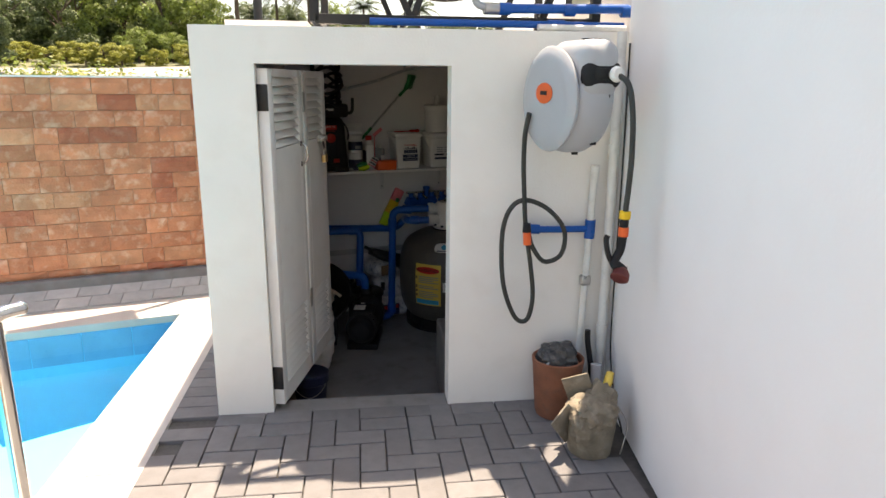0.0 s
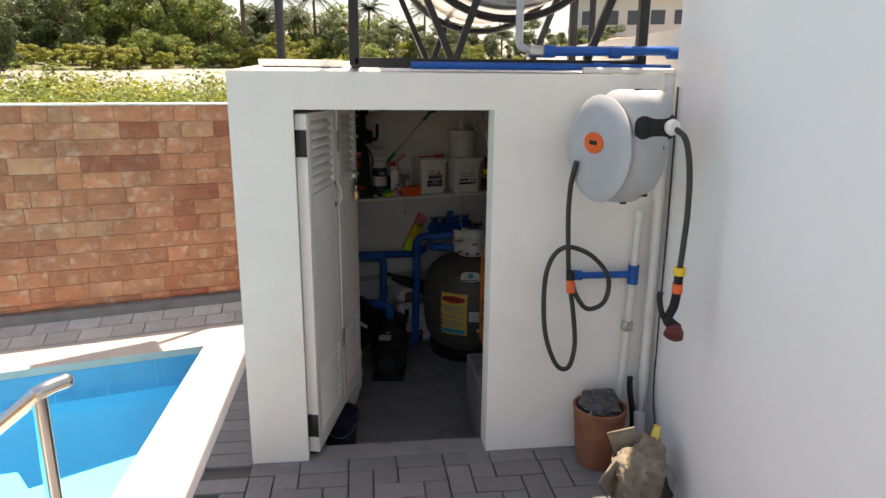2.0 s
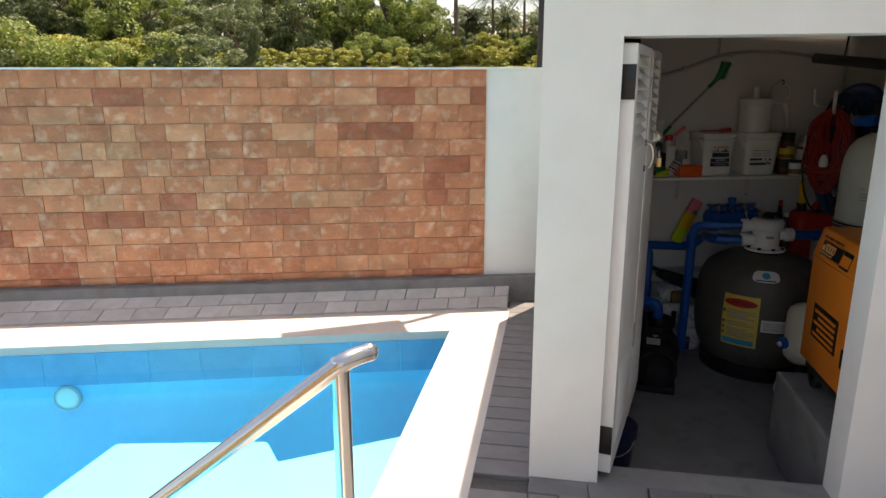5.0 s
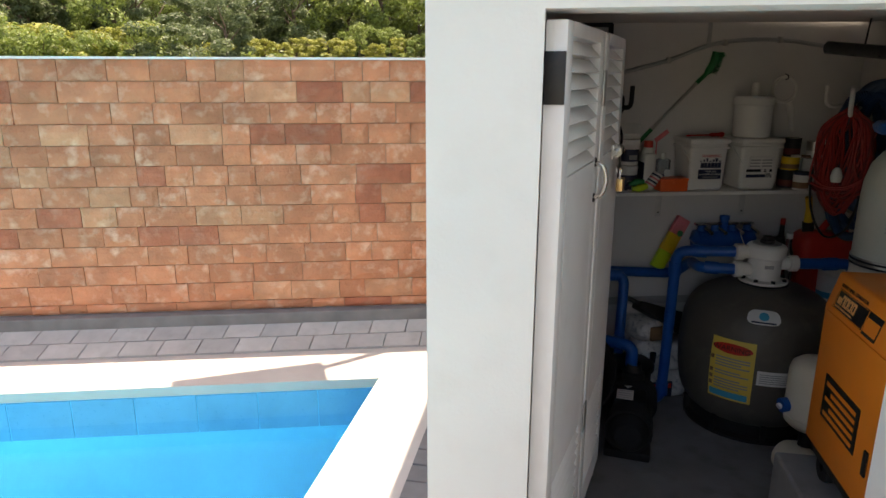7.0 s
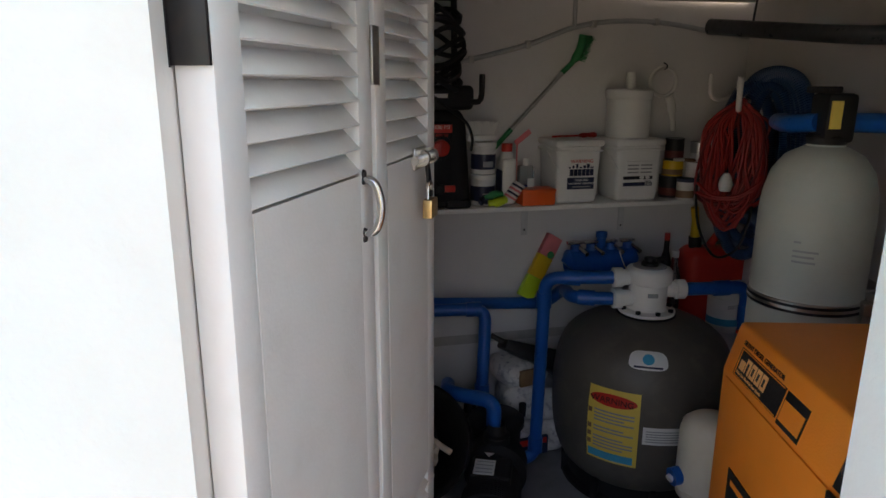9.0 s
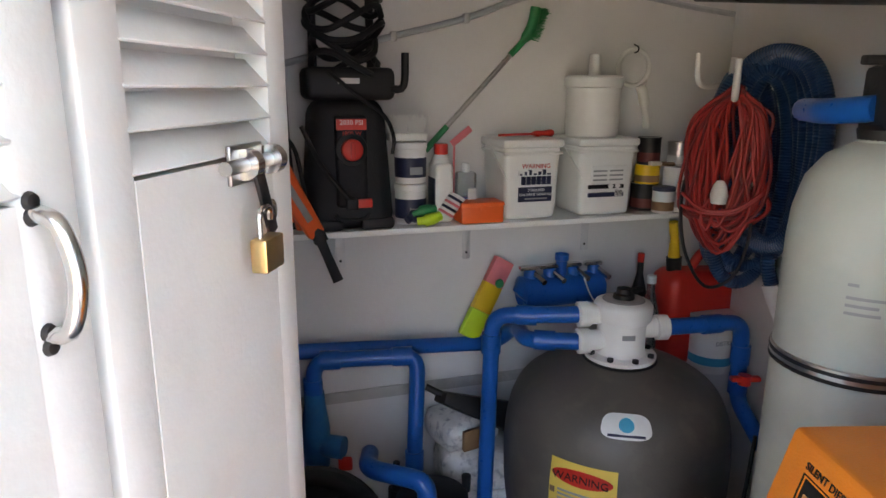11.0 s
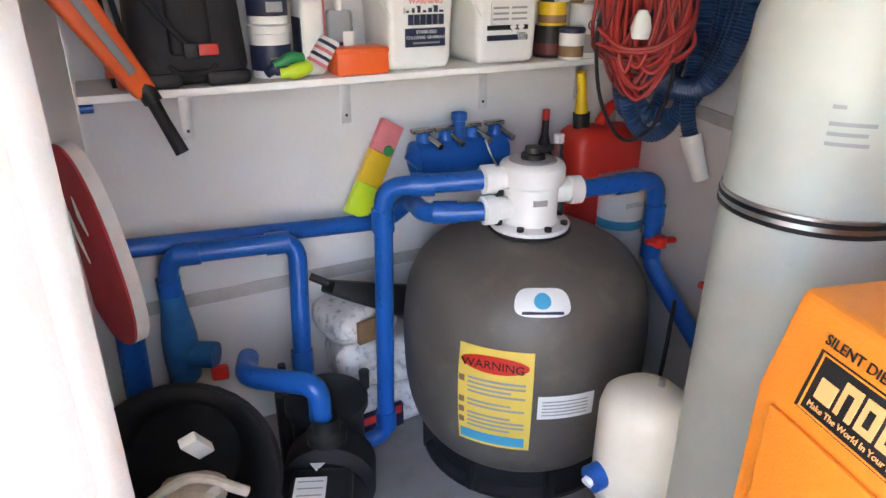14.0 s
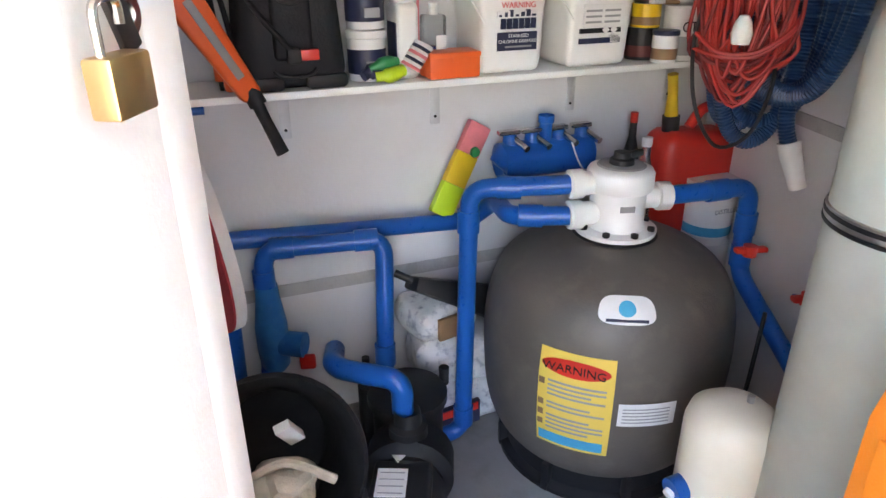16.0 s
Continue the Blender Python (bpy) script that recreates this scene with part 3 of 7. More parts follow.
# ---- hose reel on the front wall ----
def hose_reel():
    r = thing("hose_reel", 1.322, -0.29, 1.508, 0, "grey plastic wall-mounted garden hose reel", "hose reel")
    bm = bmesh.new()
    # drum lying with its axis along x, rounded rim
    prof = [(0, -0.105), (0.1, -0.108), (0.17, -0.1), (0.205, -0.075), (0.217, -0.03), (0.218, 0.03), (0.2, 0.07), (0.15, 0.09), (0, 0.092)]
    lathe(prof, 44, bm, pose(0, 0, 0, 0, 90))
    part("drum_case", bm, M_GREYPL, r)
    bm = bmesh.new()
    lathe([(0.0, 0.0), (0.192, 0.0), (0.206, -0.006), (0.212, -0.02), (0.2, -0.032), (0.16, -0.04), (0, -0.042)], 44, bm, pose(-0.085, 0, 0, 0, 90))
    part("side_cover", bm, M_GREYPL, r, "pale grey round side cover")
    # carrying hood over the top
    bm = bmesh.new()
    box(bm, -0.085, 0.088, -0.228, 0.07, 0.0, 0.232, 0.062, 5)
    hd = part("hood", bm, M_GREYPL, r, "pale grey carrying hood")
    # black disc laid on the hood for the shade inside the grip slot
    bm = bmesh.new()
    lathe([(0, 0), (0.05, 0), (0.055, 0.003), (0, 0.004)], 24, bm, Matrix.Translation((0.01, -0.12, 0.2322)) @ Matrix.Diagonal((0.9, 0.55, 1, 1)))
    part("slot_shade", bm, M_BLACKPL, hd, "black oval disc drawn for the shaded grip slot")
    # outlet mouth, the shade of its recess drawn as dark plates
    bm = boxed(-0.08, 0.0905, -0.2315, -0.1, 0.045, 0.15, 0.035, 4)
    mouth = part("outlet_surround", bm, M_DARKGREY, r, "charcoal plate drawn for the shaded hose outlet recess")
    bm = boxed(-0.045, 0.045, -0.236, -0.2, 0.075, 0.125, 0.012, 2)
    part("outlet", bm, M_BLACKPL, mouth)
    bm = lathe([(0, -0.02), (0.024, -0.018), (0.031, 0.0), (0.024, 0.018), (0, 0.02)], 20)
    bmesh.ops.transform(bm, matrix=pose(0.04, -0.252, 0.1, 90), verts=bm.verts)
    part("hose_stop", bm, M_WHITEPL, r, "white ball hose stop")
    bm = bmesh.new()
    lathe([(0, 0), (0.052, 0), (0.052, -0.003), (0, -0.003)], 28, bm, Matrix.Translation((-0.1275, 0.0, 0.025)) @ Matrix.Diagonal((1, 1.25, 0.8, 1)) @ pose(0, 0, 0, 0, 90))
    part("badge", bm, M_ORANGEPL, r, "orange oval badge")
    bm = boxed(-0.1325, -0.1300, -0.025, 0.025, 0.018, 0.034)
    part("badge_mark", bm, M_BLACKPL, r)
    bm = boxed(-0.035, 0.06, 0.215, 0.243, -0.15, 0.16, 0.004)
    box(bm, -0.02, 0.04, 0.06, 0.22, -0.12, -0.09, 0.004)
    part("wall_bracket", bm, M_BLACKSTEEL, r, "black steel wall bracket")
    for y, z in ((-0.18, -0.06), (-0.13, -0.17), (0.0, -0.222), (-0.205, 0.02)):
        bm = boxed(0.02, 0.045, y - 0.008, y + 0.008, z - 0.008, z + 0.004, 0.002)
        part("clip", bm, M_BLACKPL, r)
    for o in list(r.children):
        o.matrix_basis = pose(0.0, 0.0, 0.0, 0, 0, 14)
    # inlet hose that loops down to the tap
    pts = [(-0.16, 0.06, -0.06), (-0.165, 0.10, -0.16), (-0.15, 0.16, -0.30), (-0.135, 0.18, -0.46), (-0.12, 0.19, -0.60), (-0.09, 0.19, -0.74), (-0.075, 0.19, -0.86), (-0.10, 0.19, -0.945), (-0.16, 0.19, -0.93), (-0.22, 0.19, -0.80), (-0.232, 0.19, -0.62),
           (-0.20, 0.19, -0.50), (-0.13, 0.185, -0.455), (-0.02, 0.18, -0.50), (0.06, 0.18, -0.60), (0.05, 0.18, -0.69), (-0.03, 0.175, -0.715), (-0.09, 0.17, -0.66), (-0.115, 0.17, -0.60)]
    pts = [(x, y, z if z > -0.6 else -0.6 + (z + 0.6) * 1.27) for x, y, z in pts]
    part("inlet_hose", tube(smooth_path(pts, 8), 0.011, 10), M_RUBBER, r, "dark looped inlet hose")
    bm = tube([(-0.117, 0.165, -0.66), (-0.122, 0.165, -0.60)], [0.019, 0.019], 14)
    part("hose_coupling", bm, M_ORANGEPL, r, "orange hose coupling")
    bm = tube([(-0.122, 0.165, -0.60), (-0.124, 0.165, -0.56)], [0.021, 0.017], 14)
    part("tap_connector", bm, M_DARKGREY, r)
    # outlet hose with spray gun
    pts = [(0.118, -0.24, 0.1), (0.15, -0.28, 0.06), (0.162, -0.31, -0.05), (0.168, -0.315, -0.2), (0.165, -0.315, -0.32), (0.16, -0.315, -0.42)]
    part("outlet_hose", tube(smooth_path(pts, 8), 0.011, 10), M_RUBBER, r, "dark outlet hose")
    bm = tube([(0.16, -0.315, -0.415), (0.159, -0.315, -0.445)], 0.022, 14)
    part("yellow_tie", bm, M_YELLOW, r, "yellow tag on the hose")
    bm = tube([(0.159, -0.315, -0.445), (0.158, -0.315, -0.480)], 0.017, 14)
    part("connector", bm, M_DARKGREY, r)
    gun = part("spray_gun", tube(smooth_path([(0.158, -0.315, -0.510), (0.15, -0.315, -0.570), (0.13, -0.32, -0.620), (0.165, -0.33, -0.655)], 5), [0.017] * 10 + [0.022] * 6, 14), M_DARKGREY, r, "charcoal spray gun")
    part("gun_coupling", tube([(0.158, -0.315, -0.478), (0.158, -0.315, -0.515)], 0.02, 14), M_ORANGEPL, gun, "orange coupling")
    bm = bmesh.new()
    lathe([(0.02, 0), (0.034, 0.02), (0.037, 0.045), (0.03, 0.05), (0, 0.048)], 20, bm, Matrix.Translation((0.16, -0.33, -0.645)) @ pose(0, 0, 0, 180 - 35, 35, 0))
    part("gun_head", bm, M_DULLRED, gun, "dull red round spray head")
    part("trigger", tube(smooth_path([(0.115, -0.315, -0.615), (0.1, -0.315, -0.580), (0.09, -0.315, -0.530), (0.095, -0.315, -0.510)], 5), 0.011, 10), M_BLACKPL, gun)
    for o in r.children:
        if o.name.split(".")[0] in ("outlet_hose", "yellow_tie", "connector", "spray_gun"):
            o.matrix_basis = Matrix.Translation((-0.018, 0, 0))


hose_reel()


# ---- pipes in the corner ----
def corner_pipes():
    d = thing("drain_pipe", 1.622, -0.045, 0, 0, "white plastic drain pipe standing in the wall corner", "pipe")
    part("pipe", rod((0, 0, 0.28), (0, 0, 1.80), 0.022, 16), M_WHITEPIPE, d)
    for z in (1.25, 0.36):
        part("pipe_socket", rod((0, 0, z), (0, 0, z + 0.05), 0.027, 16), M_WHITEPIPE, d)
    part("pipe_lower", rod((0, 0, 0.0), (0.0, 0, 0.30), 0.016, 12), M_WHITEPIPE, d)
    w = thing("water_pipe", 1.53, -0.03, 0, 0, "white plastic water pipe with a blue tee and a small valve", "pipe")
    part("pipe", rod((-0.02, 0, 0.05), (0.012, 0, 1.19), 0.017, 14), M_WHITEPIPE, w)
    part("pipe_cap", rod((0.012, 0, 1.15), (0.012, 0, 1.2), 0.021, 14), M_WHITEPIPE, w)
    part("blue_tee", rod((0.003, 0, 0.85), (0.005, 0, 0.94), 0.025, 16), M_BLUEPVC, w, "blue pipe tee")
    part("blue_branch", rod((0.003, 0, 0.895), (-0.30, -0.01, 0.90), 0.016, 14), M_BLUEPVC, w, "blue branch pipe to the tap")
    part("branch_elbow", rod((-0.25, -0.01, 0.90), (-0.31, -0.012, 0.905), 0.023, 14), M_BLUEPVC, w)
    bm = boxed(-0.03, 0.02, -0.022, 0.02, 0.615, 0.665, 0.008)
    vv = part("valve", bm, M_STEEL, w, "small metal stop valve")
    part("valve_lever", rod((-0.005, -0.02, 0.655), (-0.03, -0.045, 0.668), 0.005, 8), M_STEEL, vv)
    c = thing("wall_cable", 1.655, -0.08, 0, 0, "thin dark cable clipped to the house wall", "cable")
    part("cable", tube(smooth_path([(0, 0.02, 1.75), (0.0, 0.0, 1.2), (-0.01, -0.03, 0.6), (-0.012, -0.05, 0.3), (-0.03, -0.18, 0.12), (-0.04, -0.32, 0.02)], 6), 0.004, 6), M_BLACKPL, c)
    b_ = thing("overflow_pipe", 1.55, -0.10, 0, 0, "short bent black pipe standing in the corner", "pipe")
    part("pipe", tube(smooth_path([(0.02, 0.0, 0.0), (0.01, 0.0, 0.2), (-0.01, 0.01, 0.33), (-0.015, 0.01, 0.4)], 5), 0.014, 10), M_BLACKPL, b_)
    g = thing("grey_pipe", 1.555, -0.2, 0, 0, "stub of grey pipe leaning in the corner", "pipe")
    part("pipe", rod((0, -0.02, 0), (0, 0.02, 0.26), 0.026, 14), M_GREYPL, g)


corner_pipes()


def flower_pot():
    p = thing("flower_pot", 1.375, -0.145, 0, 0, "tall terracotta pot holding crumpled dark plastic", "pot")
    part("pot", lathe([(0, 0.0), (0.115, 0), (0.122, 0.02), (0.145, 0.30), (0.15, 0.335), (0.142, 0.34), (0.134, 0.335), (0.128, 0.30), (0, 0.27)], 32), M_TERRA, p)
    bm = bmesh.new()
    rnd = random.Random(4)
    bmesh.ops.create_icosphere(bm, subdivisions=4, radius=0.115)
    for v in bm.verts:
        n = noise.noise(v.co * 16) * 0.03 + noise.noise(v.co * 40 + Vector((3, 1, 2))) * 0.016
        v.co = v.co * (1 + n / 0.115)
        v.co.z = v.co.z * 0.75 + 0.34
    part("plastic_bag", bm, M_DARKBAG, p, "crumpled black plastic bag", smooth=False)
    bm = boxed(-0.09, -0.04, -0.08, -0.03, 0.31, 0.36, 0.01)
    bmesh.ops.rotate(bm, cent=(-0.06, -0.05, 0.33), matrix=Euler((0.4, 0.6, 0.3)).to_matrix(), verts=bm.verts)
    part("scrap", bm, M_PAPER, p)
    for o in p.children:
        o.matrix_basis = Matrix.Diagonal((0.84, 0.84, 0.86, 1))


flower_pot()


def crumple(bm, freq, amount, shift=0.0):
    for v in bm.verts:
        o = Vector((shift, shift * 2, 0))
        k = noise.noise(v.co * freq + o) + 0.5 * noise.noise(v.co * freq * 2.3 + o)
        v.co += amount * k * (v.normal if v.normal.length > 0.1 else Vector((0, 0, 1)))
    return bm


def cement_bucket():
    p = thing("cement_bucket", 1.425, -0.50, 0, 0, "cement-crusted bucket stuffed with a dirty sack and trowels", "bucket")
    bm = lathe([(0, 0), (0.09, 0), (0.096, 0.01), (0.1, 0.06), (0.106, 0.12), (0.112, 0.2), (0.117, 0.205), (0.108, 0.21), (0.102, 0.19), (0, 0.16)], 36)
    part("bucket", crumple(bm, 18, 0.005), M_CEMENTED, p)
    for i, (x, y, z, sx, sy, sz) in enumerate(((-0.01, -0.03, 0.2, 0.105, 0.1, 0.07), (0.05, 0.04, 0.21, 0.07, 0.07, 0.09), (-0.05, -0.07, 0.15, 0.06, 0.045, 0.09))):
        bm = bmesh.new()
        bmesh.ops.create_icosphere(bm, subdivisions=4, radius=1.0)
        bm.normal_update()
        crumple(bm, 2.2, 0.28, i * 3.0)
        bmesh.ops.transform(bm, matrix=Matrix.Translation((x, y, z)) @ Matrix.Diagonal((sx, sy, sz, 1)), verts=bm.verts)
        part("sack_fold", bm, M_CEMENTED, p, "crumpled cement-stained sack")
    for x, y, z, t, rz in ((-0.12, -0.02, 0.15, -42, 25), (-0.03, 0.08, 0.24, -20, -15)):
        bm = boxed(-0.06, 0.06, -0.005, 0.005, -0.1, 0.09, 0.004)
        for v in bm.verts:
            v.co.y += 0.012 * noise.noise(v.co * 12)
        bmesh.ops.transform(bm, matrix=pose(x, y, z, 12, t, rz), verts=bm.verts)
        part("trowel_blade", bm, M_CEMENTED, p, "cement-caked float")
    part("tool_handle", tube([(0.055, 0.03, 0.22), (0.085, 0.05, 0.3), (0.095, 0.055, 0.34)], [0.015, 0.02, 0.016], 14), M_LABELYEL, p, "yellow tool handle")
    part("bucket_handle", tube(smooth_path([(0.12, 0, 0.2), (0.13, -0.08, 0.16), (0.1, -0.12, 0.08), (0.1, -0.1, 0.03)], 5), 0.003, 6), M_STEEL, p)


cement_bucket()


# ---- water tank and its stand on the roof ----
def tank_stand():
    d = thing("tank_stand", 0.92, 0.62, 1.86, 0, "black welded steel stand for the roof water tank", "stand")
    x0, x1, y0, y1 = -0.66, 0.62, -0.52, 0.5
    R = 0.021

    def bar(nm, a, b_, r=R):
        v = Vector(b_) - Vector(a)
        bm = boxed(-r, r, -r, r, 0, v.length, 0.003)
        bmesh.ops.transform(bm, matrix=Matrix.Translation(a) @ v.to_track_quat("Z", "Y").to_matrix().to_4x4(), verts=bm.verts)
        part(nm, bm, M_BLACKSTEEL, d, smooth=False)

    for x in (x0, x1):
        for y in (y0, y1):
            bar("leg", (x, y, -0.03), (x, y, 0.95))
        bar("bottom_rail", (x, y0, -0.01), (x, y1, -0.01))
        bar("top_rail", (x, y0, 0.95), (x, y1, 0.95))
    for y in (y0, y1):
        bar("bottom_rail", (x0, y, -0.02), (x1, y, -0.02))
        bar("top_rail", (x0, y, 0.95), (x1, y, 0.95))
        bar("brace", (x0 + 0.42, y, 0.0), (x0 + 0.02, y, 0.9), 0.015)
        bar("brace", (x0 + 0.44, y, 0.0), (x0 + 0.62, y, 0.5), 0.015)
        bar("brace", (x1 - 0.25, y, 0.0), (x1 - 0.02, y, 0.6), 0.017)
    # saddle ring that carries the tank
    pts = [(0.03 + 0.5 * math.cos(a), y0 + 0.12, 0.68 + 0.5 * math.sin(a)) for a in [radians(200 + 7 * i) for i in range(21)]]
    part("saddle", tube(pts, 0.018, 8), M_BLACKSTEEL, d)
    pts = [(p[0], y1 - 0.12, p[2]) for p in pts]
    part("saddle", tube(pts, 0.018, 8), M_BLACKSTEEL, d)


tank_stand()


def water_tank():
    d = thing("water_tank", 0.95, 0.62, 2.545, 0, "stainless steel horizontal water tank on the roof stand", "tank")
    prof = [(0, -0.66), (0.15, -0.64), (0.33, -0.58), (0.44, -0.5), (0.468, -0.46), (0.47, -0.4)] + [(0.47, -0.4 + i * 0.1) for i in range(9)] + [(0.47, 0.42), (0.44, 0.5), (0.33, 0.58), (0, 0.66)]
    part("shell", lathe(prof, 48, None, pose(0, 0, 0, 90, 0, 0)), M_TANK, d)
    bm = lathe([(0.05, -0.01), (0.05, 0.02), (0, 0.02)], 20)
    bmesh.ops.transform(bm, matrix=pose(0, -0.48, -0.40, 70), verts=bm.verts)
    part("outlet_boss", bm, M_STEEL, d)
    part("outlet_pipe", tube(bent([(0.02, -0.50, -0.38), (0.02, -0.56, -0.45), (0.02, -0.56, -0.635), (0.10, -0.56, -0.65)], 0.03, 4), 0.017, 12), M_GREYPL, d, "grey outlet pipe")
    part("union", rod((0.06, -0.56, -0.65), (0.14, -0.55, -0.65), 0.026, 14), M_STEEL, d)


water_tank()


def roof_pipes():
    d = thing("roof_pipe", 1.08, 0.06, 1.895, 0, "blue plastic supply pipe running to the house wall", "pipe")
    part("pipe", rod((0.0, 0, 0.0), (0.60, 0, 0.01), 0.021, 14), M_BLUEPVC, d)
    for x in (0.0, 0.3, 0.57):
        part("pipe_socket", rod((x, 0, 0), (x + 0.05, 0, 0), 0.027, 14), M_BLUEPVC, d)
    e = thing("roof_pipe", 0.6, 0.05, 1.83, 0, "blue plastic pipe lying along the roof edge", "pipe")
    part("pipe", rod((-0.1, 0, 0.0), (1.06, 0, 0.0), 0.016, 12), M_BLUEPVC, e)
    part("pipe_socket", rod((0.7, 0, 0), (0.78, 0, 0), 0.021, 12), M_BLUEPVC, e)
    f = thing("roof_pipe", 1.0, 0.0, 1.816, 0, "white plastic pipe lying along the roof edge", "pipe")
    part("pipe", rod((0.25, 0.02, 0.0), (0.66, 0.02, 0.0), 0.014, 12), M_WHITEPIPE, f)


roof_pipes()


def light_pole():
    d = thing("light_pole", -0.335, 2.68, -0.05, 0, "dark steel pole with a flat lamp panel on a long arm", "lamp post")
    part("pole", rod((0, 0, 0), (0, 0, 3.15), 0.035, 16), M_BLACKSTEEL, d)
    part("arm", rod((0, 0, 3.05), (-0.42, -0.43, 3.05), 0.026, 10), M_BLACKSTEEL, d)
    bm = boxed(0, 0.76, -0.12, 0.12, -0.012, 0.012, 0.004)
    bmesh.ops.transform(bm, matrix=Matrix.Translation((-0.36, -0.43, 3.05)) @ pose(0, 0, 0, 0, 0, 208), verts=bm.verts)
    part("lamp_panel", bm, M_DARKGREY, d)
    p = thing("fence_post", 2.42, 3.35, -0.05, 0, "dark steel post behind the garden wall", "post")
    part("post", rod((0, 0, 0), (0, 0, 3.3), 0.03, 12), M_BLACKSTEEL, p)
    part("cap", lathe([(0.036, 3.28), (0.036, 3.31), (0, 3.33)], 12), M_BLACKSTEEL, p)


light_pole()


# ---- pool fittings ----
def handrail():
    d = thing("pool_handrail", -0.665, -0.95, 0, 0, "polished stainless steel handrail at the pool steps", "handrail")
    part("top_rail", tube(bent([(0.035, 0.055, 0.869), (0.0, 0.0, 0.872), (-0.72, -0.12, 0.30), (-0.72, -0.12, -0.60)], 0.09, 8), 0.0225, 18), M_CHROME, d)
    part("post", rod((-0.02, 0.0, 0.0), (-0.02, 0.0, 0.87), 0.0225, 18), M_CHROME, d)
    bm = lathe([(0.0225, 0.03), (0.03, 0.025), (0.05, 0.008), (0.052, 0.0)], 24)
    bmesh.ops.translate(bm, vec=(-0.02, 0, 0.0), verts=bm.verts)
    part("base_flange", bm, M_CHROME, d)
    bm = bmesh.new()
    bmesh.ops.create_uvsphere(bm, u_segments=16, v_segments=10, radius=0.0235)
    bmesh.ops.translate(bm, vec=(0.035, 0.055, 0.869), verts=bm.verts)
    part("end_cap", bm, M_CHROME, d)


handrail()
s = thing("skimmer_lid", -0.645, -0.42, 0.0, 3, "square white skimmer lid set in the coping", "lid")
part("lid", boxed(-0.055, 0.055, -0.055, 0.055, 0.0, 0.006, 0.002), M_WHITEPL, s)
part("finger_hole", lathe([(0, 0.0062), (0.008, 0.0062), (0.008, 0.0055)], 12), M_GREYPRINT, s)
s = thing("pool_light", -3.035, far_edge(-3.035) - 0.014, -0.33, WALL_A, "round white underwater pool light", "lamp")
part("lens", lathe([(0, 0.012), (0.05, 0.01), (0.066, 0.005), (0.07, 0)], 28, None, pose(0, 0, 0, 90)), M_WHITEPL, s)
part("trim_ring", lathe([(0.068, 0.008), (0.078, 0.006), (0.08, 0), (0.068, 0)], 28, None, pose(0, 0, 0, 90)), M_GREYPL, s)
# tan stone-clad pillar beside the walk
s = thing("stone_pillar", -1.205, -2.06, 0.0, 0, "tan stone-clad pillar beside the pool", "pillar")
part("core", boxed(-0.209, 0.209, -0.209, 0.209, 0, 1.45), M_TAN, s)
for i in range(12):
    bm = boxed(-0.212, 0.212, -0.212, 0.212, 0.001 + i * 0.12, 0.119 + i * 0.12, 0.0015)
    part("stone", bm, M_TAN, s)


# ---- pump room: shelf and what stands on it ----
def on_wall(name, s, off, z, label, category, group="", turn=0.0):
    return thing(name, *back(s, off), z, WALL_A + turn, label, category, group)


def shelf():
    d = on_wall("wall_shelf", -0.09, 0.0, SHELF_Z, "long white painted board shelf on steel brackets", "shelf")
    L = 1.77 * math.hypot(1, WALL_K)
    part("board", boxed(0, L, -0.25, -0.003, -0.02, -0.001, 0.002), M_DOOR, d)
    for s in (0.158, 0.618, 1.102, 1.5):
        x = (s + 0.09) * math.hypot(1, WALL_K)
        bm = boxed(x - 0.016, x + 0.016, -0.0055, -0.002, -0.185, -0.021, 0.001)
        box(bm, x - 0.016, x + 0.016, -0.2, -0.004, -0.0245, -0.0205)
        br = part("bracket", bm, M_BRACKET, d, "galvanised shelf bracket")
        part("screw", lathe([(0, 0.004), (0.004, 0.003), (0.005, 0)], 10, None, pose(x, -0.0055, -0.16, 90)), M_BLACKSTEEL, br)
    part("end_bolt", rod((0.0, -0.24, -0.03), (0.03, -0.24, -0.03), 0.012, 10), M_BLUEPVC, d)


shelf()


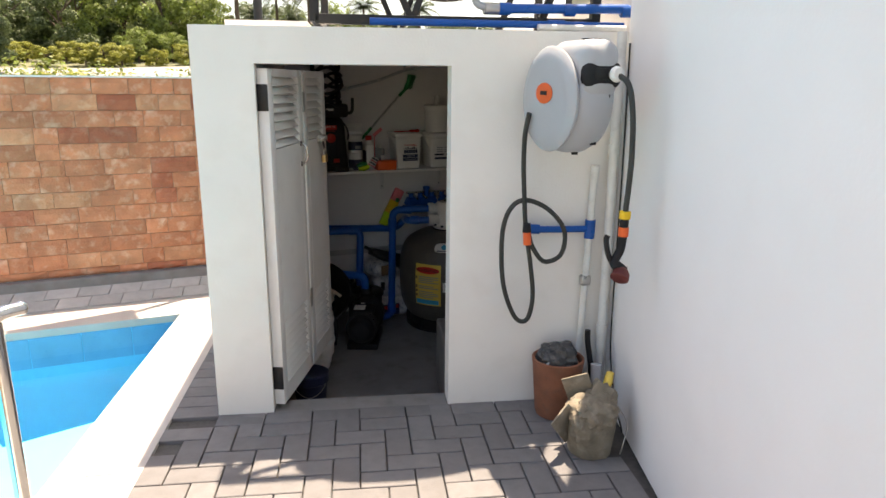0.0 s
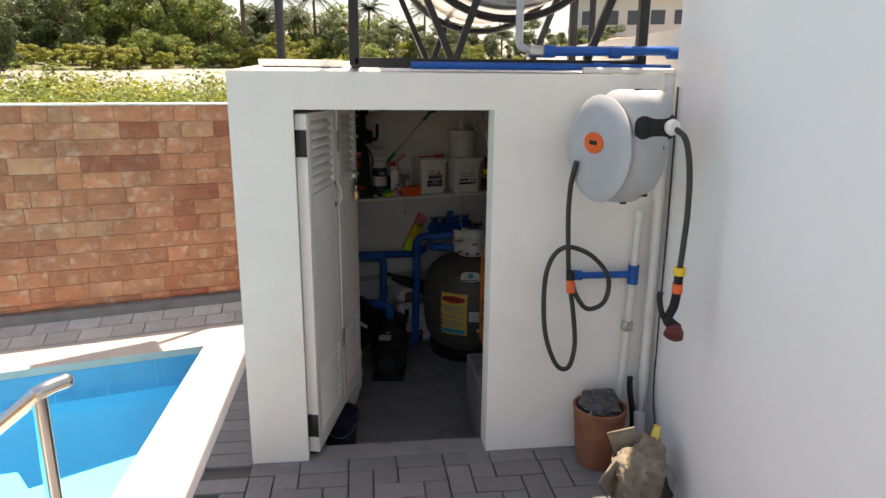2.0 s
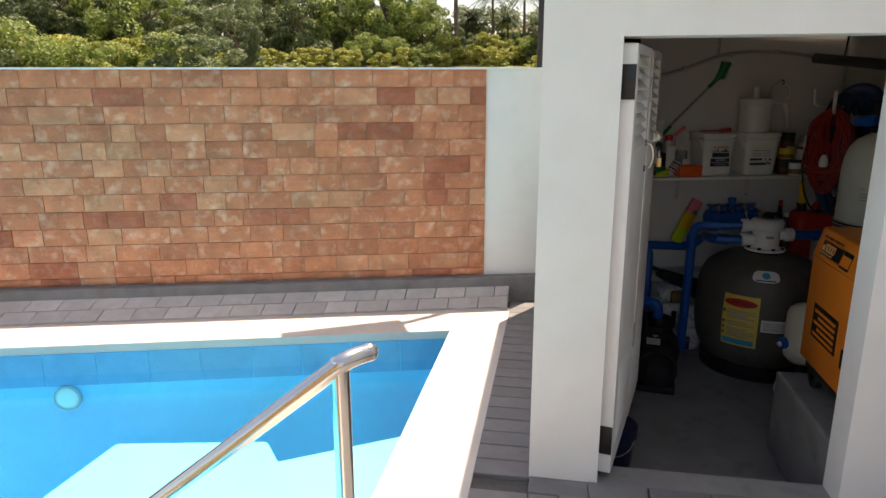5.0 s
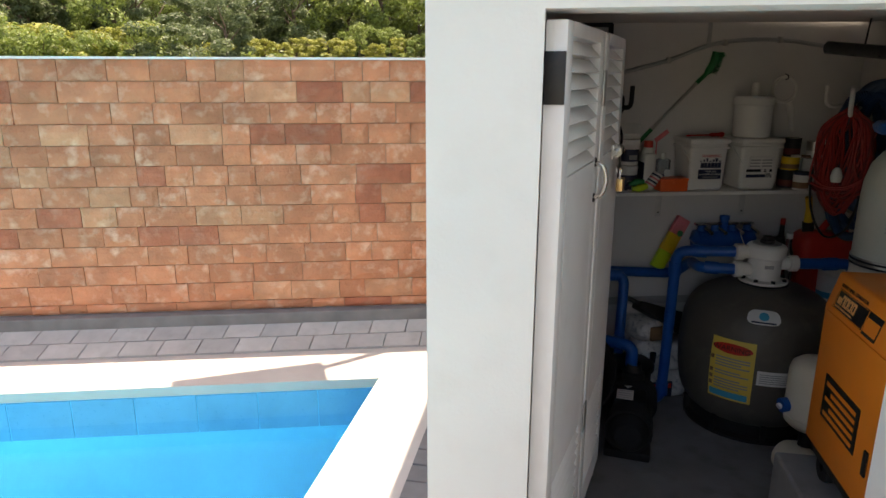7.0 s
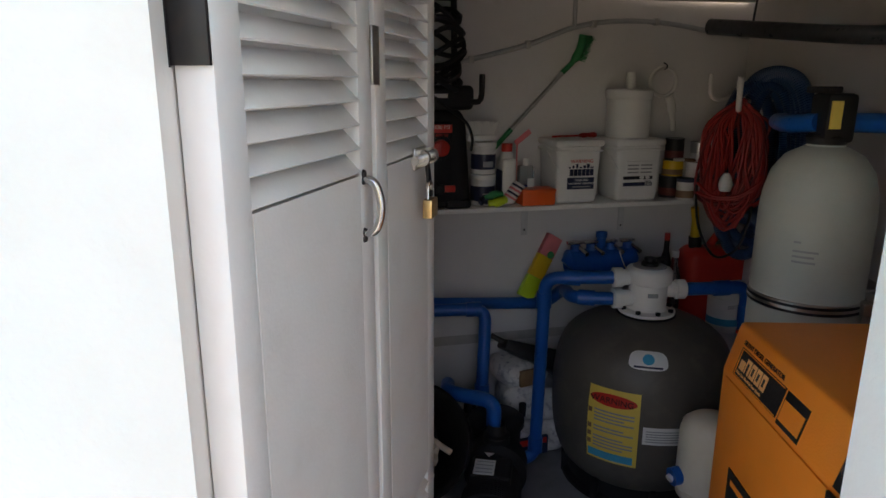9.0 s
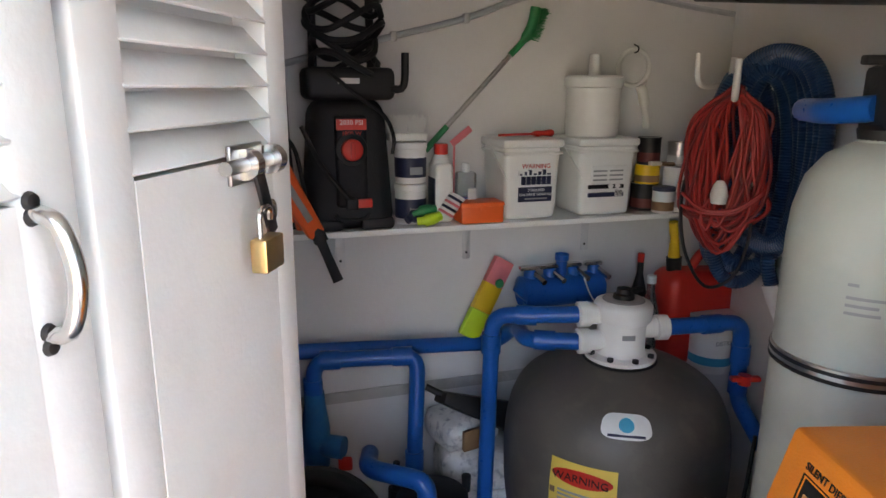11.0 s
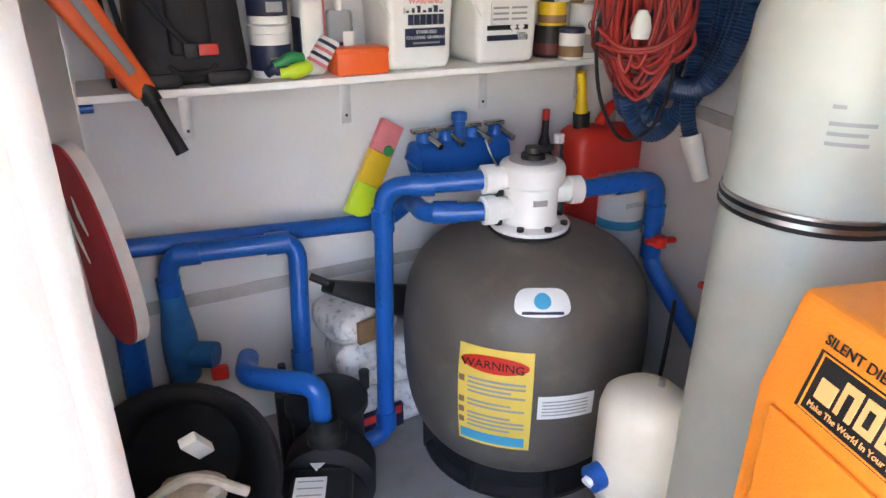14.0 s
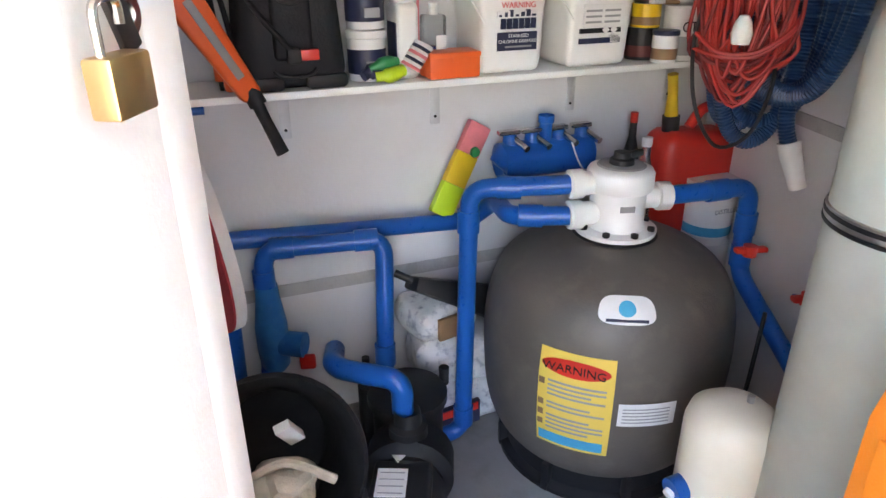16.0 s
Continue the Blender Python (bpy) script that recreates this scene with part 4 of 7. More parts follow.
def pressure_washer():
    d = on_wall("pressure_washer", 0.165, 0.14, SHELF_Z, "charcoal upright pressure washer with black hose on its handle", "pressure washer")
    bm = boxed(-0.128, 0.128, -0.095, 0.095, 0.0, 0.375, 0.045, 4)
    for v in bm.verts:
        k = max(0, v.co.z - 0.13) / 0.245
        v.co.x *= 1 - 0.24 * k * k
        v.co.y *= 1 - 0.12 * k
    part("body", bm, M_DARKGREY, d)
    for x in (-0.075, 0.075):
        part("foot", boxed(x - 0.05, x + 0.05, -0.1, 0.05, 0.0, 0.035, 0.012), M_BLACKPL, d)
    part("centre_panel", boxed(-0.045, 0.045, -0.108, -0.08, 0.07, 0.33, 0.012, 3), M_DARKGREY, d)
    k = part("dial_surround", lathe([(0.046, 0), (0.044, 0.008), (0.036, 0.01)], 28, None, pose(0, -0.105, 0.235, 90)), M_BLACKPL, d)
    part("dial", lathe([(0, 0.022), (0.022, 0.022), (0.03, 0.018), (0.031, 0)], 28, None, pose(0, -0.106, 0.235, 90)), M_RED, k, "red pressure dial")
    part("dial_grip", boxed(-0.006, 0.006, -0.134, -0.126, 0.212, 0.258, 0.002), M_RED, k)
    lb = part("label", boxed(-0.042, 0.042, -0.112, -0.108, 0.29, 0.32), M_RED, d, "red rating label")
    lettering("label_text", "2030 PSI", 0.019, M_PAPER, lb, Matrix.Translation((0, -0.1125, 0.31)) @ FRONT)
    lettering("label_text", "1800 W", 0.017, M_RED, lb, Matrix.Translation((0, -0.1125, 0.28)) @ FRONT)
    sw = part("switch", boxed(0.012, 0.055, -0.118, -0.1, 0.07, 0.095, 0.003), M_RED, d, "red rocker switch")
    part("switch_label", boxed(-0.008, 0.011, -0.1165, -0.1, 0.07, 0.095, 0.002), M_PAPER, sw)
    part("base_slot", tube(smooth_path([(-0.05, -0.1, 0.05), (-0.03, -0.102, 0.035), (0.03, -0.102, 0.035), (0.05, -0.1, 0.05)], 4), 0.005, 8), M_BLACKPL, d)
    # handle, top tray and wound hose
    part("tray", boxed(-0.12, 0.135, -0.085, 0.07, 0.37, 0.46, 0.02, 3), M_BLACKPL, d)
    part("brand_plate", boxed(-0.03, 0.03, -0.088, -0.084, 0.415, 0.43), M_PAPER, d, "small white name plate")
    for x in (-0.085, 0.085):
        part("handle_post", rod((x, 0.02, 0.4), (x * 0.95, 0.03, 0.78), 0.012, 12), M_BLACKPL, d)
    part("handle_bar", rod((-0.082, 0.03, 0.78), (0.082, 0.03, 0.78), 0.016, 12), M_BLACKPL, d)
    rnd = random.Random(3)
    for k in range(7):
        w, z0 = 0.1 + rnd.uniform(-0.012, 0.02), 0.47 + k * 0.04
        pts = [(w * math.cos(a), -0.03 + 0.075 * math.sin(a) + rnd.uniform(-0.01, 0.01), z0 + 0.03 * math.sin(a * 2 + k) + rnd.uniform(-0.006, 0.006)) for a in [i * 0.7 for i in range(10)]]
        part("hose_turn", tube(smooth_path(pts, 4), 0.0095, 8), M_BLACKPL, d)
    part("hose_hook", tube(smooth_path([(0.12, -0.08, 0.4), (0.155, -0.09, 0.41), (0.16, -0.09, 0.5)], 4), 0.011, 8), M_BLACKPL, d)
    part("power_cord", tube(smooth_path([(-0.06, -0.1, 0.45), (0.02, -0.12, 0.38), (0.09, -0.12, 0.33), (0.122, -0.1, 0.27), (0.118, -0.1, 0.22)], 6), 0.0055, 8), M_BLACKPL, d)
    part("power_cord", tube(smooth_path([(-0.135, -0.09, 0.30), (-0.09, -0.12, 0.2), (-0.03, -0.125, 0.12), (0.0, -0.12, 0.085)], 6), 0.0065, 8), M_BLACKPL, d)
    part("plug", boxed(-0.02, 0.012, -0.13, -0.11, 0.065, 0.1, 0.006), M_BLACKPL, d)
    for o in list(d.children):
        o.matrix_basis = Matrix.Scale(1.1, 4)
    part("lance_holder", boxed(-0.175, -0.12, -0.07, 0.0, 0.0, 0.05, 0.01), M_ORANGEPL, d, "orange lance holder")


pressure_washer()


def lance():
    d = on_wall("spray_lance", -0.02, 0.16, SHELF_Z, "black pressure washer lance standing on the shelf", "spray lance")
    part("barrel", tube([(0.02, 0, 0.0), (0.0, 0.01, 0.3), (-0.01, 0.02, 0.62)], [0.013, 0.016, 0.02], 12), M_BLACKPL, d)
    part("grip", tube([(-0.028, 0.0, 0.32), (-0.045, 0.0, 0.66)], [0.013, 0.019], 12), M_BLACKPL, d)
    part("collar", rod((0.018, 0.0, 0.025), (0.016, 0.0, 0.085), 0.02, 14), M_ORANGEPL, d, "orange nozzle collar")
    part("hose", tube(smooth_path([(0.0, 0, 0.3), (0.03, -0.03, 0.24), (0.05, -0.04, 0.1), (0.04, -0.03, 0.01)], 5), 0.007, 8), M_BLACKPL, d)


lance()


def edging_tool():
    d = on_wall("garden_tool", -0.045, 0.27, SHELF_Z, "orange plastic tool with a grey slot and dark handle", "tool")
    lean = pose(0.10, -0.01, 0.0, 4, -30, 12)
    bm = boxed(-0.046, 0.046, -0.019, 0.019, 0.0, 0.335, 0.014, 3)
    for v in bm.verts:
        v.co.x *= 0.58 + 0.42 * min(1, v.co.z / 0.2)
    bmesh.ops.transform(bm, matrix=lean, verts=bm.verts)
    part("housing", bm, M_ORANGEPL, d)
    bm = boxed(-0.008, 0.012, -0.0215, -0.017, 0.06, 0.27, 0.002)
    bmesh.ops.transform(bm, matrix=lean, verts=bm.verts)
    part("slot_cover", bm, M_GREYPRINT, d, "grey slot cover")
    part("handle", tube([(0.10, -0.01, 0.01), (0.125, -0.03, -0.06), (0.155, -0.05, -0.14)], [0.017, 0.015, 0.017], 12), M_DARKGREY, d, "dark grey round handle")
    part("handle_collar", rod((0.095, -0.01, 0.02), (0.112, -0.02, -0.02), 0.023, 12), M_BLACKPL, d)


edging_tool()


def tub(z, label, group):
    d = on_wall("paint_tub", 0.372, 0.15, z, label, "paint tub", group)
    part("tub", lathe([(0, 0), (0.049, 0), (0.051, 0.004), (0.053, 0.118), (0, 0.118)], 32), M_WHITEPL, d)
    part("lid", lathe([(0.0535, 0.112), (0.056, 0.114), (0.056, 0.132), (0.05, 0.136), (0, 0.134)], 32), M_WHITEPL, d)
    bm = bmesh.new()
    lathe([(0.0532, 0.02), (0.0536, 0.085)], 32, bm)
    part("label_band", bm, M_NAVY, d, "navy paper label")
    part("label_patch", boxed(-0.015, 0.028, -0.0545, -0.045, 0.03, 0.055, 0.002), M_GREYPRINT, d)
    return d


a = tub(SHELF_Z, "white plastic paint tub with a navy label", "stacked paint tubs")
b_ = tub(SHELF_Z + 0.137, "white plastic primer tub stacked on another tub", "stacked paint tubs")
lettering("label_text", "PRIMA", 0.026, M_PAPER, b_, Matrix.Translation((0.008, -0.0562, 0.092)) @ FRONT)


def wall_brush():
    d = on_wall("wall_brush", 0.36, 0.15, SHELF_Z + 0.274, "white bristle whitewash brush lying on the paint tubs", "brush")
    part("stock", boxed(-0.065, 0.065, -0.028, 0.028, 0.0, 0.028, 0.008), M_WHITEPL, d)
    rnd = random.Random(5)
    bm = bmesh.new()
    for i in range(240):
        x, y = rnd.uniform(-0.058, 0.058), rnd.uniform(-0.024, 0.024)
        tube([(x, y, 0.026), (x * 1.2 + rnd.uniform(-0.008, 0.008), y * 1.25, 0.075 + rnd.uniform(-0.008, 0.012))], 0.0012, 3, bm, False)
    part("bristles", bm, M_WHITEPL, d, "splayed white bristles", smooth=False)


wall_brush()


def oil_bottle():
    d = on_wall("oil_bottle", 0.475, 0.15, SHELF_Z, "white plastic oil bottle with a red cap", "bottle")
    part("bottle", boxed(-0.032, 0.032, -0.05, 0.05, 0.0, 0.2, 0.014, 3), M_WHITEPL, d)
    part("shoulder", lathe([(0.034, 0.19), (0.03, 0.215), (0.02, 0.228), (0.02, 0.235)], 20), M_WHITEPL, d)
    part("cap", lathe([(0.024, 0.228), (0.024, 0.262), (0, 0.264)], 20), M_RED, d)
    part("label", boxed(-0.0335, -0.02, -0.04, 0.04, 0.03, 0.15, 0.001), M_NAVY, d)
    e = on_wall("cleaner_bottle", 0.562, 0.15, SHELF_Z, "clear bottle half full of blue liquid", "bottle")
    part("bottle", boxed(-0.034, 0.034, -0.025, 0.025, 0.0, 0.165, 0.01, 3), M_CLEAR, e)
    part("liquid", boxed(-0.031, 0.031, -0.022, 0.022, 0.004, 0.08, 0.008, 2), M_BLUELIQ, e)
    part("cap", lathe([(0.013, 0.16), (0.013, 0.195), (0, 0.196)], 16), M_WHITEPL, e)
    part("label", boxed(0.0, 0.03, -0.0265, -0.0255, 0.02, 0.11), M_PAPER, e)
    f = on_wall("spatula", 0.53, 0.12, SHELF_Z + 0.18, "pink plastic scraper leaning between the bottles", "scraper")
    bm = boxed(-0.012, 0.075, -0.002, 0.002, -0.012, 0.012, 0.001)
    bmesh.ops.transform(bm, matrix=pose(0.0, 0, 0.085, 0, -38), verts=bm.verts)
    part("blade", bm, M_PINK, f)
    part("stem", rod((0.0, 0.005, -0.18), (0.0, 0.0, 0.08), 0.004, 8), M_PINK, f)


oil_bottle()


def orange_box():
    d = on_wall("plastic_box", 0.592, 0.2, SHELF_Z, "small orange plastic box with a lid", "box")
    part("box", boxed(-0.076, 0.076, -0.045, 0.045, 0.0, 0.062, 0.006), M_ORANGEPL, d)
    part("lid", boxed(-0.078, 0.078, -0.047, 0.047, 0.056, 0.072, 0.005), M_ORANGEPL, d)
    part("catch", boxed(-0.01, 0.01, -0.05, -0.046, 0.045, 0.062, 0.001), M_ORANGEPL, d)


orange_box()


def gloves():
    d = on_wall("work_gloves", 0.42, 0.215, SHELF_Z, "lime and navy work gloves lying on the shelf", "gloves")
    for m_, pts, r in ((M_LIME, [(-0.05, -0.02, 0.018), (-0.01, -0.025, 0.022), (0.03, -0.01, 0.03)], [0.014, 0.02, 0.017]), (M_GREEN, [(-0.06, 0.0, 0.035), (-0.02, 0.0, 0.05), (0.02, 0.01, 0.05)], [0.012, 0.018, 0.014]), (M_NAVY, [(-0.08, 0.0, 0.018), (-0.05, 0.01, 0.03), (0.0, 0.02, 0.03)], [0.014, 0.022, 0.02])):
        part("glove", tube(smooth_path(pts, 4), [r[0]] * 3 + [r[1]] * 4 + [r[2]] * 2, 10), m_, d)
    e = on_wall("rolled_sock", 0.478, 0.215, SHELF_Z, "striped knitted glove rolled up on the shelf", "glove")
    for k in range(9):
        bm = lathe([(0, -0.007), (0.026, -0.007), (0.029, 0), (0.026, 0.007), (0, 0.007)], 14, None, pose(-0.01 + 0.0055 * k, 0, 0.03 + 0.0075 * k, 0, 28))
        part("knit_band", bm, (M_FOAMWHITE, M_PINK, M_FOAMWHITE, M_NAVY)[k % 4], e)


gloves()


def square_bucket(s, w, label):
    d = on_wall("chlorine_bucket", s, 0.128, SHELF_Z, label, "bucket", "chlorine buckets on the shelf")
    bm = boxed(-w / 2, w / 2, -0.105, 0.105, 0.0, 0.262, 0.022, 3)
    for v in bm.verts:
        k = 1 - 0.1 * (1 - v.co.z / 0.262)
        v.co.x *= k
        v.co.y *= k
    part("tub", bm, M_WHITEPL, d)
    part("lid", boxed(-w / 2 - 0.008, w / 2 + 0.008, -0.113, 0.113, 0.248, 0.278, 0.012, 2), M_WHITEPL, d)
    part("rim", boxed(-w / 2 - 0.004, w / 2 + 0.004, -0.109, 0.109, 0.225, 0.236, 0.004), M_WHITEPL, d)
    part("bail_handle", tube(smooth_path([(-w / 2 - 0.008, 0, 0.24), (-w / 2 + 0.002, -0.1, 0.16), (0, -0.112, 0.115 + 0.12), (w / 2 - 0.002, -0.1, 0.16), (w / 2 + 0.008, 0, 0.24)][:2] + [(-w / 2 + 0.012, -0.108, 0.14)], 4), 0.003, 6), M_WHITEPL, d)
    return d


a = square_bucket(0.77, 0.215, "white square chlorine bucket with a warning label")
lb = part("label", boxed(-0.052, 0.072, -0.1075, -0.1005, 0.065, 0.115), M_NAVY, a, "navy printed label")
lettering("label_text", "WARNING", 0.022, M_RED, lb, Matrix.Translation((0.01, -0.108, 0.187)) @ FRONT)
lettering("label_text", "STABILISED", 0.013, M_PAPER, lb, Matrix.Translation((0.012, -0.1082, 0.105)) @ FRONT)
lettering("label_text", "CHLORINE GRANULES", 0.0125, M_PAPER, lb, Matrix.Translation((0.012, -0.1082, 0.09)) @ FRONT)
for i in range(6):
    part("brand_mark", boxed(-0.042 + i * 0.019, -0.028 + i * 0.019, -0.108, -0.1, 0.124, 0.152), M_NAVY, lb)
part("splash_mark", boxed(-0.055, 0.07, -0.1075, -0.1, 0.155, 0.172), M_PAPER, lb)
for i in range(7):
    part("splash_drop", boxed(-0.05 + i * 0.017, -0.042 + i * 0.018, -0.1079, -0.1, 0.157, 0.163 + 0.006 * (i % 3)), M_NAVY, lb)
part("print_line", boxed(-0.03, 0.055, -0.1079, -0.1, 0.073, 0.078), M_GREYPRINT, lb)
b_ = square_bucket(1.052, 0.23, "white square bucket with a navy striped label")
lb = part("label", boxed(-0.065, 0.075, -0.1075, -0.1005, 0.115, 0.18), M_PAPER, b_)
part("label_stripe", boxed(-0.075, 0.065, -0.1085, -0.1, 0.1, 0.113), M_BLACKPL, b_)
part("label_stripe", boxed(-0.075, 0.065, -0.1085, -0.1, 0.07, 0.085), M_NAVY, b_)
part("barcode", boxed(0.03, 0.06, -0.109, -0.1, 0.072, 0.094), M_PAPER, b_)
for i in range(7):
    part("barcode_bar", boxed(0.032 + i * 0.004, 0.034 + i * 0.004, -0.1095, -0.108, 0.074, 0.092), M_BLACKPL, b_)
for i in range(6):
    part("print_line", boxed(-0.06 + (i % 2) * 0.065, -0.005 + (i % 2) * 0.065, -0.108, -0.1, 0.128 + (i // 2) * 0.016, 0.134 + (i // 2) * 0.016), M_GREYPRINT, b_)
for x in (0.012, 0.04):
    bm = boxed(-0.009, 0.009, -0.109, -0.1, -0.009, 0.009)
    bmesh.ops.transform(bm, matrix=pose(x, 0, 0.108, 0, 45), verts=bm.verts)
    part("hazard_mark", bm, M_PAPER, b_)


def screwdriver():
    d = on_wall("screwdriver", 0.79, 0.13, SHELF_Z + 0.278, "screwdriver with a red handle lying on a bucket lid", "screwdriver")
    part("handle", tube([(0.02, 0, 0.012), (0.035, 0, 0.012), (0.06, 0, 0.013), (0.09, 0, 0.014), (0.1, 0, 0.013)], [0.007, 0.011, 0.009, 0.013, 0.009], 12), M_RED, d)
    part("blade", rod((-0.11, 0, 0.008), (0.02, 0, 0.011), 0.0045, 8), M_RED, d)


screwdriver()


def dispenser():
    d = on_wall("floating_dispenser", 1.04, 0.12, SHELF_Z + 0.279, "white round tub with a spout on its lid", "tub")
    part("tub", lathe([(0, 0), (0.104, 0), (0.108, 0.006), (0.11, 0.17), (0.118, 0.172), (0.12, 0.205), (0.112, 0.212), (0, 0.214)], 40), M_WHITEPL, d)
    part("spout", lathe([(0.026, 0.212), (0.024, 0.25), (0.022, 0.285), (0, 0.287)], 24), M_WHITEPL, d)


dispenser()
for o in bpy.data.objects["floating_dispenser"].children:
    o.matrix_basis = Matrix.Diagonal((0.88, 0.88, 1.0, 1))


def strap_wrench():
    d = on_wall("filter_wrench", 1.262, 0.012, 1.43, "white plastic ring wrench hanging on a wall hook", "wrench")
    ring = [(0.068 * math.cos(a), 0, 0.068 * math.sin(a)) for a in [i * 2 * math.pi / 24 for i in range(25)]]
    part("ring", tube(ring, 0.009, 10, cap=False), M_WHITEPL, d)
    part("handle", tube(smooth_path([(0.03, 0, -0.06), (0.05, 0, -0.1), (0.065, 0, -0.17), (0.075, 0, -0.23)], 4), [0.03] + [0.02] * 6 + [0.013] * 6, 10), M_WHITEPL, d)
    part("hook", tube(smooth_path([(0, 0.008, 0.085), (0, -0.02, 0.075), (0, -0.02, 0.06), (0, 0.0, 0.055)], 4), 0.003, 6), M_BLACKSTEEL, d)


strap_wrench()


def tin(s, off, z, r, h, body, cap, label, words="", band=None):
    d = on_wall("paint_tin", s, off, z, label, "tin", "tins at the shelf end")
    part("can", lathe([(0, 0), (r * 0.98, 0), (r, 0.003), (r, h * 0.96), (r * 1.03, h * 0.965), (r * 1.03, h)], 28), body, d)
    part("lid", lathe([(r * 1.02, h * 0.97), (r * 0.9, h * 0.985), (r * 0.86, h * 0.955), (0, h * 0.95)] if cap is M_STEEL else [(r * 1.05, h * 0.86), (r * 1.05, h * 1.0), (r * 0.98, h * 1.02), (0, h * 1.02)], 28), cap, d)
    if band:
        part("label_band", lathe([(r * 1.006, h * 0.1), (r * 1.006, h * 0.45)], 28), band, d)
    if words:
        lettering("label_text", words, r * 0.75, M_BLACKPL if body is M_PAPER else M_PAPER, d, Matrix.Translation((0, -r * 1.03, h * 0.62)) @ FRONT)
    return d


tin(1.262, 0.14, SHELF_Z, 0.05, 0.1, M_BLACKPL, M_STEEL, "dark paint tin on the shelf", band=M_DULLRED)
tin(1.266, 0.145, SHELF_Z + 0.1, 0.046, 0.071, M_YELLOW, M_STEEL, "small yellow tin stacked on a dark tin", band=M_WOOD)
tin(1.288, 0.225, SHELF_Z, 0.04, 0.095, M_PAPER, M_NAVY, "small jar with a navy lid on the shelf", band=M_WOOD)
tin(1.372, 0.19, SHELF_Z, 0.058, 0.165, M_PAPER, M_STEEL, "white body filler tin on the shelf", "GTO", band=M_GREYPRINT)
tin(1.27, 0.14, SHELF_Z + 0.171, 0.042, 0.1, M_BLACKPL, M_STEEL, "dark tin with a red band stacked on another tin", band=M_DULLRED)
tin(1.372, 0.18, SHELF_Z + 0.166, 0.042, 0.09, M_STEEL, M_STEEL, "bare metal tin stacked on the filler tin", band=M_PAPER)
d = on_wall("brush", 1.325, 0.2, SHELF_Z + 0.166, "worn paintbrush lying across the tins", "brush")
part("handle", tube([(-0.05, 0, 0.012), (0.06, 0, 0.006)], [0.008, 0.006], 8), M_WOOD, d)
part("bristle", boxed(-0.09, -0.045, -0.014, 0.014, 0.006, 0.02, 0.004), M_FOAMWHITE, d)


def wall_broom():
    d = on_wall("brush_broom", 0.49, 0.025, 1.17, "long green-headed brush hanging across the wall", "brush")
    part("pole", rod((0.0, 0, 0.0), (0.30, 0, 0.315), 0.009, 10), M_STEEL, d)
    part("grip", tube([(-0.035, 0, -0.037), (0.045, 0, 0.047)], [0.012, 0.0115], 10), M_GREEN, d, "green grip")
    part("head", tube(smooth_path([(0.28, 0, 0.295), (0.33, 0, 0.345), (0.36, -0.005, 0.4), (0.37, -0.01, 0.46)], 4), [0.012] * 5 + [0.02] * 8, 10), M_GREEN, d, "green plastic brush head")
    rnd = random.Random(2)
    bm = bmesh.new()
    for i in range(160):
        t = rnd.uniform(0.0, 1.0)
        x, z = 0.335 + 0.035 * t, 0.355 + 0.1 * t
        tube([(x, -0.01, z), (x + rnd.uniform(0.03, 0.055), -0.012 + rnd.uniform(-0.015, 0.015), z - 0.005 + rnd.uniform(-0.01, 0.02))], 0.0014, 3, bm, False)
    part("bristles", bm, M_GREEN, d, smooth=False)


wall_broom()
d = on_wall("cable_conduit", 0.0, 0.016, 0.0, "grey plastic cable conduit clipped along the wall", "conduit")
c_ = math.hypot(1, WALL_K)
part("conduit", tube(smooth_path([(-0.09 * c_, 0, 1.40), (0.324 * c_, 0, 1.512), (0.6 * c_, 0, 1.585), (0.816 * c_, 0, 1.664), (1.024 * c_, 0, 1.694), (1.25 * c_, 0, 1.69), (1.466 * c_, 0, 1.662), (1.68 * c_, 0, 1.64)], 6), 0.011, 8), M_GREYPL, d)
part("riser", rod((0.81 * c_, 0.0, 1.664), (0.81 * c_, 0, 1.79), 0.011, 8), M_GREYPL, d)
for s, z in ((0.35, 1.518), (0.6, 1.585), (0.9, 1.678), (1.2, 1.694)):
    part("clip", boxed(s * c_ - 0.01, s * c_ + 0.01, -0.014, 0.014, z - 0.016, z + 0.016, 0.003), M_STEEL, d)


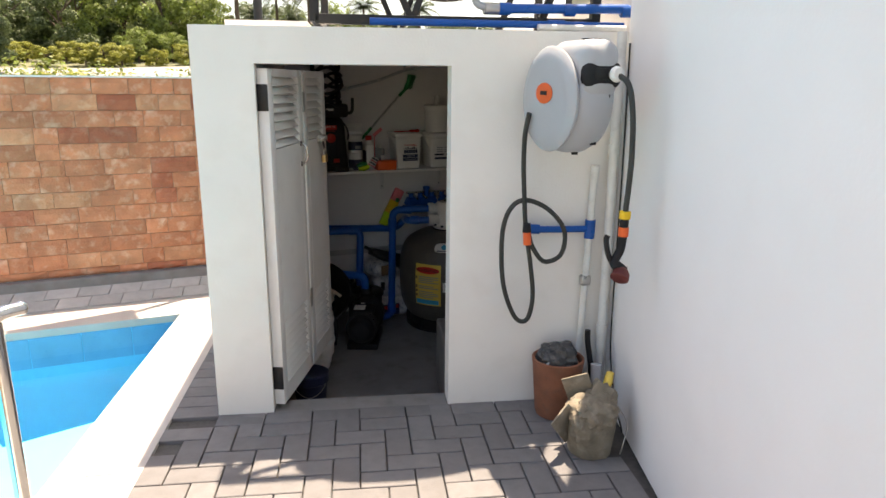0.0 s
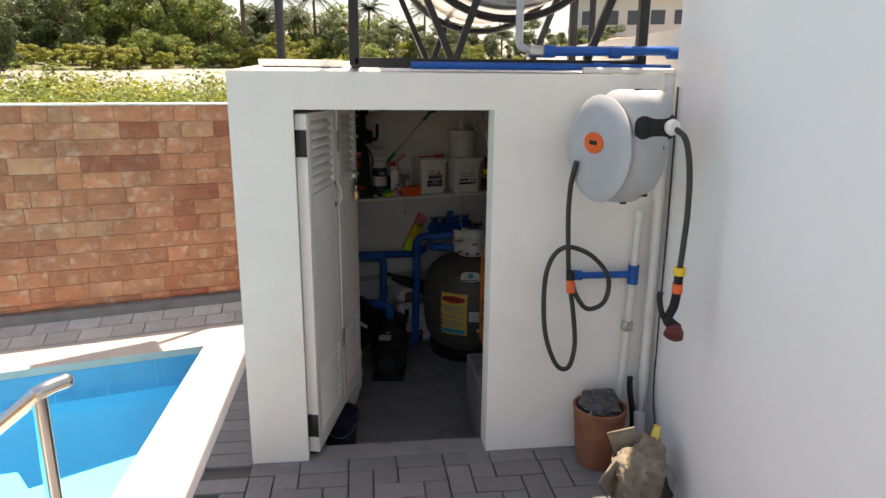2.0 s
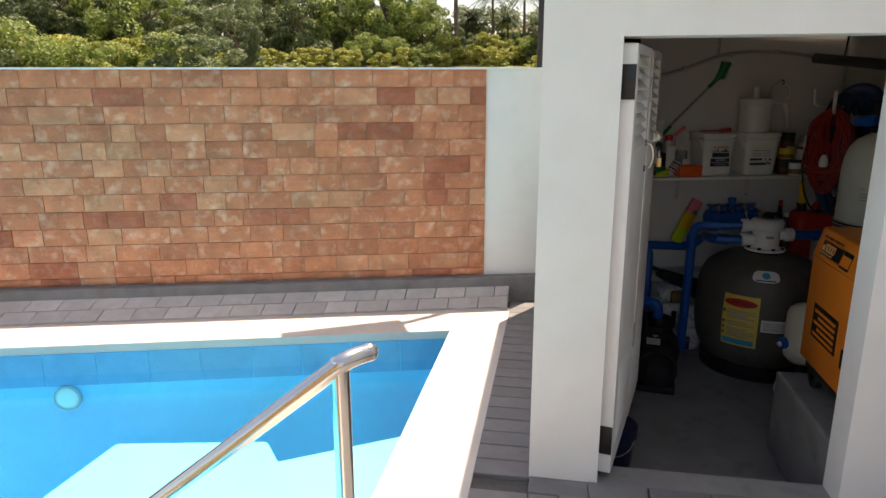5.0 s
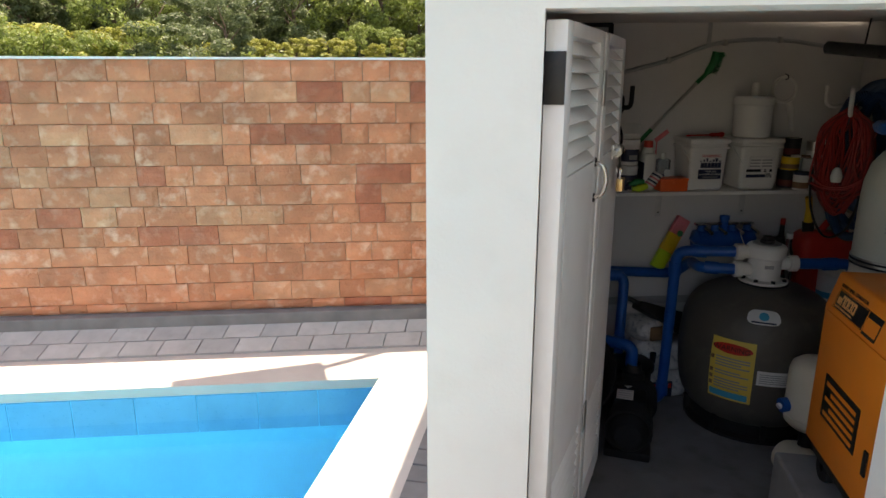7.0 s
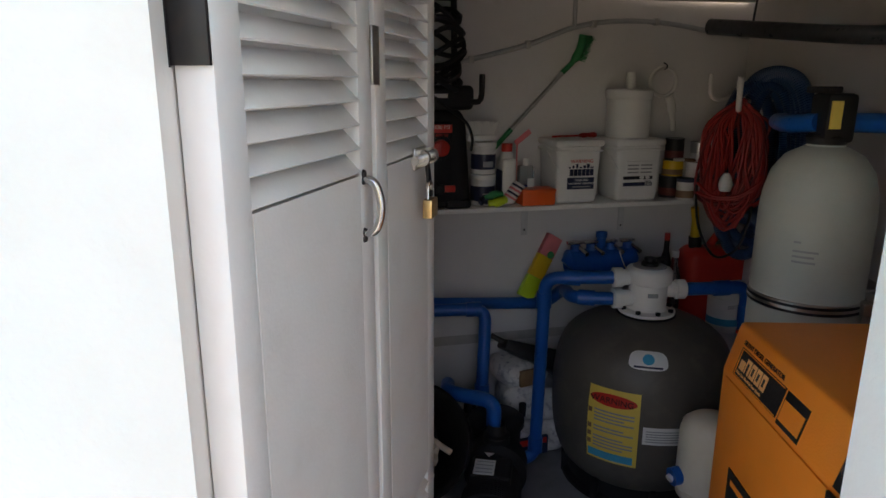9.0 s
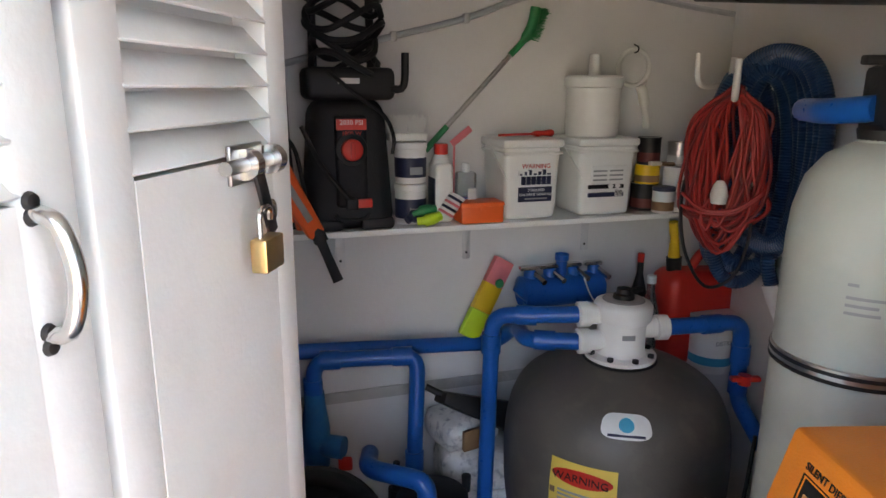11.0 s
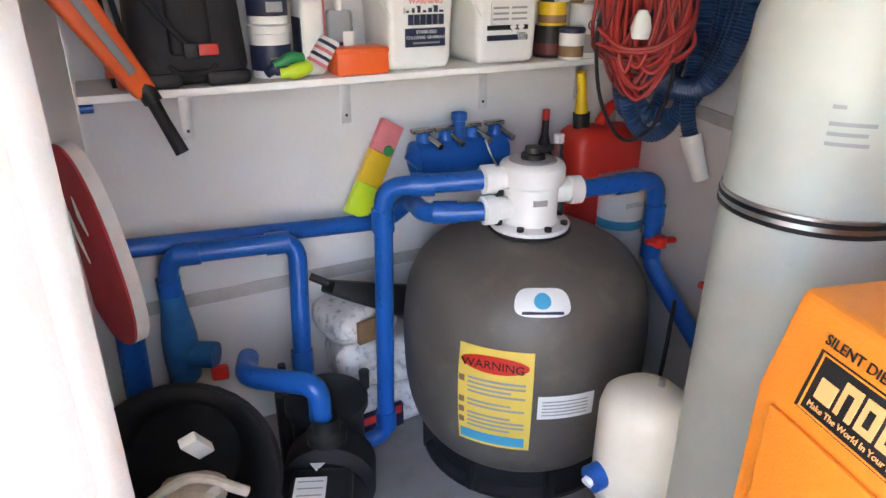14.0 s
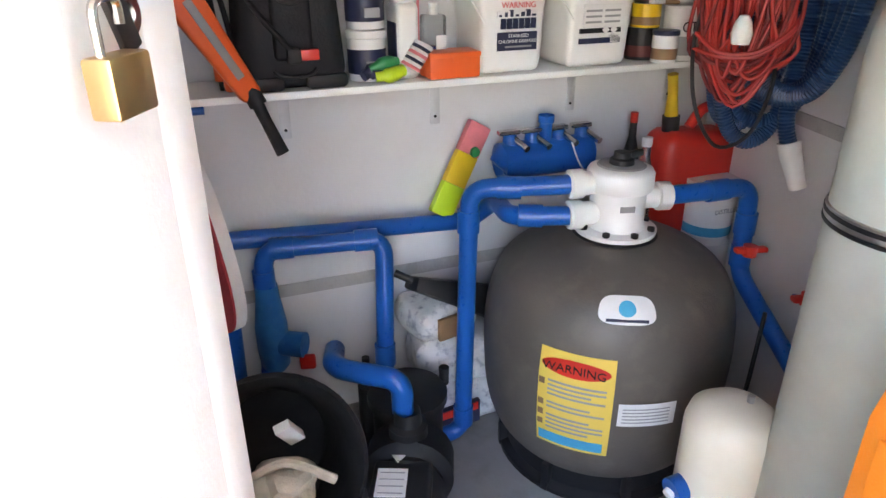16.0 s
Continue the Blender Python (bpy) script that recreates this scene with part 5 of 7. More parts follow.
# ---- pump room: hanging hoses ----
def extension_cord():
    d = thing("extension_cord", 1.412, 2.0, 1.10, -25, "bundle of red extension cord hanging on a hook", "extension cord")
    rnd = random.Random(9)
    for k in range(34):
        w, top, bot = rnd.uniform(0.02, 0.115), 0.25 + rnd.uniform(-0.03, 0.02), -0.17 + rnd.uniform(-0.09, 0.06)
        y, sk = rnd.uniform(-0.055, 0.055), rnd.uniform(-0.05, 0.05)
        j1, j2 = rnd.uniform(-0.02, 0.02), rnd.uniform(-0.02, 0.02)
        pts = [(sk * 0.3, y * 0.3, top), (-w * 0.8 + j1, y * 0.7, 0.17), (-w + j2, y, 0.03 + sk), (-w * 0.9 + sk, y, -0.12), (sk, y - 0.01, bot), (w * 0.9 + sk, y, -0.11), (w + j1, y * 0.8, 0.04 - sk), (w * 0.8 + j2, y * 0.6, 0.18), (0.01 + sk * 0.3, y * 0.3, top - 0.005)]
        part("cord_loop", tube(smooth_path(pts, 6), 0.0055, 7), M_CORDDARK if k % 3 == 0 else M_REDCORD, d)
    for z0, dz in ((-0.09, 0.02), (-0.1, -0.01)):
        part("wrap", tube(smooth_path([(-0.125, -0.04, z0 + dz), (-0.06, -0.066, z0 - 0.025), (0.03, -0.066, z0 - 0.02), (0.1, -0.05, z0 + 0.03), (0.125, -0.02, z0 + 0.07)], 6), 0.0058, 7), M_REDCORD, d)
    part("plug", lathe([(0, -0.04), (0.022, -0.04), (0.027, -0.015), (0.02, 0.015), (0.011, 0.03), (0, 0.032)], 18, None, Matrix.Translation((-0.015, -0.085, -0.05))), M_WHITEPIPE, d, "translucent pale plug")
    part("low_loop", tube(smooth_path([(-0.11, -0.03, 0.02), (-0.125, -0.04, -0.1), (-0.1, -0.04, -0.26), (-0.03, -0.04, -0.37), (0.05, -0.04, -0.33), (0.085, -0.03, -0.2), (0.08, 0, -0.1)], 6), 0.0055, 7), M_BLACKPL, d, "black lower loop")
    part("hook", tube(smooth_path([(0.04, 0.18, 0.26), (0.0, 0.05, 0.24), (0.0, -0.03, 0.225), (0.0, -0.07, 0.27), (0.0, -0.075, 0.34)], 5), 0.011, 10), M_WHITEPL, d, "white plastic hook")
    part("hook", tube(smooth_path([(-0.04, 0.2, 0.27), (-0.08, 0.06, 0.26), (-0.11, 0.0, 0.28), (-0.115, -0.01, 0.36)], 5), 0.009, 10), M_WHITEPL, d, "white plastic hook")


extension_cord()


def ribbed(path, r, pitch=0.0085):
    """A corrugated hose: rings along a resampled path."""
    p = smooth_path(path, 8)
    dist = [0.0]
    for a, b_ in zip(p, p[1:]):
        dist.append(dist[-1] + (b_ - a).length)
    n = int(dist[-1] / (pitch / 2))
    out, rad, j = [], [], 0
    for i in range(n + 1):
        t = dist[-1] * i / n
        while j < len(dist) - 2 and dist[j + 1] < t:
            j += 1
        k = (t - dist[j]) / max(1e-6, dist[j + 1] - dist[j])
        out.append(p[j].lerp(p[j + 1], min(1, k)))
        rad.append(r if i % 2 else r * 0.87)
    return tube(out, rad, 10)


def vacuum_hose():
    d = thing("vacuum_hose", 1.52, 2.11, 1.06, 0, "coil of blue ribbed pool vacuum hose hanging on the wall", "hose")
    # turns facing the door, then turns swung towards the side wall: half width, half height, offset, swing
    for k, (ax, az, cx, cy, cz, sw) in enumerate(((0.128, 0.355, 0.01, 0.0, 0.0, -4), (0.1, 0.33, -0.005, 0.03, 0.02, 3), (0.125, 0.335, 0.02, 0.075, 0.02, 8), (0.12, 0.33, 0.045, -0.01, 0.03, -28), (0.1, 0.3, 0.07, -0.03, 0.07, -36), (0.17, 0.30, 0.035, -0.03, 0.09, -58), (0.18, 0.31, 0.045, -0.07, 0.10, -64), (0.15, 0.3, 0.06, -0.08, 0.1, -70))):
        c, s_ = math.cos(radians(sw)), math.sin(radians(sw))
        pts = []
        for i in range(17):
            a = i * 2 * math.pi / 16 + 0.4 * k
            u = ax * math.copysign(abs(math.cos(a)) ** 0.8, math.cos(a))
            pts.append((cx + u * c + 0.01 * math.sin(2 * a + k), cy + u * s_ + 0.012 * math.sin(a + k), cz + az * math.sin(a)))
        part("hose_turn", ribbed(pts, 0.0245, 0.0095), M_VACHOSE, d)
    part("hose_tail", ribbed([(0.11, -0.03, -0.12), (0.09, -0.06, -0.26), (0.10, -0.07, -0.33), (0.115, -0.075, -0.36)], 0.0245, 0.0095), M_VACHOSE, d)
    part("cuff", tube([(0.108, -0.07, -0.345), (0.118, -0.078, -0.385), (0.14, -0.09, -0.45), (0.15, -0.095, -0.48)], [0.033, 0.031, 0.026, 0.025], 18), M_WHITEPL, d, "white hose cuff")
    part("wall_hook", tube(smooth_path([(0.215, 0.06, 0.34), (0.1, 0.05, 0.30), (0.0, 0.05, 0.30), (-0.06, 0.02, 0.33), (-0.07, 0.0, 0.39)], 5), 0.011, 8), M_WHITEPL, d)


vacuum_hose()


# ---- pump room: filter, valve and pipes ----
FX, FY, FZ = 1.12, 2.02, FLOOR_IN


def sand_filter():
    d = thing("sand_filter", FX, FY, FZ, 0, "dark grey moulded sand filter tank with a white top valve", "filter")
    prof = [(0, 0.07), (0.22, 0.06), (0.3, 0.09), (0.35, 0.16), (0.374, 0.26), (0.382, 0.40), (0.379, 0.50), (0.362, 0.60), (0.318, 0.68), (0.225, 0.737), (0.13, 0.76), (0, 0.765)]
    shell = [tuple(v.to_2d()) for v in smooth_path([(a, b_, 0) for a, b_ in prof], 4)]
    part("tank", lathe(shell, 64), M_FILTER, d)
    side = [q for q in shell if 0.08 < q[1] < 0.757]
    part("base_ring", lathe([(0.26, 0.0), (0.325, 0.0), (0.325, 0.015), (0.3, 0.03), (0.298, 0.1), (0.28, 0.12), (0.26, 0.1)], 48), M_BLACKPL, d, "black base ring")
    for k in range(8):
        a = k * math.pi / 4
        bm = boxed(-0.02, 0.02, -0.012, 0.012, 0.0, 0.1, 0.003)
        bmesh.ops.transform(bm, matrix=pose(0.308 * math.cos(a), 0.308 * math.sin(a), 0, 0, 0, math.degrees(a)), verts=bm.verts)
        part("base_rib", bm, M_BLACKPL, d)
    part("flange_gasket", lathe([(0.115, 0.758), (0.125, 0.766), (0.112, 0.774), (0, 0.774)], 36), M_BLACKPL, d)
    vb = part("valve_body", lathe([(0.118, 0.772), (0.12, 0.785), (0.086, 0.79), (0.08, 0.80), (0.08, 0.90), (0.092, 0.905), (0.096, 0.915), (0.096, 0.955), (0.09, 0.965), (0.07, 0.972), (0, 0.972)], 40), M_WHITEPL, d, "white multiport valve")
    part("valve_plate", lathe([(0.07, 0.972), (0.066, 0.976), (0, 0.977)], 32), M_GREYPRINT, vb)
    part("valve_knob", lathe([(0.036, 0.976), (0.034, 0.99), (0.026, 0.995), (0.024, 1.01), (0, 1.012)], 24), M_BLACKPL, vb, "black valve knob")
    bm = boxed(-0.012, 0.085, -0.011, 0.011, 0.985, 1.005, 0.006)
    bmesh.ops.transform(bm, matrix=pose(0, 0, 0, 0, 0, 30), verts=bm.verts)
    part("valve_lever", bm, M_BLACKPL, vb)
    for k in range(8):
        a = k * math.pi / 4 + 0.2
        part("flange_bolt", lathe([(0.011, 0.784), (0.011, 0.797), (0, 0.8)], 10, None, Matrix.Translation((0.104 * math.cos(a), 0.104 * math.sin(a), 0))), M_BLACKPL, vb)
    part("rating_plate", boxed(-0.02, 0.022, -0.0815, -0.07, 0.855, 0.872), M_GREYPRINT, vb)
    for a, z in ((186, 0.925), (190, 0.835), (2, 0.87)):
        v = Vector((math.cos(radians(a)), math.sin(radians(a)), 0))
        bm = rod(v * 0.07 + Vector((0, 0, z)), v * 0.16 + Vector((0, 0, z)), 0.034, 20)
        part("port", bm, M_WHITEPL, vb)
        bm = lathe([(0.034, 0), (0.043, 0.004), (0.043, 0.04), (0.036, 0.045)], 12)
        bmesh.ops.transform(bm, matrix=Matrix.Translation(v * 0.115 + Vector((0, 0, z))) @ v.to_track_quat("Z", "Y").to_matrix().to_4x4(), verts=bm.verts)
        part("union_nut", bm, M_WHITEPL if a != 2 else M_FOAMWHITE, vb, "white ribbed union nut")
    # labels that wrap the shell on the side that faces the door
    aim = math.atan2(-1.76, -0.64)

    def wrap(name, a0, a1, z0, z1, m_, off, label="", inset=0.0, parent=d):
        bm = bmesh.new()
        n = 10
        vs = []
        for j in range(5):
            z = z0 + 0.01 + (z1 - z0) * j / 4
            zz = min(0.74, max(0.1, z))
            r = float(np.interp(zz, [q[1] for q in side], [q[0] for q in side])) + off
            vs.append([bm.verts.new((r * math.cos(aim + a0 + (a1 - a0) * i / n), r * math.sin(aim + a0 + (a1 - a0) * i / n), z)) for i in range(n + 1)])
        for j in range(4):
            for i in range(n):
                bm.faces.new((vs[j][i], vs[j][i + 1], vs[j + 1][i + 1], vs[j + 1][i]))
        return part(name, bm, m_, parent, label)

    def decal(name, pts, m_, off, label="", parent=d):
        """A small flat shape, given as (angle, height) points, laid on the shell."""
        bm = bmesh.new()
        zs, rs = [q[1] for q in side], [q[0] for q in side]

        def spot(a, z):
            r = float(np.interp(z, zs, rs)) + off
            return bm.verts.new((r * math.cos(aim + a), r * math.sin(aim + a), z))

        ca, cz = sum(p[0] for p in pts) / len(pts), sum(p[1] for p in pts) / len(pts)
        rings = [[spot(ca + (a - ca) * k, cz + (z - cz) * k) for a, z in pts] for k in (0.25, 0.5, 0.75, 1.0)]
        bm.faces.new(rings[0])
        for u, w in zip(rings, rings[1:]):
            for i in range(len(pts)):
                j = (i + 1) % len(pts)
                bm.faces.new((u[i], w[i], w[j], u[j]))
        bmesh.ops.recalc_face_normals(bm, faces=bm.faces)
        return part(name, bm, m_, parent, label)

    wl = wrap("warning_label", -0.46, 0.09, 0.225, 0.545, M_LABELYEL, 0.003, "yellow warning label")
    decal("warning_bar", [(-0.19 + 0.25 * math.cos(a), 0.51 + 0.026 * math.sin(a)) for a in [i * 2 * math.pi / 32 for i in range(32)]], M_RED, 0.006, parent=wl)
    for i in range(12):
        if i not in (4, 7):
            wrap("print_line", -0.38, 0.04 - 0.1 * (i % 3 == 2), 0.445 - i * 0.0145, 0.452 - i * 0.0145, M_GREYPRINT, 0.0045, parent=wl)
    for z in (0.43, 0.36, 0.325, 0.29):
        wrap("hazard_mark", -0.45, -0.405, z, z + 0.02, M_WOOD, 0.0045, parent=wl)
    wrap("label_foot", -0.44, 0.05, 0.235, 0.27, M_CYAN, 0.0045, parent=wl)
    pl = wrap("maker_plate", 0.13, 0.55, 0.34, 0.415, M_PAPER, 0.003, "small white data plate")
    for i in range(5):
        wrap("print_line", 0.16, 0.5, 0.352 + i * 0.011, 0.356 + i * 0.011, M_GREYPRINT, 0.0045, parent=pl)
    bd = decal("badge", [(0.14 + 0.225 * math.copysign(abs(math.cos(a)) ** 0.45, math.cos(a)), 0.676 + 0.029 * math.copysign(abs(math.sin(a)) ** 0.7, math.sin(a))) for a in [i * 2 * math.pi / 36 for i in range(36)]], M_PAPER, 0.006, "white rounded maker badge")
    decal("badge_mark", [(0.14 + 0.07 * math.cos(a), 0.682 + 0.016 * math.sin(a)) for a in [i * 2 * math.pi / 24 for i in range(24)]], M_CYAN, 0.009, parent=bd)
    decal("badge_line", [(-0.02, 0.653), (0.3, 0.653), (0.3, 0.66), (-0.02, 0.66)], M_NAVY, 0.009, parent=bd)
    # word on the warning bar
    a = aim - 0.195
    lettering("label_text", "WARNING", 0.036, M_BLACKPL, wl, Matrix.Translation((0.3875 * math.cos(a), 0.3875 * math.sin(a), 0.51)) @ pose(0, 0, 0, 90, 0, math.degrees(a) + 90))


sand_filter()
PR = 0.0285


def pipe_run(name, pts, label, r=PR, bend=0.06, sockets=()):
    p0 = Vector(pts[0])
    d = thing(name, p0.x, p0.y, p0.z, 0, label, "pipe", "blue pool pipes")
    loc = [Vector(p) - p0 for p in pts]
    part("pipe", tube(bent(loc, bend, 7), r, 16), M_BLUEPVC, d)
    for q, u in sockets:
        q, u = Vector(q) - p0, Vector(u).normalized()
        part("socket", rod(q - u * 0.035, q + u * 0.035, r * 1.18, 16), M_BLUEPVC, d)
    return d


pipe_run("filter_pipe", [(0.97, 2.00, 0.626), (0.69, 2.07, 0.60), (0.672, 2.055, -0.265), (0.52, 2.02, -0.27)], "blue pipe rising from the floor to the filter valve", sockets=(((0.80, 2.04, 0.61), (1, -0.2, 0)), ((0.687, 2.07, 0.5), (0, 0, 1)), ((0.674, 2.057, -0.2), (0, 0, 1))))
pipe_run("filter_pipe", [(0.97, 1.99, 0.535), (0.80, 2.03, 0.525), (0.80, 2.24, 0.50), (0.74, 2.30, 0.42), (*back(0.66, 0.09), 0.405), (*back(-0.06, 0.09), 0.455)], "long blue pipe along the back wall", sockets=(((0.86, 2.015, 0.53), (1, -0.2, 0)),))
pipe_run("suction_pipe", [(0.02, 2.03, -0.28), (0.06, 2.07, 0.05), (0.075, 2.09, 0.43), (0.435, 2.13, 0.43), (0.42, 2.05, 0.0)], "blue suction pipe bent over to the pump", sockets=(((0.07, 2.085, 0.33), (0, 0, 1)), ((0.13, 2.095, 0.43), (1, 0.1, 0)), ((0.38, 2.125, 0.43), (1, 0.1, 0)), ((0.422, 2.06, 0.06), (0, 0.1, 1))))
d = thing("ball_valve", 0.075, 2.075, 0.02, 0, "blue ball valve body on the suction pipe", "valve")
part("body", lathe([(0.03, 0), (0.045, 0.02), (0.05, 0.08), (0.05, 0.16), (0.042, 0.22), (0.036, 0.26), (0.034, 0.30)], 24), M_OLDPVC, d)
part("side_port", rod((0.03, -0.01, 0.1), (0.1, -0.03, 0.1), 0.04, 18), M_OLDPVC, d)
part("handle", boxed(0.08, 0.13, -0.05, -0.03, 0.02, 0.07, 0.008), M_RED, d, "red valve handle")
pipe_run("standing_pipe", [(-0.03, 1.93, -0.3), (-0.02, 1.95, 0.30)], "blue pipe stub standing by the wall", r=0.036)
pipe_run("return_pipe", [(1.275, 2.025, 0.57), (1.575, 2.10, 0.56), (1.58, 2.09, 0.27), (1.625, 1.80, 0.10), (1.645, 1.3, -0.13)], "blue return pipe with red handled valves", sockets=(((1.45, 2.07, 0.563), (1, 0.2, 0)), ((1.578, 2.095, 0.44), (0, 0, 1)), ((1.58, 2.09, 0.33), (0, 0, 1))))
for x, y, z in ((1.57, 2.03, 0.375), (1.62, 1.79, 0.33)):
    d = thing("valve_handle", x, y, z, 0, "red plastic valve lever", "valve handle", "red valve levers")
    part("lever", boxed(-0.05, 0.055, -0.014, 0.014, -0.009, 0.009, 0.006), M_RED, d)
    part("hub", lathe([(0.022, -0.02), (0.022, 0.014), (0, 0.016)], 16), M_RED, d)
    part("stem", rod((0.0, 0.0, -0.01), (0.0, 0.06, -0.03), 0.012, 10), M_BLUEPVC, d)


def manifold():
    d = on_wall("blue_manifold", 0.955, 0.11, 0.60, "blue valve manifold with chrome taps on the wall", "manifold")
    part("chamber", tube([(-0.175, 0, -0.01), (-0.165, 0, 0.0), (0.165, 0, 0.0), (0.18, 0, -0.01)], [0.03, 0.062, 0.062, 0.03], 24), M_BLUEPVC, d)
    for k, x in enumerate((-0.13, -0.05, 0.05, 0.14)):
        b_ = part("tap_body", lathe([(0.026, 0.04), (0.024, 0.08), (0.018, 0.09)], 18, None, Matrix.Translation((x, 0, 0))), M_BLUEPVC, d)
        part("tap_lever", boxed(x - 0.045, x + 0.03, -0.016, 0.012, 0.088, 0.104, 0.005), M_CHROME, b_, "chrome tap lever")
        part("tap_spout", rod((x + 0.01, -0.01, 0.075), (x + 0.025, -0.075, 0.055), 0.011, 12), M_CHROME, b_)
    part("inlet", lathe([(0.022, 0.05), (0.022, 0.115), (0.027, 0.117), (0.027, 0.14)], 18), M_BLUEPVC, d)
    part("wall_mount", boxed(-0.12, 0.12, 0.04, 0.108, -0.02, 0.02, 0.004), M_STEEL, d)
    part("wire", tube(smooth_path([(0.06, -0.07, 0.06), (0.08, -0.085, 0.0), (0.12, -0.07, -0.05)], 5), 0.003, 6), M_WHITEPIPE, d)


manifold()


def foam_tube():
    d = on_wall("foam_float", 0.60, 0.085, 0.435, "pink, orange and green foam float standing on the pipe", "pool float")
    for m_, a, b_ in ((M_LIME, 0.0, 0.11), (M_YELLOW, 0.11, 0.22), (M_PINK, 0.22, 0.325)):
        bm = boxed(-0.04, 0.04, -0.016, 0.016, a, b_, 0.004)
        bmesh.ops.transform(bm, matrix=pose(0, 0, 0, -8, 30), verts=bm.verts)
        part("block", bm, m_, d, "coloured foam block")
    part("button", lathe([(0.018, 0), (0.015, 0.008), (0, 0.009)], 16, None, Matrix.Translation((0.125, 0.0, 0.2)) @ pose(0, 0, 0, 82, 30)), M_GREEN, d)


foam_tube()
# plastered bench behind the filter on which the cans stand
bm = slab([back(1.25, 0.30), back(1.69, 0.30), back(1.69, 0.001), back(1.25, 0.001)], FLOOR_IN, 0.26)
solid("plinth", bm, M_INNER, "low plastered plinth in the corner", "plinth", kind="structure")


def fuel_can():
    d = on_wall("fuel_can", 1.525, 0.135, 0.26, "red plastic fuel can with a yellow spout", "fuel can")
    bm = boxed(-0.165, 0.165, -0.085, 0.085, 0.0, 0.37, 0.05, 4)
    for v in bm.verts:
        if v.co.z > 0.25:
            v.co.z += 0.05 * (0.165 - abs(v.co.x + 0.02)) / 0.165
    part("can", bm, M_RED, d)
    part("handle", tube(smooth_path([(-0.02, 0, 0.39), (0.03, 0, 0.45), (0.1, 0, 0.45), (0.135, 0, 0.36)], 5), 0.019, 12), M_RED, d)
    n = part("neck", rod((-0.1, 0, 0.38), (-0.105, 0, 0.44), 0.03, 18), M_BLACKPL, d)
    part("spout", tube([(-0.105, 0, 0.44), (-0.115, -0.005, 0.52), (-0.13, -0.01, 0.585)], [0.024, 0.017, 0.018], 14), M_YELLOW, n, "yellow pouring spout")
    e = on_wall("water_tub", 1.545, 0.25, 0.26, "white tub of distilled water with a printed label", "tub")
    part("tub", lathe([(0, 0), (0.08, 0), (0.084, 0.008), (0.09, 0.21), (0.095, 0.215), (0.095, 0.23), (0, 0.232)], 28), M_WHITEPIPE, e)
    part("label", lathe([(0.0858, 0.03), (0.0893, 0.165)], 28), M_PAPER, e, "white printed label")
    part("label_band", lathe([(0.0866, 0.035), (0.0876, 0.07)], 28), M_CYAN, e, "teal label band")
    lettering("label_text", "DISTILLED", 0.024, M_GREYPRINT, e, Matrix.Translation((0, -0.0905, 0.135)) @ FRONT)
    g = on_wall("dark_bottle", 1.30, 0.1, 0.26, "dark glass bottle behind the filter valve", "bottle")
    part("bottle", lathe([(0, 0), (0.03, 0), (0.032, 0.22), (0.03, 0.3), (0.013, 0.37), (0.012, 0.45), (0, 0.452)], 20), M_BLACKPL, g)
    part("capsule", lathe([(0.0135, 0.42), (0.0135, 0.455), (0, 0.456)], 16), M_RED, g)
    h = on_wall("clear_bottle", 1.28, 0.21, 0.26, "clear plastic bottle behind the filter valve", "bottle")
    part("bottle", lathe([(0, 0), (0.034, 0), (0.036, 0.25), (0.016, 0.33), (0.015, 0.38), (0, 0.381)], 20), M_CLEAR, h)
    part("cap", lathe([(0.018, 0.365), (0.018, 0.395), (0, 0.396)], 16), M_WHITEPL, h)


fuel_can()


def kickboard():
    d = thing("kickboard", -0.005, 1.90, 0.285, 0, "red foam kickboard with a white edge leaning on the pipes", "kickboard")
    outline = [(0.135 * math.copysign(abs(math.cos(a)) ** 0.8, math.cos(a)), 0.26 + 0.265 * math.copysign(abs(math.sin(a)) ** 0.85, math.sin(a))) for a in [i * 2 * math.pi / 40 for i in range(40)]]
    mx = pose(0, 0, 0, 0, 0, -52) @ pose(0, 0, 0, 4, -9, 0)
    for nm, m_, y0, y1, k in (("core", M_FOAMWHITE, -0.012, 0.02, 1.0), ("face", M_FOAMRED, -0.0185, -0.0121, 0.995)):
        bm = bmesh.new()
        a = [bm.verts.new((x * k, y0, z)) for x, z in outline]
        c = [bm.verts.new((x * k, y1, z)) for x, z in outline]
        bm.faces.new(a)
        bm.faces.new(c[::-1])
        for i in range(40):
            bm.faces.new((a[i], c[i], c[(i + 1) % 40], a[(i + 1) % 40]))
        bmesh.ops.recalc_face_normals(bm, faces=bm.faces)
        bmesh.ops.transform(bm, matrix=mx, verts=bm.verts)
        part(nm, bm, m_, d)
    for x, z0, z1 in ((-0.025, 0.22, 0.36), (0.03, 0.30, 0.40)):
        bm = tube([(x, -0.019, z0), (x - 0.008, -0.021, (z0 + z1) / 2), (x - 0.014, -0.019, z1)], [0.002, 0.005, 0.002], 8)
        bmesh.ops.transform(bm, matrix=mx, verts=bm.verts)
        part("stripe", bm, M_FOAMWHITE, d, "white printed stripe")


kickboard()


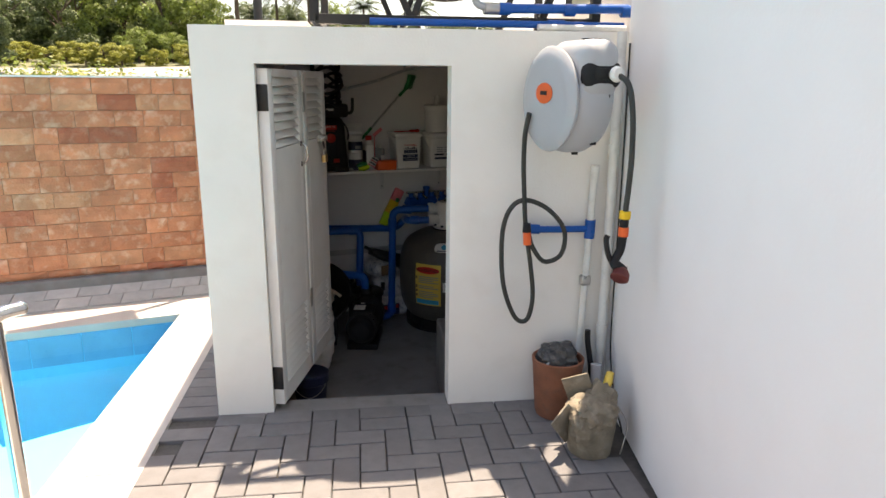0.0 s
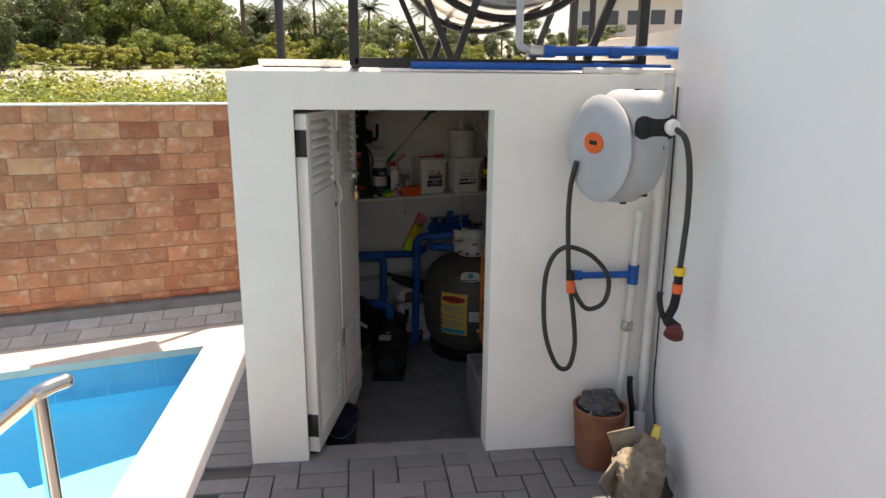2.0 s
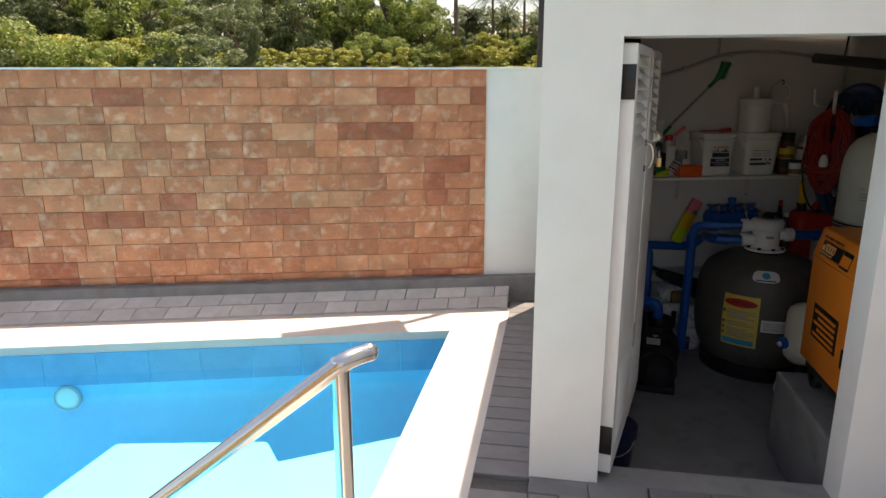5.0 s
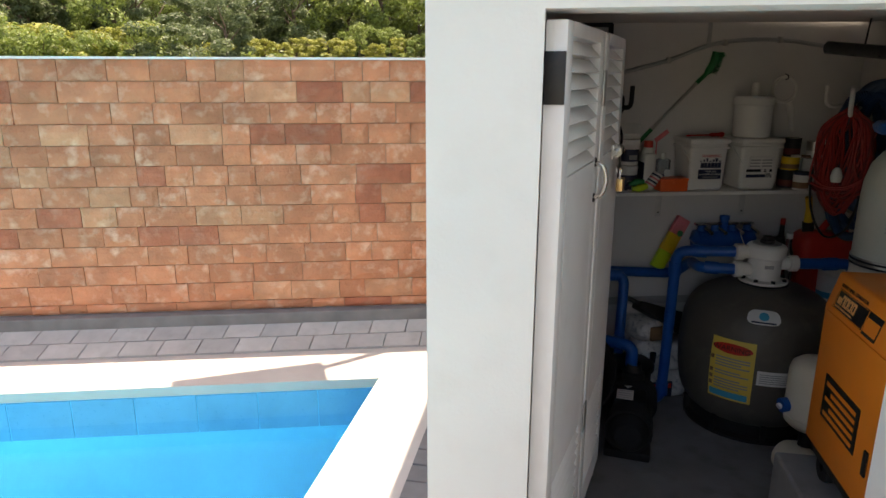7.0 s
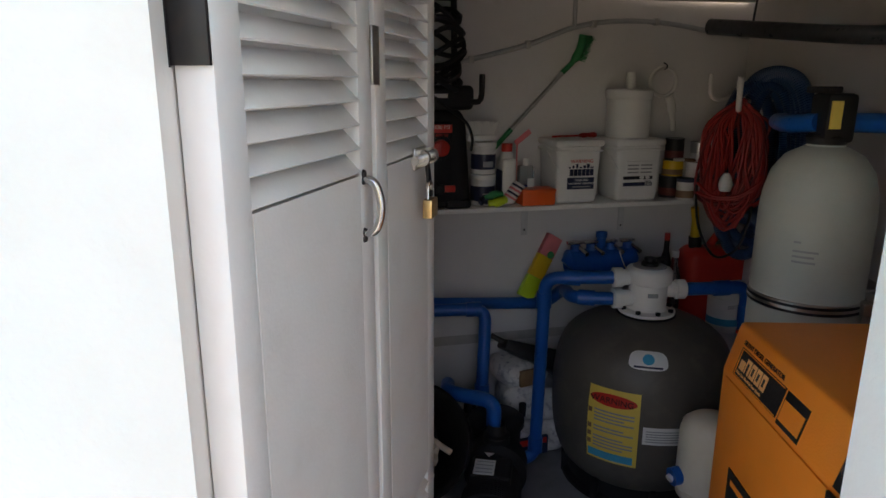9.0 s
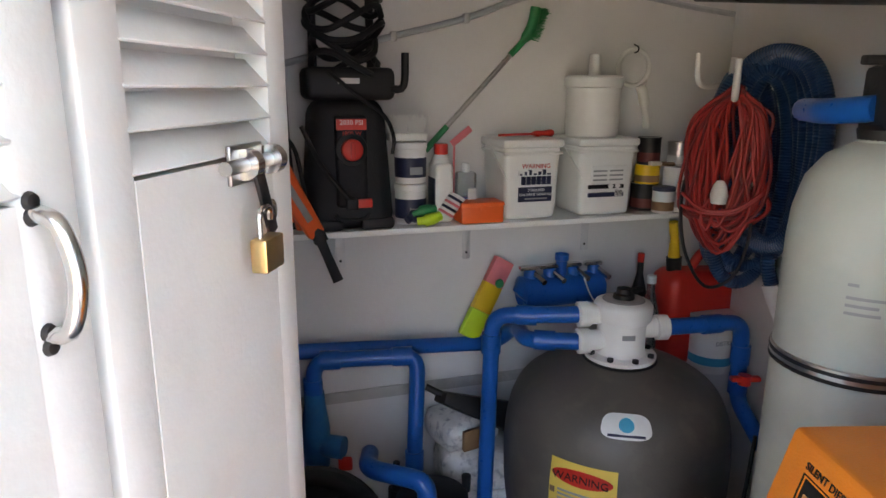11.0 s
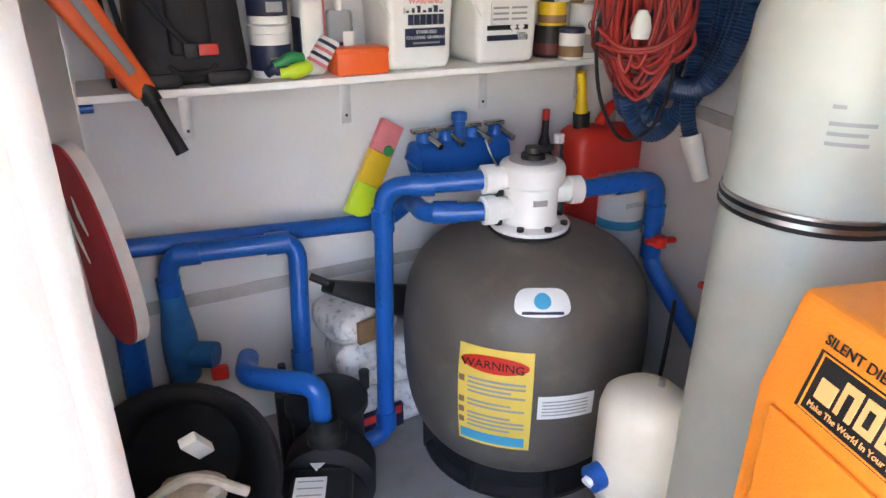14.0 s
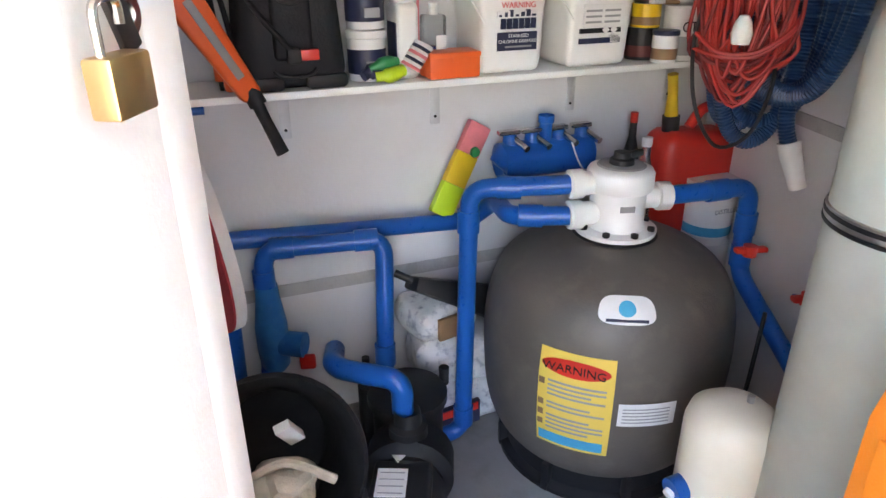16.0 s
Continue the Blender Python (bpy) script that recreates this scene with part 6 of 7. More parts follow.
def sack(s, off, z, w, h, turn, m_, label):
    d = on_wall("cement_sack", s, off, z, label, "sack", "sacks by the wall", turn)
    bm = boxed(-w / 2, w / 2, -0.11, 0.11, 0, h, 0.05, 4)
    bmesh.ops.subdivide_edges(bm, edges=bm.edges[:], cuts=2, use_grid_fill=True)
    for v in bm.verts:
        n = noise.noise(v.co * 9 + Vector((s * 20, z * 9, 0)))
        v.co += Vector((n * 0.018, noise.noise(v.co * 14) * 0.02, n * 0.014 * (v.co.z > 0.02)))
    part("sack", bm, m_, d)
    return d


a = sack(0.60, 0.17, FLOOR_IN, 0.32, 0.17, 6, M_MESHBAG, "white sack with a blue and red printed corner")
part("print", boxed(-0.13, 0.05, -0.135, -0.115, 0.03, 0.12, 0.004), M_NAVY, a, "blue print")
part("print", boxed(-0.11, 0.04, -0.139, -0.12, 0.085, 0.115, 0.003), M_RED, a, "red print")
sack(0.62, 0.15, FLOOR_IN + 0.165, 0.30, 0.17, -8, M_MESHBAG, "crumpled white printed sack")
a = sack(0.57, 0.11, FLOOR_IN + 0.33, 0.24, 0.12, 12, M_MESHBAG, "folded sack with a brown checked print")
part("print", boxed(-0.06, 0.07, -0.128, -0.11, 0.02, 0.1, 0.004), M_WOOD, a, "brown checked print")
d = on_wall("dustpan", 0.62, 0.17, 0.18, "black plastic dustpan lying across the sacks", "dustpan")
bm = boxed(-0.17, 0.17, -0.05, 0.05, -0.035, 0.035, 0.01)
for v in bm.verts:
    v.co.z *= 0.6 + 1.2 * (v.co.x + 0.17) / 0.34
bmesh.ops.transform(bm, matrix=pose(0, 0, 0, -20, 24), verts=bm.verts)
part("pan", bm, M_BLACKPL, d)
part("handle", rod((-0.14, 0, 0.07), (-0.2, 0.03, 0.1), 0.013, 10), M_BLACKPL, d)


def pool_pump():
    d = thing("pool_pump", 0.45, 1.72, FLOOR_IN, -8, "dark grey pool pump with a blue outlet elbow", "pump")
    part("strainer", lathe([(0, 0.02), (0.1, 0.02), (0.11, 0.05), (0.11, 0.25), (0.125, 0.26), (0.125, 0.285), (0.105, 0.30), (0, 0.305)], 32, None, Matrix.Translation((0.0, 0.24, 0))), M_BLACKPL, d)
    for a in (30, 150, 270):
        part("lid_knob", lathe([(0.015, 0.27), (0.017, 0.33), (0, 0.335)], 12, None, Matrix.Translation((0.13 * math.cos(radians(a)), 0.24 + 0.13 * math.sin(radians(a)), 0))), M_BLACKPL, d)
    part("volute", lathe([(0, -0.08), (0.105, -0.08), (0.128, -0.05), (0.13, 0.05), (0.105, 0.08), (0, 0.08)], 36, None, pose(0.02, 0.04, 0.17, 90)), M_DARKGREY, d)
    part("outlet_neck", lathe([(0.05, 0.24), (0.055, 0.29), (0.055, 0.32), (0.04, 0.33), (0.036, 0.37)], 24, None, Matrix.Translation((0.02, 0.04, 0))), M_BLACKPL, d)
    mo = part("motor", lathe([(0, 0.36), (0.06, 0.36), (0.095, 0.33), (0.1, 0.3), (0.1, 0.08), (0.11, 0.06)], 32, None, pose(0.02, 0.0, 0.17, 90)), M_DARKGREY, d)
    part("terminal_box", boxed(-0.065, 0.095, -0.20, -0.05, 0.22, 0.275, 0.014, 3), M_DARKGREY, mo)
    part("data_plate", boxed(-0.05, 0.03, -0.19, -0.09, 0.2752, 0.278), M_PAPER, mo, "white data plate")
    for i in range(4):
        part("print_line", boxed(-0.042, 0.022, -0.18 + i * 0.024, -0.176 + i * 0.024, 0.2782, 0.2787), M_GREYPRINT, mo)
    for i in range(9):
        part("cooling_fin", lathe([(0.1, -0.003), (0.112, -0.003), (0.112, 0.003), (0.1, 0.003)], 24, None, pose(0.02, -0.215 - i * 0.012, 0.17, 90)), M_DARKGREY, mo)
    bm = bmesh.new()
    v = [bm.verts.new(c) for c in ((-0.02, -0.038, 0.2762), (0.02, -0.038, 0.2762), (0.0, -0.068, 0.2762))]
    bm.faces.new(v)
    r_ = bmesh.ops.extrude_face_region(bm, geom=bm.faces[:])
    bmesh.ops.translate(bm, vec=(0, 0, 0.0015), verts=[g for g in r_["geom"] if isinstance(g, bmesh.types.BMVert)])
    part("warning_sticker", bm, M_PAPER, mo, "pale triangular warning sticker", smooth=False)
    part("foot", boxed(-0.09, 0.13, -0.28, 0.1, 0.0, 0.045, 0.01), M_BLACKPL, d)
    pipe = part("outlet_pipe", tube(bent([(0.005, 0.06, 0.35), (0.005, 0.06, 0.455), (-0.20, 0.12, 0.45), (-0.22, 0.26, 0.42)], 0.06, 7), 0.031, 18), M_BLUEPVC, d, "blue outlet elbow")
    t = thing("spray_can", 0.36, 2.0, FLOOR_IN + 0.29, 0, "small dark canister standing behind the pump", "canister")
    part("can", lathe([(0, 0), (0.018, 0), (0.018, 0.07), (0.012, 0.08), (0.012, 0.1), (0, 0.1)], 16), M_BLACKPL, t)
    part("collar", lathe([(0.0185, 0.05), (0.0185, 0.066)], 16), M_CHROME, t)
    part("stand", lathe([(0.03, -0.29), (0.03, -0.001), (0, -0.0005)], 14), M_BLACKPL, t)


pool_pump()


def dark_bucket():
    d = thing("open_bucket", 0.13, 1.60, FLOOR_IN, 0, "large black bucket on its side holding rags and a small box", "bucket")
    mx = pose(0.0, 0.0, 0.37, 60, 0, 10) @ Matrix.Scale(1.12, 4)
    part("bucket", lathe([(0, -0.27), (0.13, -0.27), (0.14, -0.26), (0.185, 0.08), (0.198, 0.085), (0.2, 0.105), (0.19, 0.115), (0.174, 0.1), (0.13, -0.25), (0, -0.255)], 36, None, mx), M_MATTBLACK, d)
    bm = bmesh.new()
    bmesh.ops.create_icosphere(bm, subdivisions=3, radius=0.075)
    for v in bm.verts:
        v.co = Vector((v.co.x * 1.2, v.co.y, v.co.z * 0.6)) * (1 + 0.5 * noise.noise(v.co * 22))
    bmesh.ops.translate(bm, vec=(0.045, -0.13, 0.40), verts=bm.verts)
    part("rag", bm, M_CLOTH, d, "crumpled beige rag", smooth=False)
    part("rag_strip", tube(smooth_path([(-0.06, -0.12, 0.40), (0.05, -0.13, 0.47), (0.16, -0.12, 0.40)], 5), 0.012, 8), M_CLOTH, d)
    bm = boxed(-0.02, 0.02, -0.012, 0.012, -0.05, 0.05, 0.003)
    bmesh.ops.transform(bm, matrix=pose(0.055, -0.05, 0.49, 30, -22, 10), verts=bm.verts)
    part("carton", bm, M_PAPER, d, "small white carton")
    part("support_block", boxed(-0.12, 0.12, -0.05, 0.16, 0.0, 0.19, 0.006), M_BLACKPL, d)
    e = thing("paint_bucket", 0.125, 0.655, FLOOR_IN, 0, "navy blue paint bucket behind the door", "bucket")
    part("bucket", lathe([(0, 0), (0.085, 0), (0.1, 0.19), (0.106, 0.2), (0.1, 0.205), (0, 0.19)], 28), M_NAVY, e)
    part("rim", lathe([(0.1015, 0.15), (0.108, 0.155), (0.108, 0.205), (0.1, 0.21)], 28), M_NAVY, e)
    part("bail", tube(smooth_path([(-0.105, 0, 0.18), (-0.07, -0.08, 0.12), (0.0, -0.11, 0.09), (0.07, -0.08, 0.12), (0.105, 0, 0.18)], 4), 0.003, 6), M_STEEL, e)
    f = thing("plastic_sack", 0.17, 1.08, FLOOR_IN, 0, "white crumpled plastic sack standing behind the door", "sack")
    bm = bmesh.new()
    bmesh.ops.create_icosphere(bm, subdivisions=5, radius=1.0)
    for v in bm.verts:
        v.co = Vector((v.co.x * 0.085, v.co.y * 0.1, 0.29 + 0.29 * v.co.z)) * (1 - 0.12 * max(0, v.co.z))
    bm.normal_update()
    part("sack", crumple(bm, 14, 0.018, 2.0), M_FOAMWHITE, f)
    part("knot", tube(smooth_path([(0.0, 0, 0.5), (0.02, -0.01, 0.56), (0.05, -0.02, 0.585), (0.07, -0.02, 0.57)], 4), [0.02] * 5 + [0.012] * 8, 10), M_FOAMWHITE, f)


dark_bucket()


# ---- pump room: vessels and generator on the right ----
def frp_vessel():
    d = thing("softener_vessel", 1.342, 1.205, FLOOR_IN, 0, "tall pale green fibreglass pressure vessel with a black head", "vessel")
    part("vessel", lathe([(0, 0.06), (0.13, 0.06), (0.15, 0.1), (0.152, 0.2), (0.152, 1.36), (0.148, 1.42), (0.132, 1.485), (0.1, 1.53), (0.06, 1.552), (0.05, 1.556), (0.05, 1.57), (0, 1.57)], 44), M_FRP, d)
    part("foot", lathe([(0.165, 0), (0.165, 0.14), (0.156, 0.15)], 40), M_BLACKPL, d, "black foot cup")
    for z in (1.12, 1.137):
        part("band_rubber", lathe([(0.154, z - 0.02), (0.157, z - 0.02), (0.157, z - 0.012), (0.154, z - 0.012)], 40), M_BLACKPL, d)
    b_ = part("strap", lathe([(0.153, 1.1), (0.156, 1.102), (0.156, 1.13), (0.153, 1.132)], 44), M_STEEL, d, "steel strap with a clamp")
    part("clamp", boxed(0.09, 0.13, -0.145, -0.105, 1.098, 1.136, 0.006), M_STEEL, b_)
    part("strap_bolt", rod((0.15, 0.02, 1.12), (0.35, 0.04, 1.12), 0.006, 8), M_STEEL, b_)
    for i, (z, w) in enumerate(((1.30, 0.02), (1.275, 0.07), (1.26, 0.06), (1.245, 0.065))):
        a0 = -2.35
        bm = bmesh.new()
        vs = [[bm.verts.new((0.1532 * math.cos(a0 + w * 6 * k / 6), 0.1532 * math.sin(a0 + w * 6 * k / 6), zz)) for k in range(7)] for zz in (z, z + 0.006)]
        for k in range(6):
            bm.faces.new((vs[0][k], vs[0][k + 1], vs[1][k + 1], vs[1][k]))
        part("print_line", bm, M_GREYPRINT, d)
    hd = part("control_head", boxed(-0.035, 0.05, -0.05, 0.05, 1.565, 1.70, 0.014, 2), M_BLACKPL, d, "black control valve head")
    part("head_base", lathe([(0.05, 1.56), (0.054, 1.58), (0.045, 1.59)], 28), M_BLACKPL, hd)
    part("head_label", boxed(-0.026, 0.004, -0.0535, -0.049, 1.605, 1.68), M_LABELYEL, hd, "gold label")
    part("head_lever", boxed(-0.07, 0.02, -0.012, 0.012, 1.70, 1.718, 0.004), M_BLACKPL, hd)
    part("head_pipe", tube(bent([(0.045, 0.0, 1.62), (0.18, -0.02, 1.62), (0.33, -0.02, 1.60)], 0.04), 0.028, 14), M_BLUEPVC, d, "blue feed pipe")
    part("head_pipe", tube(bent([(-0.03, 0.0, 1.62), (-0.07, 0.09, 1.61), (-0.03, 0.26, 1.61), (0.12, 0.32, 1.60), (0.34, 0.33, 1.60)], 0.05), 0.026, 14), M_BLUEPVC, d, "blue feed pipe")


frp_vessel()


def booster():
    d = thing("booster_pump", 1.19, 1.378, FLOOR_IN, 0, "small booster pump carrying a cream pressure tank", "pump")
    part("tank", lathe([(r_, 0.285 + (h_ - 0.255) * 0.87) for r_, h_ in [(0, 0.255), (0.07, 0.262), (0.1, 0.295), (0.104, 0.33), (0.1045, 0.40), (0.104, 0.57), (0.096, 0.605), (0.07, 0.63), (0.03, 0.64), (0, 0.641)]], 36), M_CREAM, d, "cream enamelled pressure tank")
    part("tank_seam", lathe([(0.1045, 0.348), (0.107, 0.352), (0.1045, 0.356)], 36), M_CREAM, d)
    part("air_valve", lathe([(0.008, 0.612), (0.008, 0.637), (0, 0.639)], 10, None, Matrix.Translation((0.03, 0, 0))), M_STEEL, d)
    part("tank_neck", lathe([(0.03, 0.2), (0.03, 0.29)], 16), M_BLACKPL, d)
    part("pump_body", lathe([(0, -0.13), (0.07, -0.13), (0.085, -0.1), (0.085, 0.09), (0.075, 0.13), (0, 0.13)], 28, None, pose(0, -0.05, 0.11, 90, 0, 25)), M_CREAM, d)
    part("pump_cap", lathe([(0.09, 0.08), (0.1, 0.09), (0.1, 0.13), (0.06, 0.15), (0, 0.15)], 28, None, pose(0, -0.05, 0.11, 90, 0, 25)), M_BLACKPL, d)
    part("foot", boxed(-0.08, 0.08, -0.14, 0.06, 0.0, 0.03, 0.006), M_BLACKPL, d)
    part("side_fitting", rod((-0.09, -0.01, 0.40), (-0.13, -0.02, 0.395), 0.032, 16), M_BLUEPVC, d, "blue side fitting")
    part("fitting_plug", rod((-0.13, -0.02, 0.395), (-0.14, -0.025, 0.39), 0.014, 10), M_WHITEPL, d)
    part("cable", tube(smooth_path([(0.1, 0.1, 0.15), (0.18, 0.25, 0.3), (0.26, 0.35, 0.42), (0.3, 0.4, 0.6)], 5), 0.006, 8), M_BLACKPL, d)


booster()


bm = slab([(0.905, 0.20), (1.60, 0.20), (1.60, 0.92), (0.905, 0.92)], FLOOR_IN, 0.12, 0.012)
solid("plinth_generator", bm, M_SCREED, "cement plinth that carries the generator", "plinth", kind="structure")


def generator():
    d = thing("generator", 0.962, 0.27, FLOOR_IN, 0, "orange enclosed diesel generator with black control panel", "generator")
    Lg, W, H = 0.545, 0.66, 1.172
    sec = [(0.0, 0.56), (0.0, 1.055), (0.03, H - 0.004), (0.038, H), (W - 0.038, H), (W - 0.03, H - 0.004), (W, 1.055), (W, 0.56)]
    bm = bmesh.new()
    a = [bm.verts.new((x, -0.115, z)) for x, z in sec]
    c = [bm.verts.new((x, Lg, z)) for x, z in sec]
    bm.faces.new(a)
    bm.faces.new(c[::-1])
    for i in range(len(sec)):
        j = (i + 1) % len(sec)
        bm.faces.new((a[i], c[i], c[j], a[j]))
    bmesh.ops.recalc_face_normals(bm, faces=bm.faces)
    bmesh.ops.bevel(bm, geom=list(bm.edges), offset=0.006, segments=2, profile=0.5, affect="EDGES")
    part("canopy", bm, M_ORANGE, d)
    part("side_door", boxed(-0.006, 0.0, -0.09, Lg - 0.03, 0.60, 1.045, 0.002), M_ORANGE, d, "orange side door")
    part("rear_door", boxed(0.03, W - 0.03, Lg, Lg + 0.005, 0.60, 1.03, 0.002), M_ORANGE, d)
    part("base", boxed(0.02, W - 0.02, -0.09, Lg - 0.03, 0.51, 0.56, 0.004), M_BLACKSTEEL, d)
    for x in (0.06, W - 0.06):
        for y in (-0.02, Lg - 0.07):
            part("wheel", lathe([(0.015, -0.018), (0.045, -0.018), (0.05, -0.01), (0.05, 0.01), (0.045, 0.018), (0.015, 0.018)], 20, None, pose(x, y, 0.47, 0, 90)), M_BLACKPL, d)
    # sloping shoulder with the maker's plate
    sh = pose(0.0, 0, 1.055) @ pose(0, 0, 0, 0, math.degrees(math.atan2(0.03, 0.113)), 0)

    def plate(name, y0, y1, z0, z1, m_, off, parent, label=""):
        bm = boxed(-0.0012 - off, 0.002, y0, y1, z0, z1)
        bmesh.ops.transform(bm, matrix=sh, verts=bm.verts)
        return part(name, bm, m_, parent, label, smooth=False)

    mp = plate("maker_plate", 0.275, Lg - 0.055, 0.008, 0.076, M_BLACKPL, 0.0, d, "black maker's plate with pale marks")
    plate("plate_border", 0.28, Lg - 0.06, 0.0725, 0.0745, M_ORANGE, 0.0012, mp)
    plate("plate_border", 0.28, Lg - 0.06, 0.0095, 0.0115, M_ORANGE, 0.0012, mp)
    plate("plate_border", Lg - 0.0625, Lg - 0.0605, 0.0095, 0.0745, M_ORANGE, 0.0012, mp)
    for i in range(5):
        y1 = Lg - 0.072 - i * 0.0265
        plate("brand_mark", y1 - 0.0215, y1, 0.029, 0.064 if i else 0.052, M_CREAMPRINT, 0.0014, mp)
        if i:
            plate("brand_hole", y1 - 0.0145, y1 - 0.007, 0.037 if i > 1 else 0.029, 0.055, M_BLACKPL, 0.002, mp)
    lettering("plate_text", "SILENT DIESEL GENERATOR", 0.0158, M_BLACKPL, mp, sh @ Matrix.Translation((-0.002, Lg - 0.055, 0.088)) @ pose(0, 0, 0, 90, 0, -90), align="LEFT")
    lettering("plate_text", "Make The World In Your Hands", 0.0095, M_CREAMPRINT, mp, sh @ Matrix.Translation((-0.0032, Lg - 0.07, 0.0205)) @ pose(0, 0, 0, 90, 0, -90), align="LEFT")
    rp = plate("rating_plate", 0.18, 0.268, 0.002, 0.075, M_BLACKPL, 0.0, d)
    plate("rating_face", 0.185, 0.264, 0.012, 0.056, M_ORANGE, 0.0012, rp)
    # lower side label, panel, outlets
    lw = part("side_label", boxed(-0.0085, -0.005, 0.17, 0.43, 0.70, 0.85), M_BLACKPL, d, "black printed side label")
    for i in range(5):
        part("print_line", boxed(-0.0098, -0.0084, 0.19, 0.41 - 0.04 * (i % 2), 0.712 + i * 0.026, 0.726 + i * 0.026), M_ORANGE, lw)
    cp = plate("control_panel", -0.10, 0.045, 0.002, 0.085, M_BLACKPL, 0.004, d, "black control panel")
    part("control_panel_lower", boxed(-0.012, -0.0055, -0.10, 0.05, 0.94, 1.05, 0.002), M_BLACKPL, d)
    part("gauge", lathe([(0.022, 0), (0.022, 0.006), (0.018, 0.008), (0, 0.008)], 24, None, sh @ pose(-0.005, 0.015, 0.05, 0, -90)), M_CHROME, cp, "round chrome gauge")
    for y in (-0.05, -0.02):
        part("switch", lathe([(0.007, 0), (0.007, 0.008), (0, 0.009)], 12, None, sh @ pose(-0.005, y, 0.035, 0, -90)), M_PAPER, cp)
    plate("panel_card", -0.085, -0.06, 0.02, 0.06, M_PAPER, 0.006, cp)
    part("fuel_cap", lathe([(0.045, 0), (0.045, 0.02), (0.035, 0.028), (0, 0.029)], 24, None, Matrix.Translation((0.33, 0.12, H))), M_BLACKPL, d)
    part("latch", boxed(-0.012, -0.005, 0.08, 0.105, 0.68, 0.76, 0.003), M_BLACKPL, d)


generator()
d = thing("rolled_cover", 1.47, 1.68, 1.605, 0, "dark rolled cover slung under the ceiling", "rolled cover")
part("roll", tube(smooth_path([(-0.2, 0.33, 0.03), (-0.05, 0.1, 0.0), (0.1, -0.15, -0.03), (0.225, -0.36, -0.04)], 5), 0.03, 12), M_DARKBAG, d)
for t_, z in ((-0.1, 0.18), (0.14, -0.22)):
    part("sling", tube([(t_, z, 0.03), (t_ + 0.01, z, 0.15)], 0.004, 6), M_BLACKPL, d)
d = thing("wall_socket", -0.098, 1.84, 1.36, 0, "black socket box fixed to the side wall", "socket")
part("box", boxed(0.0, 0.035, -0.035, 0.035, -0.07, 0.07, 0.006), M_BLACKPL, d)
for z in (-0.035, 0.0, 0.035):
    part("socket", boxed(0.035, 0.039, -0.02, 0.02, z - 0.012, z + 0.012, 0.002), M_DARKGREY, d)
part("cable", tube(smooth_path([(0.015, 0, -0.07), (0.02, 0.0, -0.13), (0.015, 0.02, -0.2), (0.005, 0.03, -0.26)], 5), 0.004, 8), M_BLACKPL, d)


# ---- beyond the wall: scrub, trees, houses ----
def leaf_cards(centres, outward, sizes, rnd, squash=0.6):
    """Many small leaf clumps that face roughly outwards and up, as vertices and faces."""
    n = len(centres)
    nor = outward + [0, 0, 0.35] + rnd.normal(0, 0.5, (n, 3))
    nor /= np.linalg.norm(nor, axis=1, keepdims=True) + 1e-9
    a = np.cross(nor, rnd.normal(0, 1, (n, 3)))
    a /= np.linalg.norm(a, axis=1, keepdims=True) + 1e-9
    b = np.cross(nor, a)
    s = np.asarray(sizes)[:, None]
    v = np.stack([centres - a * s, centres - b * s * squash + a * s * 0.1, centres + a * s, centres + b * s * squash + a * s * 0.1], 1).reshape(-1, 3)
    f = np.arange(4 * n).reshape(-1, 4)
    return v, f


def cards_mesh(name, v, f, material):
    me = bpy.data.meshes.new(name)
    me.from_pydata([tuple(p) for p in v], [], [tuple(q) for q in f])
    me.materials.append(material)
    return me


def tree(seed, height, spread, material):
    rnd = np.random.RandomState(seed)
    t = thing("tree", 0, 0, -300, 0, "leafy broad-crowned tree in the far thicket", "tree", "trees beyond the garden wall")
    bm = tube([(0, 0, -0.3), (0.1, 0.05, height * 0.3), (0.0, 0.15, height * 0.6)], [0.16, 0.12, 0.06], 8)
    for k in range(5):
        an = k * 1.26 + rnd.uniform(0, 0.8)
        z0 = height * (0.28 + 0.07 * k)
        tube([(0.06, 0.05, z0), (math.cos(an) * spread * 0.35, math.sin(an) * spread * 0.35, z0 + height * 0.16), (math.cos(an) * spread * 0.6, math.sin(an) * spread * 0.6, z0 + height * 0.26)], [0.07, 0.045, 0.02], 6, bm)
    part("trunk", bm, M_BARK, t)
    cen, out = [], []
    for k in range(34):
        an, zz = rnd.uniform(0, 6.28), height * rnd.uniform(0.08, 0.95)
        rr_ = spread * math.sqrt(rnd.uniform(0.02, 0.9)) * (1.15 - 0.75 * abs(zz / height - 0.5))
        rad = spread * rnd.uniform(0.16, 0.36)
        p = rnd.normal(0, 1, (260, 3))
        p /= np.linalg.norm(p, axis=1, keepdims=True)
        out.append(p.copy())
        p *= rad * rnd.uniform(0.7, 1.08, (260, 1)) * [1, 1, 0.72]
        cen.append(p + [math.cos(an) * rr_, math.sin(an) * rr_, zz])
    cen, out = np.concatenate(cen), np.concatenate(out)
    v, f = leaf_cards(cen, out, rnd.uniform(0.05, 0.14, len(cen)), rnd)
    ob = new("crown", cards_mesh("crown", v, f, material))
    ob.parent = t
    return t


